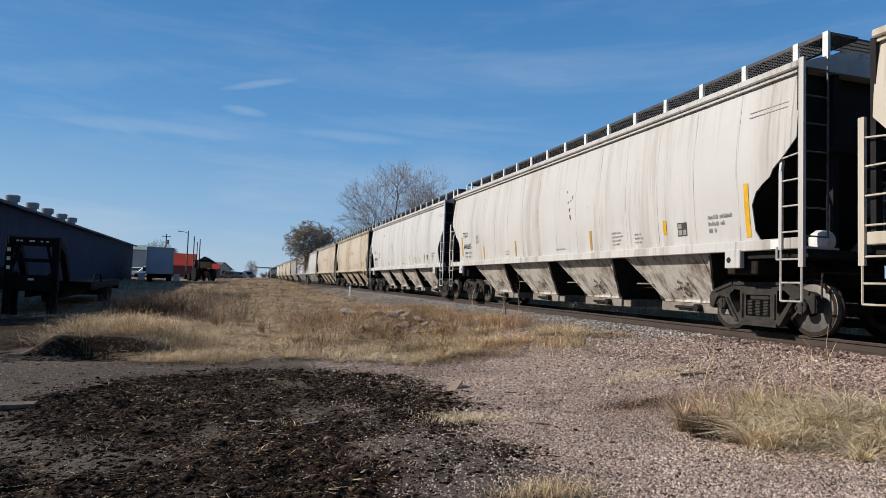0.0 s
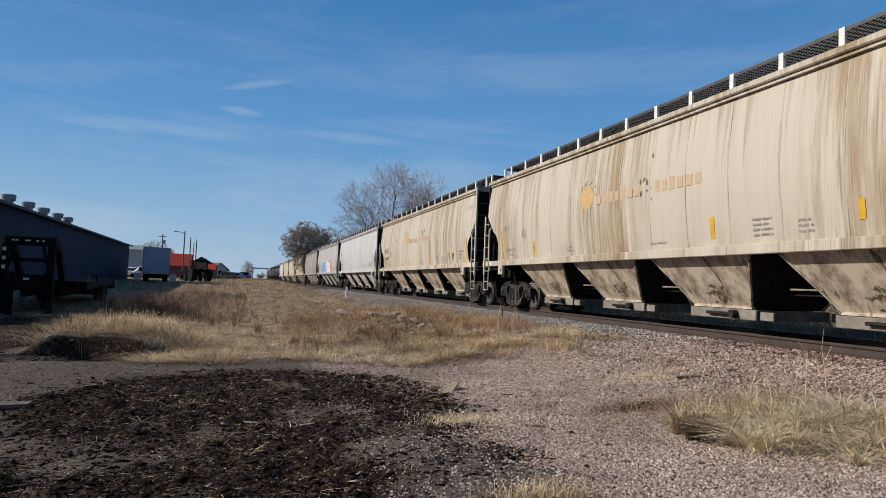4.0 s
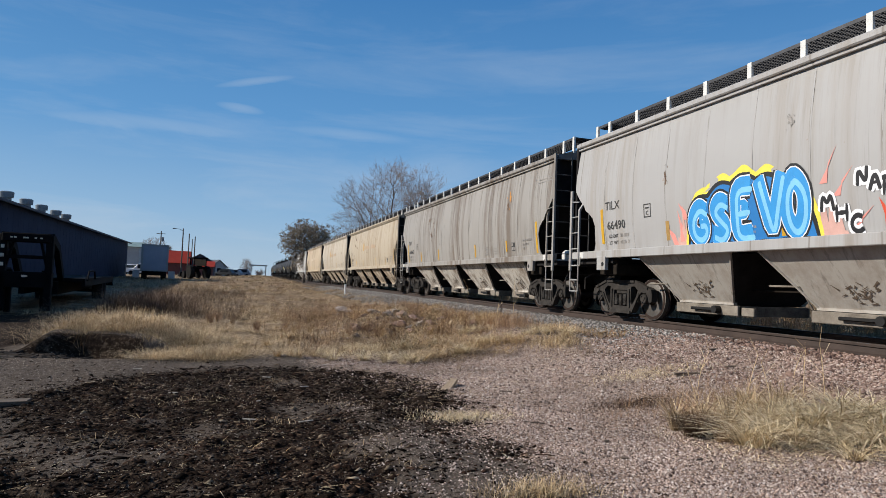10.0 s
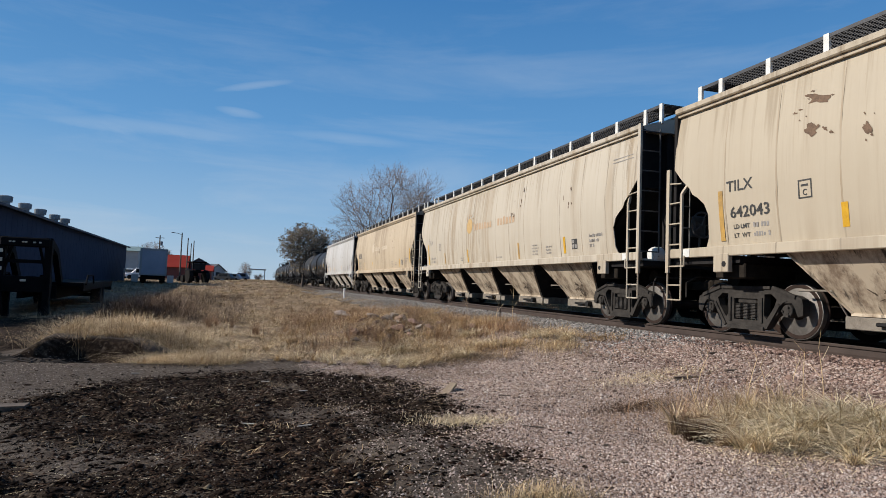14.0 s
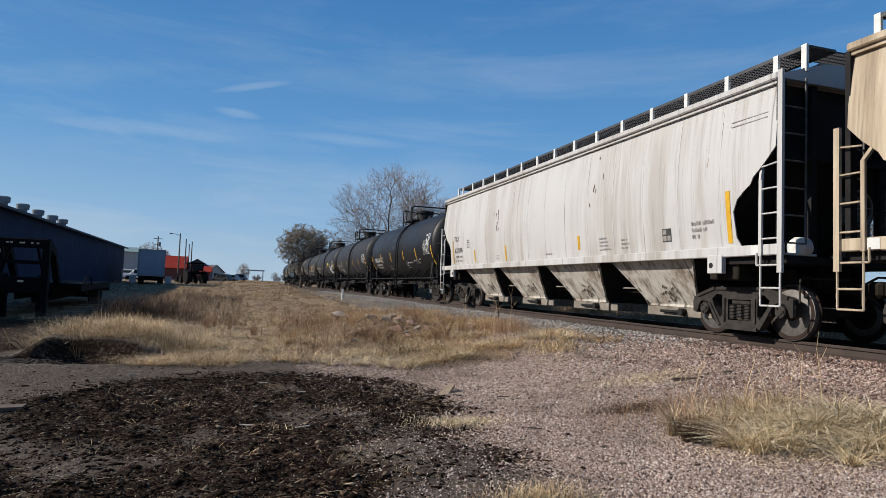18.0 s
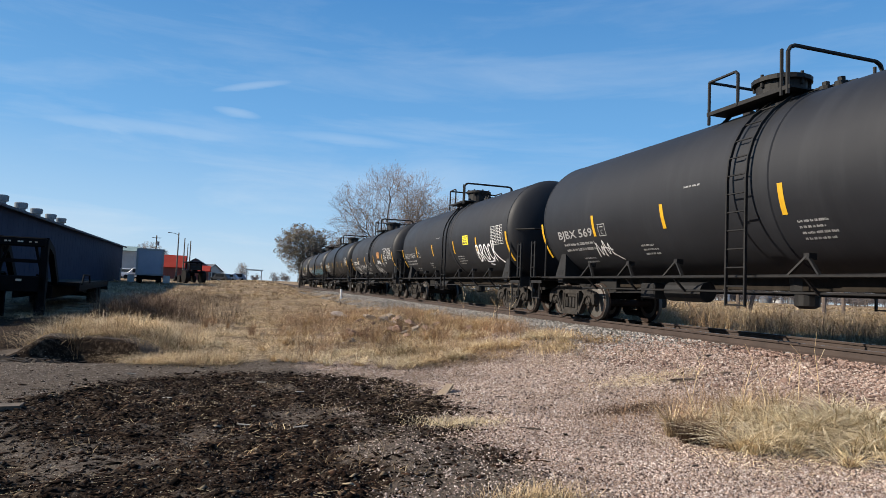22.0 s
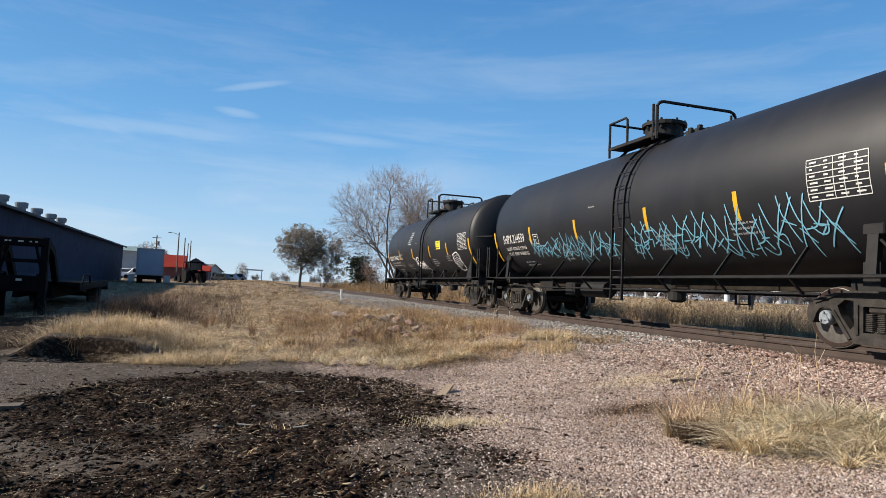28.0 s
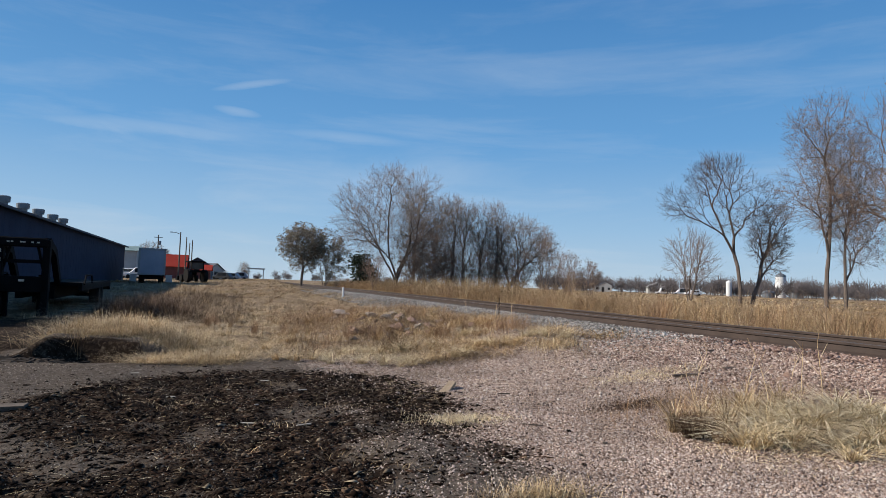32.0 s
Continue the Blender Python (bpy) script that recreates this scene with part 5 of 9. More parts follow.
def ground_material():
    m, nt, b = nodes_of("ground_soil")
    v = coords(nt)
    big, mid, fine, grit = noise_node(nt, v, 0.35), noise_node(nt, v, 2.6, 6.0, 0.7), noise_node(nt, v, 16.0, 6.0, 0.7), noise_node(nt, v, 70.0, 3.0)

    def field(name, soft=0.35):
        a = nt.nodes.new("ShaderNodeAttribute")
        a.attribute_name = name
        wob = mathn(nt, "ADD", mathn(nt, "MULTIPLY", mid, 1.3), mathn(nt, "MULTIPLY", fine, 1.1))
        k = mathn(nt, "ADD", a.outputs["Fac"], mathn(nt, "SUBTRACT", wob, 1.2))
        return ramp(nt, k, [(0.5 - soft / 2, (0, 0, 0)), (0.5 + soft / 2, (1, 1, 1))])

    grey = ramp(nt, mathn(nt, "ADD", mathn(nt, "MULTIPLY", fine, 0.6), mathn(nt, "MULTIPLY", grit, 0.4)), [(0.3, (0.038, 0.030, 0.023)), (0.5, (0.108, 0.086, 0.068)), (0.7, (0.26, 0.215, 0.18))])
    pink = ramp(nt, mathn(nt, "ADD", mathn(nt, "MULTIPLY", fine, 0.5), mathn(nt, "MULTIPLY", grit, 0.5)), [(0.32, (0.085, 0.055, 0.042)), (0.5, (0.31, 0.222, 0.172)), (0.70, (0.60, 0.475, 0.39))])
    straw = ramp(nt, mathn(nt, "ADD", mathn(nt, "MULTIPLY", mid, 0.5), mathn(nt, "MULTIPLY", fine, 0.5)), [(0.34, (0.050, 0.033, 0.020)), (0.5, (0.225, 0.160, 0.100)), (0.66, (0.52, 0.40, 0.265))])
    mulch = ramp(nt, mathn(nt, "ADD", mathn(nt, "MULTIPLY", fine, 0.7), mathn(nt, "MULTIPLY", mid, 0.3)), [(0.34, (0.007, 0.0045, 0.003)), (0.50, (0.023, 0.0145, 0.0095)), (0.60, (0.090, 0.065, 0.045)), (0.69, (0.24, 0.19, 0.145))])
    col = mixc(nt, field("pinkish"), grey, pink)
    col = mixc(nt, field("grassy"), col, straw)
    col = mixc(nt, field("soil_and_shade", 0.3), col, mulch)
    col = mixc(nt, 1.0, col, ramp(nt, big, [(0.3, (0.82, 0.82, 0.82)), (0.7, (1.12, 1.12, 1.12))]), "MULTIPLY")
    nt.links.new(col, b.inputs["Base Color"])
    b.inputs["Roughness"].default_value = 0.95
    b.inputs["Specular IOR Level"].default_value = 0.06
    add_bump(nt, b, mathn(nt, "ADD", mathn(nt, "MULTIPLY", fine, 0.8), mathn(nt, "MULTIPLY", grit, 0.35)), 0.9, 0.05)
    return m


ground_me = ground_mesh()
ground_me.materials.append(ground_material())
ground = new("ground", ground_me)
tagged(ground, "gravel yard, dry grass and black mulch beside the line", "ground", kind="structure")


# pieces strewn in one mesh
def strew(name, shapes, places, sizes, turns, material, squash=None):
    """One mesh of many copies of the shapes (verts, faces): places and sizes are arrays, turns are rotation matrices."""
    counts = np.random.randint(0, len(shapes), len(places))
    vs, loops, sizes_of = [], [], []
    base = 0
    for s, (sv, sf) in enumerate(shapes):
        pick = np.where(counts == s)[0]
        if not len(pick):
            continue
        sv = np.array(sv)
        out = np.einsum("nij,vj->nvi", turns[pick], sv) * sizes[pick][:, None, None]
        if squash is not None:
            out[:, :, 2] *= squash
        out = out + places[pick][:, None, :]
        vs.append(out.reshape(-1, 3))
        flat = np.concatenate([np.array(f) for f in sf])
        lens = np.array([len(f) for f in sf])
        off = base + np.arange(len(pick)) * len(sv)
        loops.append((off[:, None] + flat[None, :]).reshape(-1))
        sizes_of.append(np.tile(lens, len(pick)))
        base += len(pick) * len(sv)
    return raw_mesh(name, np.concatenate(vs), np.concatenate(loops), np.concatenate(sizes_of), material)


def raw_mesh(name, vs, loops, lens, material):
    me = bpy.data.meshes.new(name)
    me.vertices.add(len(vs))
    me.vertices.foreach_set("co", np.ascontiguousarray(vs, dtype=np.float32).ravel())
    me.loops.add(len(loops))
    me.loops.foreach_set("vertex_index", np.ascontiguousarray(loops, dtype=np.int32))
    me.polygons.add(len(lens))
    me.polygons.foreach_set("loop_start", np.concatenate([[0], np.cumsum(lens)[:-1]]).astype(np.int32))
    me.update(calc_edges=True)
    me.validate()
    me.materials.append(material)
    return new(name, me)


def spins(n, rng, flat=False):
    a = rng.uniform(0, 2 * np.pi, n)
    c, s = np.cos(a), np.sin(a)
    z = np.zeros(n)
    o = np.ones(n)
    rz = np.stack([np.stack([c, -s, z], 1), np.stack([s, c, z], 1), np.stack([z, z, o], 1)], 1)
    if flat:
        return rz
    b = rng.uniform(0, 2 * np.pi, n)
    c, s = np.cos(b), np.sin(b)
    rx = np.stack([np.stack([o, z, z], 1), np.stack([z, c, -s], 1), np.stack([z, s, c], 1)], 1)
    return np.einsum("nij,njk->nik", rz, rx)


def stone_shapes(n, seed, rough=0.35):
    out = []
    rng = random.Random(seed)
    for _ in range(n):
        bm = bmesh.new()
        bmesh.ops.create_icosphere(bm, subdivisions=1, radius=0.5)
        for v in bm.verts:
            v.co *= 1 + rough * (rng.random() - 0.5) * 2
        st = (rng.uniform(0.7, 1.3), rng.uniform(0.6, 1.0), rng.uniform(0.45, 0.8))
        for v in bm.verts:
            v.co = Vector((v.co.x * st[0], v.co.y * st[1], v.co.z * st[2]))
        bm.verts.index_update()
        out.append(([tuple(v.co) for v in bm.verts], [tuple(v.index for v in f.verts) for f in bm.faces]))
        bm.free()
    return out


STONES = stone_shapes(10, 4)


def pebble_shapes(n, seed):
    """Broken pebbles of eight faces."""
    out, rng = [], random.Random(seed)
    for _ in range(n):
        vs = [(u * rng.uniform(0.35, 0.75), v * rng.uniform(0.3, 0.6), w * rng.uniform(0.25, 0.5)) for u, v, w in ((1, 0, 0), (-1, 0, 0), (0, 1, 0), (0, -1, 0), (0, 0, 1), (0, 0, -1))]
        vs = [(u + rng.uniform(-0.15, 0.15), v + rng.uniform(-0.15, 0.15), w) for u, v, w in vs]
        out.append((vs, [(0, 2, 4), (2, 1, 4), (1, 3, 4), (3, 0, 4), (2, 0, 5), (1, 2, 5), (3, 1, 5), (0, 3, 5)]))
    return out


PEBBLES = pebble_shapes(12, 9)
gz, on_dark, on_pink, vg = on_grid("height"), on_grid("soil_and_shade"), on_grid("pinkish"), on_grid("grassy")
nrng = np.random.RandomState(12)

# ballast shoulder, thick near and thinner with distance; pink stone near, grey further on
n = 46000
by = 3 + 62 * nrng.rand(n) ** 1.7
bx = TRACK_X - 0.95 - 3.1 * nrng.rand(n) ** 1.15
bz = gz(bx, by)
size = nrng.uniform(0.02, 0.055, n)
ballast_grey = island_mat("grey_ballast", [(0.0, (0.085, 0.080, 0.075)), (0.4, (0.20, 0.19, 0.178)), (0.75, (0.33, 0.31, 0.29)), (1.0, (0.46, 0.43, 0.40))])
ballast_pink = island_mat("pink_ballast", [(0.0, (0.075, 0.045, 0.036)), (0.4, (0.20, 0.13, 0.105)), (0.75, (0.29, 0.20, 0.165)), (1.0, (0.42, 0.32, 0.275))])
grey = by + nrng.normal(0, 1.2, n) > 10.5
for pick, mat_, words in ((grey, ballast_grey, "loose grey crushed stone along the track bed"), (~grey, ballast_pink, "loose pink crushed stone along the track bed")):
    at = np.stack([bx, by, bz + 0.004], 1)[pick]
    tagged(strew("ballast", STONES if words.startswith("loose pink") else PEBBLES, at, size[pick] * (1.0 if words.startswith("loose pink") else 1.25), spins(len(at), nrng), mat_), words, "ballast", kind="stuff")
n = 9000
bx, by = TRACK_X + nrng.uniform(-1.4, 3.0, n), 1 + 70 * nrng.rand(n) ** 1.6
bz = np.where(np.abs(bx - TRACK_X) < 1.4, 0.47, gz(bx, by))
tagged(strew("ballast", PEBBLES, np.stack([bx, by, bz], 1), nrng.uniform(0.04, 0.09, n), spins(n, nrng), ballast_grey), "grey crushed stone between and beyond the sleepers", "ballast", kind="stuff")

n = 9000
bx, by = TRACK_X - 1.75 + 0.95 * nrng.rand(n), 2 + 45 * nrng.rand(n) ** 1.5
near_pink = by + nrng.normal(0, 1.2, n) < 10.5
for pick, mat_, words in ((near_pink, ballast_pink, "pink stones heaped over the sleeper ends"), (~near_pink, ballast_grey, "grey stones heaped over the sleeper ends")):
    at = np.stack([bx, by, np.maximum(gz(bx, by), 0.495) + 0.018], 1)[pick]
    tagged(strew("ballast", STONES, at, nrng.uniform(0.035, 0.075, len(at)), spins(len(at), nrng), mat_), words, "ballast", kind="stuff")

# pink gravel of the near bank
n = 75000
px_ = 0.8 + 7.6 * nrng.rand(n)
py_ = 2.6 + 14.5 * nrng.rand(n) ** 1.5
w = on_pink(px_, py_) * (1 - 0.8 * vg(px_, py_)) * (1 - 0.85 * on_dark(px_, py_))
keep = nrng.rand(n) < w
px_, py_ = px_[keep], py_[keep]
pink_stone = island_mat("pink_gravel", [(0.0, (0.07, 0.042, 0.033)), (0.35, (0.28, 0.195, 0.155)), (0.8, (0.45, 0.345, 0.285)), (1.0, (0.58, 0.475, 0.40))])
sz = nrng.uniform(0.012, 0.032, len(px_)) * (1 + 0.9 * (px_ > 6.0) * nrng.rand(len(px_)))
tagged(strew("gravel", PEBBLES, np.stack([px_, py_, gz(px_, py_) + 0.002], 1), sz, spins(len(px_), nrng), pink_stone), "fine pink quartzite gravel on the bank", "gravel", kind="stuff")
# coarse grit lying close together by the path
def grit_shapes(n, seed):
    out, rng = [], random.Random(seed)
    for _ in range(n):
        k = rng.choice((4, 5))
        ring = [(rng.uniform(0.35, 0.6) * math.cos(6.283 * j / k), rng.uniform(0.35, 0.6) * math.sin(6.283 * j / k), -0.1) for j in range(k)]
        out.append((ring + [(rng.uniform(-0.2, 0.2), rng.uniform(-0.2, 0.2), rng.uniform(0.25, 0.5))], [(j, (j + 1) % k, k) for j in range(k)]))
    return out


GRIT = grit_shapes(14, 21)
n = 150000
hx, hy = 0.9 + 6.4 * nrng.rand(n), 3.0 + 8.5 * nrng.rand(n) ** 1.5
keep = nrng.rand(n) < np.maximum(on_pink(hx, hy), 0.25) * (1 - 0.6 * vg(hx, hy)) * (1 - 0.9 * np.clip(on_dark(hx, hy), 0, 1))
hx, hy = hx[keep], hy[keep]
mixed_stone = island_mat("mixed_pink_grit", [(0.0, (0.055, 0.036, 0.029)), (0.25, (0.180, 0.130, 0.108)), (0.5, (0.33, 0.252, 0.212)), (0.72, (0.40, 0.33, 0.29)), (0.9, (0.50, 0.41, 0.355)), (1.0, (0.62, 0.55, 0.49))])
tagged(strew("gravel", GRIT, np.stack([hx, hy, gz(hx, hy) + 0.001], 1), nrng.uniform(0.010, 0.026, len(hx)) * (1 + 0.5 * (nrng.rand(len(hx)) < 0.08)), spins(len(hx), nrng, True), mixed_stone), "close-lying pink and grey grit by the path", "gravel", kind="stuff")
n = 15000
hx, hy = 1.3 + 6.4 * nrng.rand(n), 6.0 + 10.5 * nrng.rand(n)
keep = nrng.rand(n) < on_pink(hx, hy) * (1 - 0.5 * vg(hx, hy)) * (1 - 0.8 * np.clip(on_dark(hx, hy), 0, 1)) * (0.35 + 0.65 * (hx > 5))
hx, hy = hx[keep], hy[keep]
tagged(strew("gravel", PEBBLES, np.stack([hx, hy, gz(hx, hy) + 0.004], 1), nrng.uniform(0.022, 0.055, len(hx)), spins(len(hx), nrng), mixed_stone), "scattered larger stones on the pink gravel", "gravel", kind="stuff")
n = 30000
qx, qy = -4.5 + 7.0 * nrng.rand(n), 3.2 + 8.5 * nrng.rand(n)
keep = nrng.rand(n) < (1 - vg(qx, qy)) * (1 - 0.55 * np.clip(on_dark(qx, qy), 0, 1)) * (1 - 0.6 * on_pink(qx, qy))
qx, qy = qx[keep], qy[keep]
grey_stone = island_mat("grey_gravel", [(0.0, (0.045, 0.036, 0.028)), (0.5, (0.14, 0.112, 0.090)), (1.0, (0.36, 0.31, 0.26))])
tagged(strew("gravel", PEBBLES, np.stack([qx, qy, gz(qx, qy)], 1), nrng.uniform(0.008, 0.022, len(qx)), spins(len(qx), nrng), grey_stone), "fine grey gravel round the mulch patch", "gravel", kind="stuff")

# clods, bark flakes and straw in the mulch
n = 95000
mx, my = -3.2 + 6.2 * nrng.rand(n), 3.0 + 8.0 * nrng.rand(n)
keep = nrng.rand(n) < on_dark(mx, my) * 1.2 + 0.03
mx, my = mx[keep], my[keep]
FLAKES = [([(-1.0, -0.22, 0), (0.9, -0.3, 0.06), (1.1, 0.2, 0.16), (-0.8, 0.28, 0.05), (0.0, 0.0, 0.30)], [(0, 1, 4), (1, 2, 4), (2, 3, 4), (3, 0, 4), (0, 3, 2, 1)]),
          ([(-0.6, -0.5, 0), (0.7, -0.35, 0.0), (0.5, 0.5, 0.1), (-0.5, 0.4, 0.0), (0.1, 0.0, 0.42)], [(0, 1, 4), (1, 2, 4), (2, 3, 4), (3, 0, 4), (0, 3, 2, 1)]),
          ([(-1.3, -0.12, 0), (1.2, -0.10, 0.2), (1.2, 0.1, 0.22), (-1.3, 0.12, 0.04), (0.0, 0.0, 0.24)], [(0, 1, 4), (1, 2, 4), (2, 3, 4), (3, 0, 4), (0, 3, 2, 1)])]
mulch_mat = island_mat("mulch_clods", [(0.0, (0.004, 0.0028, 0.002)), (0.60, (0.016, 0.009, 0.006)), (0.80, (0.050, 0.028, 0.019)), (0.93, (0.12, 0.082, 0.056)), (1.0, (0.25, 0.20, 0.14))], spread=0.7, gloss=0.04)
tagged(strew("mulch", FLAKES, np.stack([mx, my, gz(mx, my) - 0.002], 1), nrng.uniform(0.008, 0.030, len(mx)) * (1 + 1.0 * (nrng.rand(len(mx)) < 0.10)), spins(len(mx), nrng, True), mulch_mat), "black crumbly mulch with bark flakes and straw", "mulch", kind="stuff")

# the track
rail_side = plain("rail_brown_rust", (0.026, 0.016, 0.012), (0.056, 0.037, 0.029), 3.0, 0.75, 0.15)
rail_top = plain("rail_worn_head", (0.075, 0.058, 0.050), (0.17, 0.145, 0.13), 4.0, 0.42, 0.5)
tie_wood = plain("tarred_sleeper_wood", (0.018, 0.013, 0.010), (0.070, 0.055, 0.044), 4.0, 0.9, random_by="object")
track = new("railway_track")
tagged(track, "straight railway track with brown rusty rails on wooden sleepers", "railway track", kind="structure")


def rail_bm(x):
    bm = bmesh.new()
    prof = [(-0.070, -0.172), (-0.070, -0.160), (-0.012, -0.135), (-0.009, -0.05), (-0.034, -0.040), (-0.036, -0.010), (-0.028, -0.001), (0.028, -0.001), (0.036, -0.010), (0.034, -0.040), (0.009, -0.05), (0.012, -0.135), (0.070, -0.160), (0.070, -0.172)]
    ends = [[bm.verts.new((TRACK_X + x + a, y, RAIL_Z + z)) for a, z in prof] for y in (-110, 900)]
    k = len(prof)
    for i in range(k):
        bm.faces.new((ends[0][i], ends[0][(i + 1) % k], ends[1][(i + 1) % k], ends[1][i]))
    bmesh.ops.recalc_face_normals(bm, faces=bm.faces[:])
    return bm


for s in (-0.7525, 0.7525):
    r = part("rail", rail_bm(s), rail_side, track)
    part("rail_head", box_bm(TRACK_X + s - 0.027, TRACK_X + s + 0.027, -110, 900, RAIL_Z - 0.003, RAIL_Z + 0.001), rail_top, r, "polished running surface")
tie_me = mesh_of(box_bm(-1.30, 1.30, -0.115, 0.115, -0.16, 0.0, 0.012), "sleeper", tie_wood)
plate_me = mesh_of(box_bm(-0.18, 0.18, -0.09, 0.09, 0.0, 0.018), "tie_plate", rail_side)
trng = random.Random(8)
for k in range(150):
    y = -6 + 0.52 * k
    t_ = part("sleeper", tie_me, None, track, m=pose(TRACK_X + trng.uniform(-0.06, 0.06), y + trng.uniform(-0.03, 0.03), RAIL_Z - 0.188, 0, 0, trng.uniform(-1.5, 1.5)))
    for s in (-0.7525, 0.7525):
        if k < 60:
            part("tie_plate", plate_me, None, t_, m=pose(s, 0, 0))
bm = bmesh.new()
for k in range(450):
    y = -6 + 0.52 * 150 + 0.52 * k
    add_box(bm, TRACK_X - 1.3, TRACK_X + 1.3, y - 0.115, y + 0.115, RAIL_Z - 0.30, RAIL_Z - 0.188)
tagged(part("far_sleepers", bm, tie_wood, track), kind="stuff")

# ---- yard: sheds, trailers, vehicles ----
blue_metal = plain("blue_grey_sheet_metal", (0.016, 0.025, 0.052), (0.025, 0.037, 0.072), 0.6, 0.8, gloss=0.12)
grey_roof = plain("galvanised_roof", (0.06, 0.075, 0.10), (0.11, 0.13, 0.16), 0.7, 0.6)
vent_metal = plain("vent_metal", (0.09, 0.11, 0.13), (0.19, 0.215, 0.235), 2.0, 0.55)
black_paint = plain("trailer_black", (0.0025, 0.0025, 0.003), (0.007, 0.007, 0.008), 3.0, 0.8, gloss=0.06)
rubber = plain("tyre_rubber", (0.010, 0.010, 0.010), (0.02, 0.019, 0.018), 6.0, 0.9, gloss=0.06)
old_plank = plain("weathered_plank", (0.14, 0.105, 0.07), (0.34, 0.27, 0.19), 3.0, 0.85, random_by="object")
box_white = plain("box_trailer_white", (0.16, 0.19, 0.21), (0.24, 0.27, 0.29), 0.9, 0.5)
door_grey = plain("box_trailer_door", (0.17, 0.21, 0.28), (0.23, 0.28, 0.35), 0.8, 0.5)
red_metal = plain("red_roof_metal", (0.26, 0.022, 0.012), (0.34, 0.036, 0.020), 0.8, 0.7, gloss=0.2)
red_wall = plain("dark_red_wall", (0.10, 0.03, 0.025), (0.16, 0.05, 0.04), 0.8, 0.8)
dark_roof = plain("dark_shingle", (0.035, 0.04, 0.055), (0.075, 0.08, 0.10), 0.8, 0.8)
pale_wall = plain("pale_wall", (0.30, 0.30, 0.30), (0.44, 0.435, 0.42), 0.6, 0.8)
pole_wood = plain("pole_wood", (0.06, 0.05, 0.042), (0.13, 0.11, 0.09), 2.0, 0.9)
glass_dark = plain("dark_window", (0.01, 0.012, 0.015), (0.03, 0.035, 0.04), 1.0, 0.08, 0.0, 0.0)
lamp_glass = plain("small_marker_lens", (0.35, 0.28, 0.20), (0.55, 0.50, 0.42), 3.0, 0.3)


def thing(name, label, category, m, group=""):
    ob = new(name)
    ob.matrix_basis = m
    return tagged(ob, label, category, group)


def wheel_round(name, parent, x, y, r, w, mat_t, mat_r):
    bm = bmesh.new()
    lathe(bm, [(-w / 2, r * 0.55), (-w / 2, r * 0.95), (-w * 0.35, r), (w * 0.35, r), (w / 2, r * 0.95), (w / 2, r * 0.55)], "X", 20)
    t = part(name, bm, mat_t, parent, m=pose(x, y, r))
    bm = bmesh.new()
    lathe(bm, [(-w * 0.42, 0.02), (-w * 0.42, r * 0.58), (w * 0.42, r * 0.58), (w * 0.42, 0.02)], "X", 14)
    part("rim", bm, mat_r, t)
    return t


def long_shed():
    z0 = ground_z(-12.5, 60)
    ob = thing("long_shed", "long blue-grey metal shed with round roof vents", "shed", pose(-13.30, 62.0, z0, 0, 0, 2.1))
    y0, y1, w, eave, ridge = -42.0, 24.6, 15.2, 4.5, 6.4
    part("wall", box_bm(-0.15, 0.0, y0, y1, -1.0, eave), blue_metal, ob)
    part("wall", box_bm(-w, -w + 0.15, y0, y1, -1.0, eave), blue_metal, ob)
    for y in (y0, y1 - 0.15):
        bm = bmesh.new()
        pts = [(-w, -1.0), (0, -1.0), (0, eave), (-w / 2, ridge), (-w, eave)]
        a, b = [bm.verts.new((x, y, z)) for x, z in pts], [bm.verts.new((x, y + 0.15, z)) for x, z in pts]
        bm.faces.new(a)
        bm.faces.new(b)
        for k in range(5):
            bm.faces.new((a[k], a[(k + 1) % 5], b[(k + 1) % 5], b[k]))
        bmesh.ops.recalc_face_normals(bm, faces=bm.faces[:])
        part("gable", bm, blue_metal, ob)
    for s in (0, 1):
        bm = bmesh.new()
        xe = 0.35 if s == 0 else -w - 0.35
        add_beam(bm, (xe, (y0 + y1) / 2, eave - 0.05), (-w / 2, (y0 + y1) / 2, ridge + 0.05), y1 - y0 + 0.8, 0.10, (0, 1, 0))
        part("roof", bm, grey_roof, ob)
    part("gutter", box_bm(0.30, 0.44, y0, y1, eave - 0.16, eave - 0.02), dark_roof, ob)
    rib = mesh_of(box_bm(0.0, 0.005, -0.02, 0.02, -0.9, eave - 0.1), "wall_rib", blue_metal)
    for k in range(66):
        part("wall_rib", rib, None, ob, m=pose(0, y0 + 0.6 + k * 1.0, 0))
    part("downpipe", box_bm(0.02, 0.14, y1 - 1.5, y1 - 1.38, -0.6, 1.8), pale_wall, ob)
    inv = ob.matrix_basis.inverted()
    for x, y in ((-20.45, 66.17), (-20.68, 72.37), (-20.89, 78.1), (-21.12, 84.37), (-21.31, 89.6)):
        q = inv @ Vector((x, y, 0))
        bm = bmesh.new()
        lathe(bm, [(ridge - 0.1, 0.40), (ridge + 0.80, 0.40), (ridge + 0.80, 0.56), (ridge + 1.28, 0.60), (ridge + 1.36, 0.46), (ridge + 1.38, 0.05)], "Z", 18)
        part("roof_vent", bm, vent_metal, ob, "round galvanised vent", m=pose(-w / 2, q.y, 0))


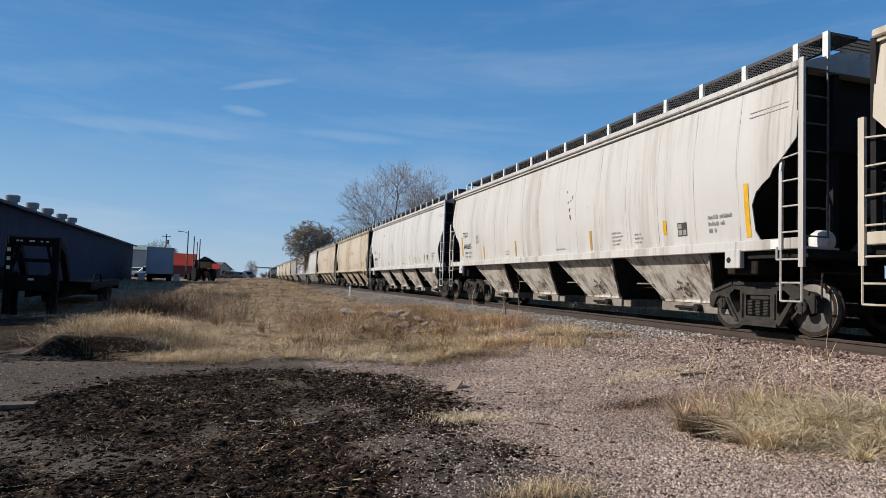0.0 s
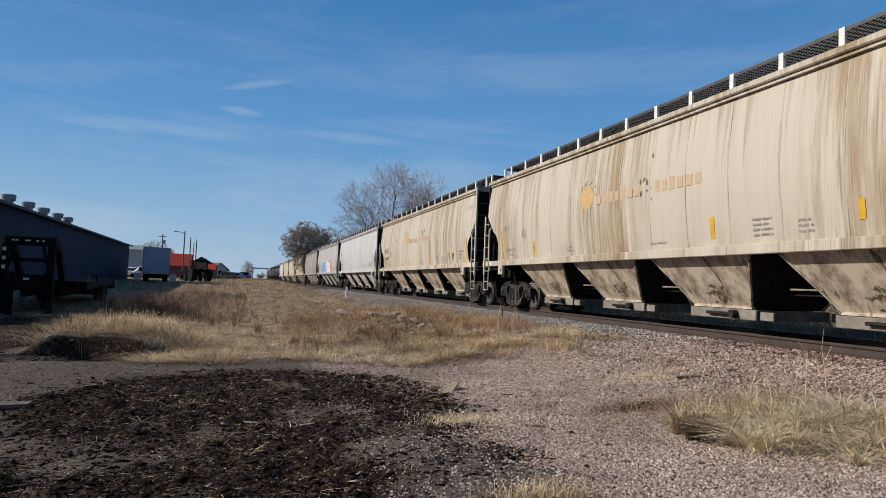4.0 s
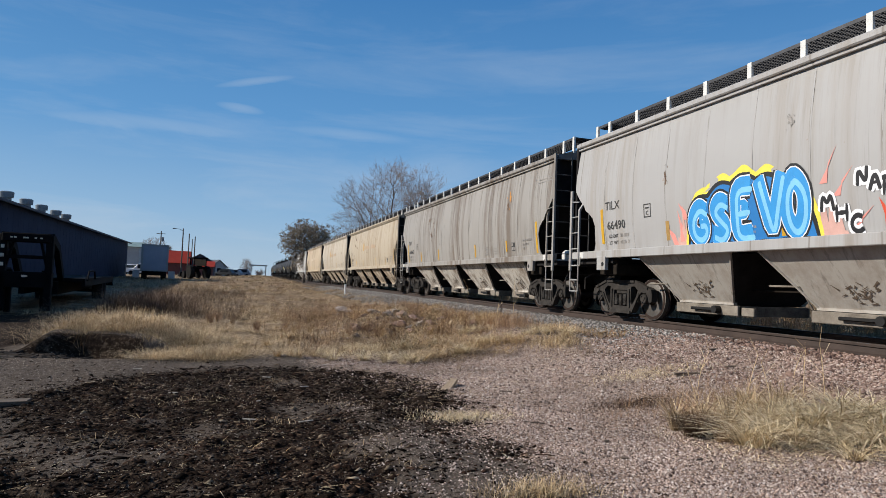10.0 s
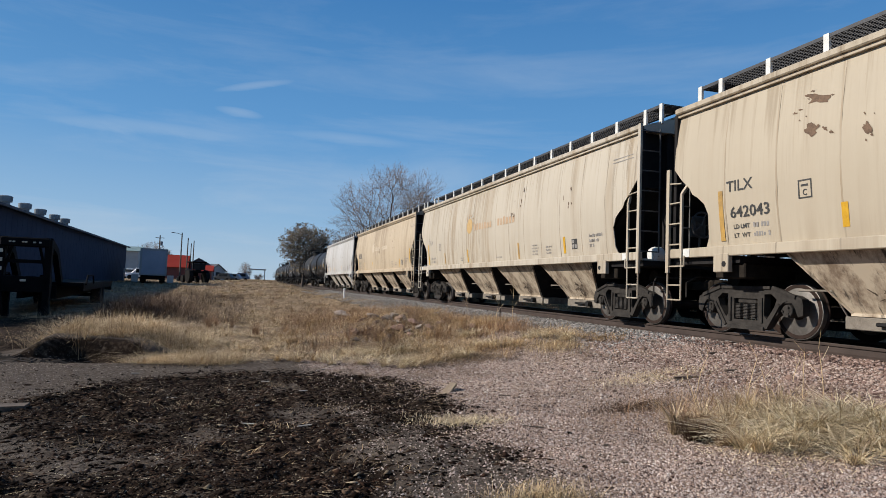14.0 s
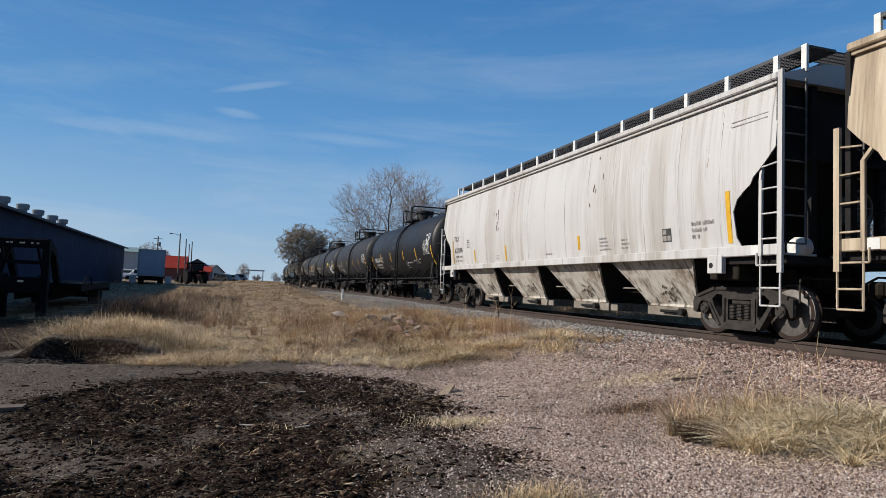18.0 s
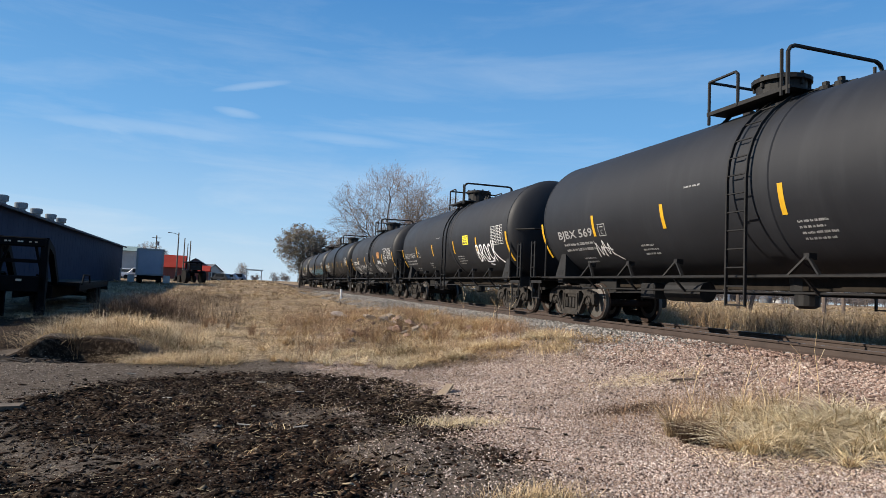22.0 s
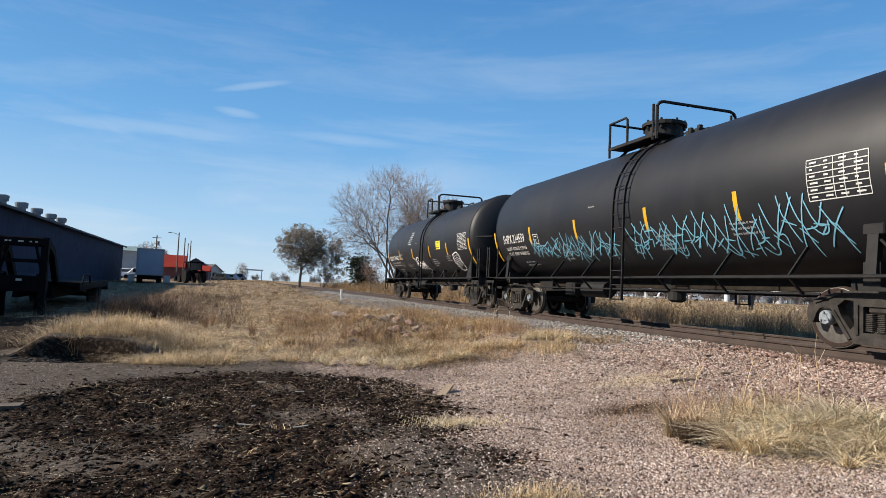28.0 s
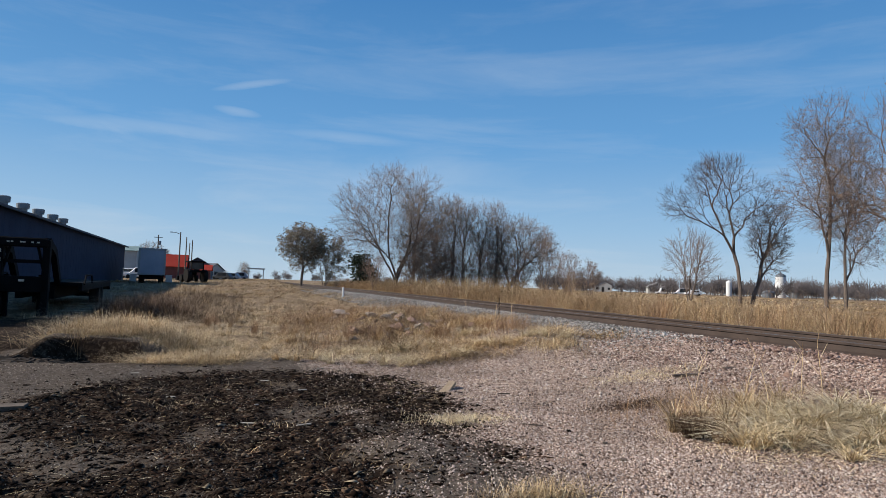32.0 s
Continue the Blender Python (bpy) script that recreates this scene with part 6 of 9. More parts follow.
def gooseneck_trailer():
    z0 = ground_z(-5.0, 20) - 0.02
    ob = thing("gooseneck_trailer", "black gooseneck flatbed trailer with raised neck", "trailer", pose(-5.95, 20.6, z0, 0, 0, 6.0))
    k = black_paint
    for s in (-0.56, 0.56):
        part("neck_post", box_bm(s - 0.09, s + 0.09, -0.15, 0.15, 0.05, 2.20, 0.02), k, ob)
        bm = bmesh.new()
        add_beam(bm, (s, 0.0, 2.15), (s, 1.1, 1.9), 0.16, 0.22)
        add_beam(bm, (s, 1.1, 1.9), (s, 2.3, 0.95), 0.16, 0.24)
        part("neck_beam", bm, k, ob)
        bm = bmesh.new()
        add_beam(bm, (s, -0.05, 2.1), (s * 0.5, -0.05, 2.1), 0.2, 0.2)
        add_beam(bm, (s * 0.95, 0, 1.15), (s * 0.55, 0, 2.1), 0.06, 0.1)
        part("neck_gusset", bm, k, ob)
    part("neck_head", box_bm(-0.60, 0.60, -0.20, 0.22, 1.98, 2.24, 0.03), k, ob)
    part("neck_bar", box_bm(-0.60, 0.60, -0.08, 0.08, 1.52, 1.62), k, ob)
    part("neck_box", box_bm(-0.62, 0.62, -0.15, 0.45, 0.70, 1.15, 0.02), k, ob)
    part("tool_plate", box_bm(-0.07, 0.07, -0.17, -0.15, 1.0, 1.06), lamp_glass, ob)
    for x in (-0.36, -0.27, -0.05, 0.02, 0.22, 0.36):
        part("marker_lens", box_bm(x - 0.03, x + 0.03, -0.215, -0.20, 2.09, 2.13), lamp_glass, ob)
    for x, z in ((-0.56, 1.85), (-0.56, 1.60), (-0.56, 1.35)):
        part("reflector", box_bm(x - 0.04, x + 0.04, -0.17, -0.15, z - 0.05, z + 0.05), lamp_glass, ob)
    part("landing_leg", box_bm(-0.50, -0.36, 0.15, 0.3, 0.0, 1.2), k, ob)
    part("landing_leg", box_bm(0.36, 0.50, 0.15, 0.3, 0.0, 1.2), k, ob)
    part("deck", box_bm(-1.24, 1.24, 2.2, 13.2, 0.86, 0.98, 0.01), k, ob)
    for s in (-1.2, 1.2):
        part("side_rail", box_bm(s - 0.05, s + 0.05, 2.2, 13.2, 0.72, 0.94), k, ob)
        part("rub_rail", rods_bm([(s * 1.06, 2.6, 0.92), (s * 1.06, 3.0, 1.22), (s * 1.06, 4.6, 1.22), (s * 1.06, 4.9, 0.95)], 0.03), k, ob)
    for s in (-0.45, 0.45):
        part("main_beam", box_bm(s - 0.07, s + 0.07, 2.0, 13.0, 0.45, 0.86), k, ob)
    for y in (9.0, 10.1):
        for s in (-1.0, 1.0):
            wheel_round("wheel", ob, s, y, 0.40, 0.36, rubber, k)
        part("axle", rods_bm([(-1.0, y, 0.4), (1.0, y, 0.4)], 0.06, 8), k, ob)
    bm = bmesh.new()
    add_beam(bm, (0, 13.2, 0.92), (0, 14.6, 0.55), 2.3, 0.08, (1, 0, 0))
    part("beavertail", bm, k, ob)
    # dark heap of implements beside the neck
    z1 = ground_z(-7.3, 20.2)
    ob = thing("farm_implement", "black folded farm implement parked by the trailer", "implement", pose(-7.3, 20.2, z1, 0, 0, 8))
    part("toolbar", box_bm(-1.3, 0.75, -0.4, 0.4, 0.75, 1.10, 0.04), k, ob)
    part("hopper_box", box_bm(-1.2, 0.6, 0.0, 1.2, 1.05, 1.42, 0.05), k, ob)
    for x in (-1.1, -0.6, -0.1, 0.4):
        bm = bmesh.new()
        lathe(bm, [(x - 0.06, 0.05), (x - 0.05, 0.42), (x + 0.05, 0.42), (x + 0.06, 0.05)], "X", 16, (0, -0.35, 0.42))
        part("disc", bm, k, ob)
        part("shank", box_bm(x - 0.04, x + 0.04, -0.4, 0.1, 0.35, 0.9), k, ob)
    for x in (-0.9, 0.2):
        wheel_round("wheel", ob, x, 0.7, 0.42, 0.3, rubber, k)
    # planks under the deck
    for j, (x, y, l, a) in enumerate(((-4.5, 22.5, 1.9, 80), (-4.5, 22.9, 1.7, 84), (-4.9, 25.0, 2.1, 78), (-4.8, 26.3, 1.8, 86))):
        bm = box_bm(-0.11, 0.11, -l / 2, l / 2, 0, 0.05, 0.004)
        tagged(part("plank", bm, old_plank, m=pose(x, y, ground_z(x, y) + 0.10 + 0.055 * (j % 2), 0, 0, a)), "weathered timber plank lying in the grass by the trailer", "plank", "loose planks")


def box_trailer():
    z0 = ground_z(-9.5, 74)
    ob = thing("box_trailer", "white box trailer seen from its closed grey rear door", "trailer", pose(-9.45, 74.2, z0, 0, 0, 7.2))
    part("body", box_bm(-1.32, 1.32, 0.02, 9.5, 0.95, 3.75, 0.03), box_white, ob)
    part("rear_frame", box_bm(-1.34, 1.34, -0.05, 0.04, 0.90, 1.02), box_white, ob)
    part("roller_door", box_bm(-1.14, 1.14, -0.02, 0.02, 1.04, 3.55), door_grey, ob)
    part("header", box_bm(-1.34, 1.34, -0.05, 0.04, 3.55, 3.78), box_white, ob)
    for s in (-1.25, 1.25):
        part("corner_post", box_bm(s - 0.10, s + 0.10, -0.05, 0.04, 0.9, 3.75), box_white, ob)
    part("chassis", box_bm(-0.9, 0.9, 0.1, 9.4, 0.55, 0.93), black_paint, ob)
    part("bumper", box_bm(-1.2, 1.2, -0.1, 0.0, 0.45, 0.62), black_paint, ob)
    for s in (-1.75, 1.75):
        part("mud_flap", box_bm(s - 0.33, s + 0.33, 0.3, 0.34, 0.15, 0.95), pale_wall, ob, "pale hanging mud flap")
        part("flap_arm", rods_bm([(s * 0.5, 0.4, 0.9), (s + 0.3 * s / 1.75, 0.4, 0.9)], 0.03), black_paint, ob)
    for y in (1.2, 2.4, 8.2):
        for s in (-0.98, 0.98):
            wheel_round("wheel", ob, s, y, 0.48, 0.5, rubber, black_paint)


def gabled(name, label, x, y, w, d, eave, ridge, wall, roof, turn=0, door=True, windows=0):
    z0 = ground_z(x, y)
    ob = thing(name, label, "building", pose(x, y, z0, 0, 0, turn))
    bm = bmesh.new()
    pts = [(-w / 2, -0.6), (w / 2, -0.6), (w / 2, eave), (0, ridge), (-w / 2, eave)]
    a, b = [bm.verts.new((u, 0, z)) for u, z in pts], [bm.verts.new((u, d, z)) for u, z in pts]
    bm.faces.new(a)
    bm.faces.new(b)
    for k in range(5):
        bm.faces.new((a[k], a[(k + 1) % 5], b[(k + 1) % 5], b[k]))
    bmesh.ops.recalc_face_normals(bm, faces=bm.faces[:])
    part("wall", bm, wall, ob)
    for s in (-1, 1):
        bm = bmesh.new()
        add_beam(bm, (s * (w / 2 + 0.35), d / 2, eave - 0.08), (0, d / 2, ridge + 0.08), d + 0.7, 0.12, (0, 1, 0))
        part("roof", bm, roof, ob)
    if door:
        part("door", box_bm(-0.6, 0.6, -0.06, -0.01, 0, 2.1), glass_dark, ob)
    for k in range(windows):
        u = -w / 2 + w * (k + 0.5) / windows
        if abs(u) > 0.9:
            part("window", box_bm(u - 0.5, u + 0.5, -0.06, -0.01, 1.0, 2.0), glass_dark, ob)
    return ob


def side_gabled(name, label, x, y, w, d, eave, ridge, wall, roof, turn=0):
    """A house with its eave towards the line of sight."""
    return gabled(name, label, x, y, d, w, eave, ridge, wall, roof, turn + 90, False, 0)


def vehicle(name, label, x, y, turn, col, tall=1.5, long=4.6):
    z0 = ground_z(x, y)
    ob = thing(name, label, "car", pose(x, y, z0, 0, 0, turn), "parked vehicles")
    bm = bmesh.new()
    pts = [(-long / 2, 0.35), (long / 2, 0.35), (long / 2, 0.8), (long * 0.28, 0.95), (long * 0.12, tall), (-long * 0.34, tall), (-long * 0.46, 0.95), (-long / 2, 0.85)]
    a, b = [bm.verts.new((-0.88, u, z)) for u, z in pts], [bm.verts.new((0.88, u, z)) for u, z in pts]
    bm.faces.new(a)
    bm.faces.new(b)
    n = len(pts)
    for k in range(n):
        bm.faces.new((a[k], a[(k + 1) % n], b[(k + 1) % n], b[k]))
    bmesh.ops.recalc_face_normals(bm, faces=bm.faces[:])
    bmesh.ops.bevel(bm, geom=bm.edges[:], offset=0.06, segments=1, affect="EDGES")
    part("body", bm, col, ob)
    for s in (-1, 1):
        part("side_window", box_bm(s * 0.87, s * 0.895, -long * 0.3, long * 0.14, 1.0, tall - 0.1), glass_dark, ob)
        for u in (-long * 0.3, long * 0.32):
            wheel_round("wheel", ob, s * 0.8, u, 0.33, 0.22, rubber, vent_metal)
    return ob


def tractor():
    z0 = ground_z(-6, 87)
    ob = thing("tractor", "dark loader tractor with an open cab, parked in the yard", "tractor", pose(-6.0, 87, z0, 0, 0, 25))
    k = black_paint
    part("hood", box_bm(-0.55, 0.55, 0.6, 2.4, 0.9, 1.7, 0.08), k, ob)
    part("fender", box_bm(-1.1, 1.1, -1.2, 0.1, 1.3, 1.55, 0.06), k, ob)
    for x, y in ((-0.75, -0.9), (0.75, -0.9), (-0.75, 0.5), (0.75, 0.5)):
        part("cab_post", box_bm(x - 0.05, x + 0.05, y - 0.05, y + 0.05, 1.4, 2.6), k, ob)
    part("cab_roof", box_bm(-0.95, 0.95, -1.1, 0.7, 2.58, 2.75, 0.05), k, ob)
    part("rear_window", box_bm(-0.70, 0.70, -0.93, -0.90, 1.7, 2.5), glass_dark, ob)
    part("seat", box_bm(-0.3, 0.3, -0.6, -0.2, 1.3, 1.9, 0.05), k, ob)
    for s in (-1, 1):
        wheel_round("rear_wheel", ob, s * 1.05, -0.5, 0.85, 0.5, rubber, k)
        wheel_round("front_wheel", ob, s * 0.9, 1.9, 0.5, 0.35, rubber, k)
        bm = bmesh.new()
        add_beam(bm, (s * 0.6, 0.8, 1.6), (s * 0.6, 3.0, 0.6), 0.12, 0.15)
        part("loader_arm", bm, k, ob)
    part("bucket", box_bm(-1.1, 1.1, 2.9, 3.5, 0.2, 0.8, 0.05), k, ob)


def pole(name, label, x, y, h, r, arms):
    ob = thing(name, label, "pole", pose(x, y, ground_z(x, y) - 0.3))
    bm = bmesh.new()
    add_rod(bm, (0, 0, 0), (0, 0, h), r, 8, r * 0.65)
    part("post", bm, pole_wood, ob)
    for kind, z in arms:
        if kind == "lamp":
            part("lamp_arm", rods_bm([(0, 0, z), (-0.7, 0, z + 0.25), (-1.3, 0, z + 0.3)], 0.04), pole_wood, ob)
            part("lamp_head", box_bm(-1.75, -1.2, -0.12, 0.12, z + 0.24, z + 0.38, 0.03), vent_metal, ob)
        elif kind == "cross":
            part("cross_arm", box_bm(-0.9, 0.9, -0.05, 0.05, z, z + 0.12), pole_wood, ob)
        else:
            part("transformer", rods_bm([(0.35, 0, z), (0.35, 0, z + 0.9)], 0.28, 10), vent_metal, ob)
    return ob


long_shed()
gooseneck_trailer()
box_trailer()
tractor()
side_gabled("red_shed", "red-roofed shed with dark red walls", -11.5, 142, 4.6, 6.0, 2.5, 4.9, red_wall, red_metal)
side_gabled("red_shed", "low red-roofed lean shed beside the larger one", -6.6, 141, 3.4, 4.5, 2.0, 3.0, red_wall, red_metal)
gabled("dark_barn", "barn with a dark grey roof behind the red shed", -9.9, 150, 5.4, 12, 3.0, 4.7, dark_roof, dark_roof, 0, True, 0)
gabled("house", "far house with a dark gabled roof", -7.0, 180, 4.6, 6, 2.4, 4.2, pale_wall, dark_roof, 35, True, 3)
side_gabled("green_shed", "pale green-roofed open shed", -17.2, 119, 9, 6, 4.6, 5.3, pale_wall, plain("green_roof", (0.16, 0.22, 0.20), (0.25, 0.32, 0.29), 0.8, 0.5))
car_blue = plain("car_blue_grey", (0.10, 0.14, 0.20), (0.16, 0.21, 0.28), 1.0, 0.35)
car_white = plain("car_white", (0.60, 0.61, 0.63), (0.72, 0.73, 0.75), 1.0, 0.35)
car_dark = plain("car_dark", (0.02, 0.022, 0.026), (0.05, 0.055, 0.06), 1.0, 0.35)
vehicle("parked_car", "blue-grey parked car in the far yard", -3.1, 170, 70, car_blue, 1.7, 4.8)
vehicle("parked_car", "dark parked pickup in the far yard", -5.0, 165, 60, car_dark, 1.8, 5.2)
vehicle("parked_car", "blue-grey parked van in the far yard", -1.2, 176, 85, car_blue, 1.9, 5.0)
vehicle("parked_car", "white parked car between shed and trailer", -16.9, 109, 75, car_white)
vehicle("parked_car", "white parked pickup beyond the shed", -14.6, 104, 80, car_white, 1.7, 5.0)
pole("street_lamp", "tall wooden lamp pole with a single arm", -10.9, 119.5, 8.6, 0.14, [("lamp", 8.2)])
pole("utility_pole", "plain wooden pole in the yard", -11.1, 134.5, 8.6, 0.14, [])
pole("utility_pole", "plain wooden pole in the yard", -12.8, 164.5, 9.0, 0.14, [])
pole("utility_pole", "plain wooden pole in the yard", -11.1, 149.5, 8.9, 0.15, [])
pole("utility_pole", "wooden utility pole with cross arm and transformer", -18.0, 149, 9.6, 0.17, [("cross", 9.0), ("box", 7.4)])
gate = thing("gate_frame", "white pipe gate frame standing by the far track", "gate", pose(2.7, 150, ground_z(2.7, 150) - 0.2))
for u in (-1.6, 1.6):
    part("post", box_bm(u - 0.10, u + 0.10, -0.1, 0.1, 0, 2.6), pale_wall, gate)
part("beam", box_bm(-1.9, 1.9, -0.12, 0.12, 2.45, 2.75), pale_wall, gate)

# farm beyond the field
def far_round(name, label, x, y, r, h, cap, m, m2):
    ob = thing(name, label, "silo", pose(x, y, ground_z(x, y) - 0.5))
    bm = bmesh.new()
    lathe(bm, [(0, r), (h, r), (h + 0.01, 0.05)], "Z", 24)
    part("drum", smooth(mesh_of(bm, "drum", m)), None, ob)
    bm = bmesh.new()
    lathe(bm, [(h, r * 1.02), (h + cap * 0.5, r * 0.85), (h + cap, r * 0.15), (h + cap + 0.05, 0.02)], "Z", 24)
    part("cap", smooth(mesh_of(bm, "cap", m2)), None, ob)


silo_white = plain("silo_white", (0.50, 0.50, 0.50), (0.64, 0.64, 0.63), 0.3, 0.6)
bin_grey = plain("grain_bin_steel", (0.10, 0.115, 0.135), (0.16, 0.175, 0.195), 0.3, 0.6, 0.2)
far_round("silo", "tall white concrete silo with a grey dome", 228.8, 223.7, 2.2, 9.8, 1.8, silo_white, bin_grey)
far_round("silo", "slender white silo half behind the trees", 190.0, 212.0, 1.1, 6.0, 1.0, silo_white, silo_white)
far_round("grain_bin", "low grey steel grain bin", 211.3, 213.0, 2.5, 2.6, 1.0, bin_grey, bin_grey)
far_round("grain_bin", "low grey steel grain bin", 219.0, 206.0, 2.7, 2.6, 1.1, bin_grey, bin_grey)
gabled("farmhouse", "small white farmhouse at the field's edge", 157.7, 255, 8, 9, 3.0, 5.0, pale_wall, dark_roof, -30, True, 3)
gabled("farmhouse", "white farm outbuilding at the field's edge", 189.6, 258, 9, 10, 3.2, 5.4, pale_wall, pale_wall, -30, True, 3)
for u, w_ in ((186.0, 9.0), (191.5, 8.0), (176.0, 6.0)):
    vehicle("parked_truck", "white parked farm truck at the field's edge", u, 236, 70, car_white, 2.6, w_)
vehicle("parked_truck", "white parked farm truck at the field's edge", 126.4, 155.4, 70, car_white, 1.6, 4.8)
post = tagged(part("marker_post", box_bm(-0.055, 0.055, -0.055, 0.055, -0.3, 0.62, 0.015), plain("post_white", (0.70, 0.70, 0.70), (0.80, 0.80, 0.80), 4.0, 0.6), m=pose(6.05, 40.0, ground_z(6.05, 40.0))), "short white marker post in dry grass", "post")

# ---- trees ----
bark = plain("grey_brown_bark", (0.13, 0.100, 0.084), (0.27, 0.215, 0.185), 2.5, 0.9)
bark_warm = plain("warm_twig_bark", (0.125, 0.085, 0.065), (0.27, 0.195, 0.155), 2.5, 0.9)
bark_dark = plain("dark_bark", (0.060, 0.046, 0.039), (0.150, 0.118, 0.100), 2.5, 0.9)
leaf_tan = island_mat("dead_leaves", [(0.0, (0.15, 0.10, 0.075)), (0.6, (0.28, 0.20, 0.155)), (1.0, (0.40, 0.31, 0.25))])
leaf_olive = island_mat("dull_olive_leaves", [(0.0, (0.12, 0.096, 0.066)), (0.6, (0.25, 0.205, 0.145)), (1.0, (0.40, 0.335, 0.25))])
needle = island_mat("juniper_needles", [(0.0, (0.012, 0.020, 0.012)), (1.0, (0.045, 0.065, 0.04))])


class Wood:
    """Gathers tapered limbs into plain arrays."""

    def __init__(self):
        self.v, self.f, self.tips = [], [], []

    def limb(self, pts, radii, sides):
        base = len(self.v)
        for i, p in enumerate(pts):
            d = (pts[min(i + 1, len(pts) - 1)] - pts[max(i - 1, 0)]).normalized()
            u = d.orthogonal().normalized()
            w = d.cross(u)
            for k in range(sides):
                a = 2 * math.pi * k / sides
                self.v.append(tuple(p + (u * math.cos(a) + w * math.sin(a)) * radii[i]))
        for i in range(len(pts) - 1):
            for k in range(sides):
                a, b = base + i * sides + k, base + i * sides + (k + 1) % sides
                self.f.append((a, b, b + sides, a + sides))

    def mesh(self, name, material):
        me = bpy.data.meshes.new(name)
        me.from_pydata(self.v, [], self.f)
        me.materials.append(material)
        return me


def reach(trunk, crown, rng, p, d, tips, plan, depth):
    """Grows from p, heading along d, towards a cloud of twig ends: a limb goes part of the way, then the cloud parts in two."""
    n = len(tips)
    r0 = plan["twig"] * n ** plan["pipe"]
    if n == 1:
        end = Vector(tips[0])
        way = end - p
        mid = p + (d * 0.55 + way.normalized() * 0.45) * way.length * 0.5
        crown.limb([p, mid, end], [r0 * 1.2, r0, r0 * 0.75], 3)
        crown.tips.append(end)
        for _ in range(plan["sprays"]):
            t = (way.normalized() + Vector((rng.uniform(-1, 1), rng.uniform(-1, 1), rng.uniform(-0.5, 1.0))) * 0.75).normalized()
            q = p.lerp(end, rng.uniform(0.35, 1.0))
            crown.limb([q, q + t * plan["spray"] * rng.uniform(0.5, 1.2)], [r0 * 0.8, r0 * 0.5], 3)
        return
    c = Vector(tips.mean(axis=0))
    f = plan["trunk"] if depth == 0 else rng.uniform(0.26, 0.40)
    way = c - p
    q = p + way * f + Vector((rng.uniform(-1, 1), rng.uniform(-1, 1), rng.uniform(-0.6, 0.6))) * way.length * f * plan["kink"]
    run = (q - p).length
    mid = p + d * run * 0.45 + (q - p) * 0.12 + Vector((rng.uniform(-1, 1), rng.uniform(-1, 1), 0)) * run * plan["kink"] * 0.5
    (trunk if n > plan["thick"] else crown).limb([p, p.lerp(mid, 0.55), mid.lerp(q, 0.45), q], [r0 * 1.06, r0 * 1.02, r0 * 0.98, r0 * 0.94], 7 if n > plan["thick"] else (4 if n > 12 else 3))
    nd = (q - mid).normalized()
    far = tips[np.argmax(((tips - tips[rng.randrange(n)]) ** 2).sum(axis=1))]
    other = tips[np.argmax(((tips - far) ** 2).sum(axis=1))]
    side = ((tips - far) ** 2).sum(axis=1) < ((tips - other) ** 2).sum(axis=1) * rng.uniform(0.6, 1.6)
    for part_ in (tips[side], tips[~side]):
        if len(part_):
            to = (Vector(part_.mean(axis=0)) - q).normalized()
            reach(trunk, crown, rng, q, (nd * 0.3 + to * 0.7).normalized(), part_, plan, depth + 1)


# crowns as swellings (x, y, height, three half widths, share), all as shares of the tree's height
PLANS = {
    "broad": dict(lobes=[(0, 0, 0.58, 0.48, 0.42, 0.40, 1.0), (-0.26, 0, 0.44, 0.30, 0.25, 0.22, 0.4), (0.28, 0, 0.48, 0.28, 0.25, 0.24, 0.35)], n=3000, trunk=0.16, pipe=0.42, kink=0.05, spray=0.060),
    "tall": dict(lobes=[(0, 0, 0.78, 0.17, 0.17, 0.22, 1.0), (0.10, 0, 0.55, 0.19, 0.18, 0.20, 0.8), (-0.13, 0, 0.50, 0.17, 0.16, 0.17, 0.5)], n=1300, trunk=0.36, pipe=0.43, kink=0.08, spray=0.050),
    "upright": dict(lobes=[(0, 0, 0.66, 0.19, 0.18, 0.34, 1.0), (0.08, 0, 0.45, 0.16, 0.16, 0.25, 0.4)], n=760, trunk=0.28, pipe=0.45, kink=0.06, spray=0.065),
    "round": dict(lobes=[(0, 0, 0.64, 0.38, 0.36, 0.35, 1.0), (-0.20, 0, 0.62, 0.22, 0.2, 0.2, 0.3), (0.18, 0, 0.56, 0.22, 0.2, 0.24, 0.3), (0, 0, 0.40, 0.26, 0.26, 0.2, 0.3)], n=1400, trunk=0.40, pipe=0.45, kink=0.10, spray=0.06),
    "shrub": dict(lobes=[(0, 0, 0.56, 0.36, 0.36, 0.42, 1.0), (0.2, 0, 0.4, 0.28, 0.28, 0.28, 0.5)], n=400, trunk=0.16, pipe=0.45, kink=0.10, spray=0.10),
    "crooked": dict(lobes=[(-0.10, 0, 0.80, 0.22, 0.20, 0.18, 1.0), (0.22, 0, 0.66, 0.17, 0.18, 0.20, 0.6), (-0.40, 0, 0.62, 0.17, 0.16, 0.14, 0.5), (0.02, 0, 0.56, 0.2, 0.2, 0.14, 0.4)], n=900, trunk=0.42, pipe=0.45, kink=0.17, spray=0.055),
}


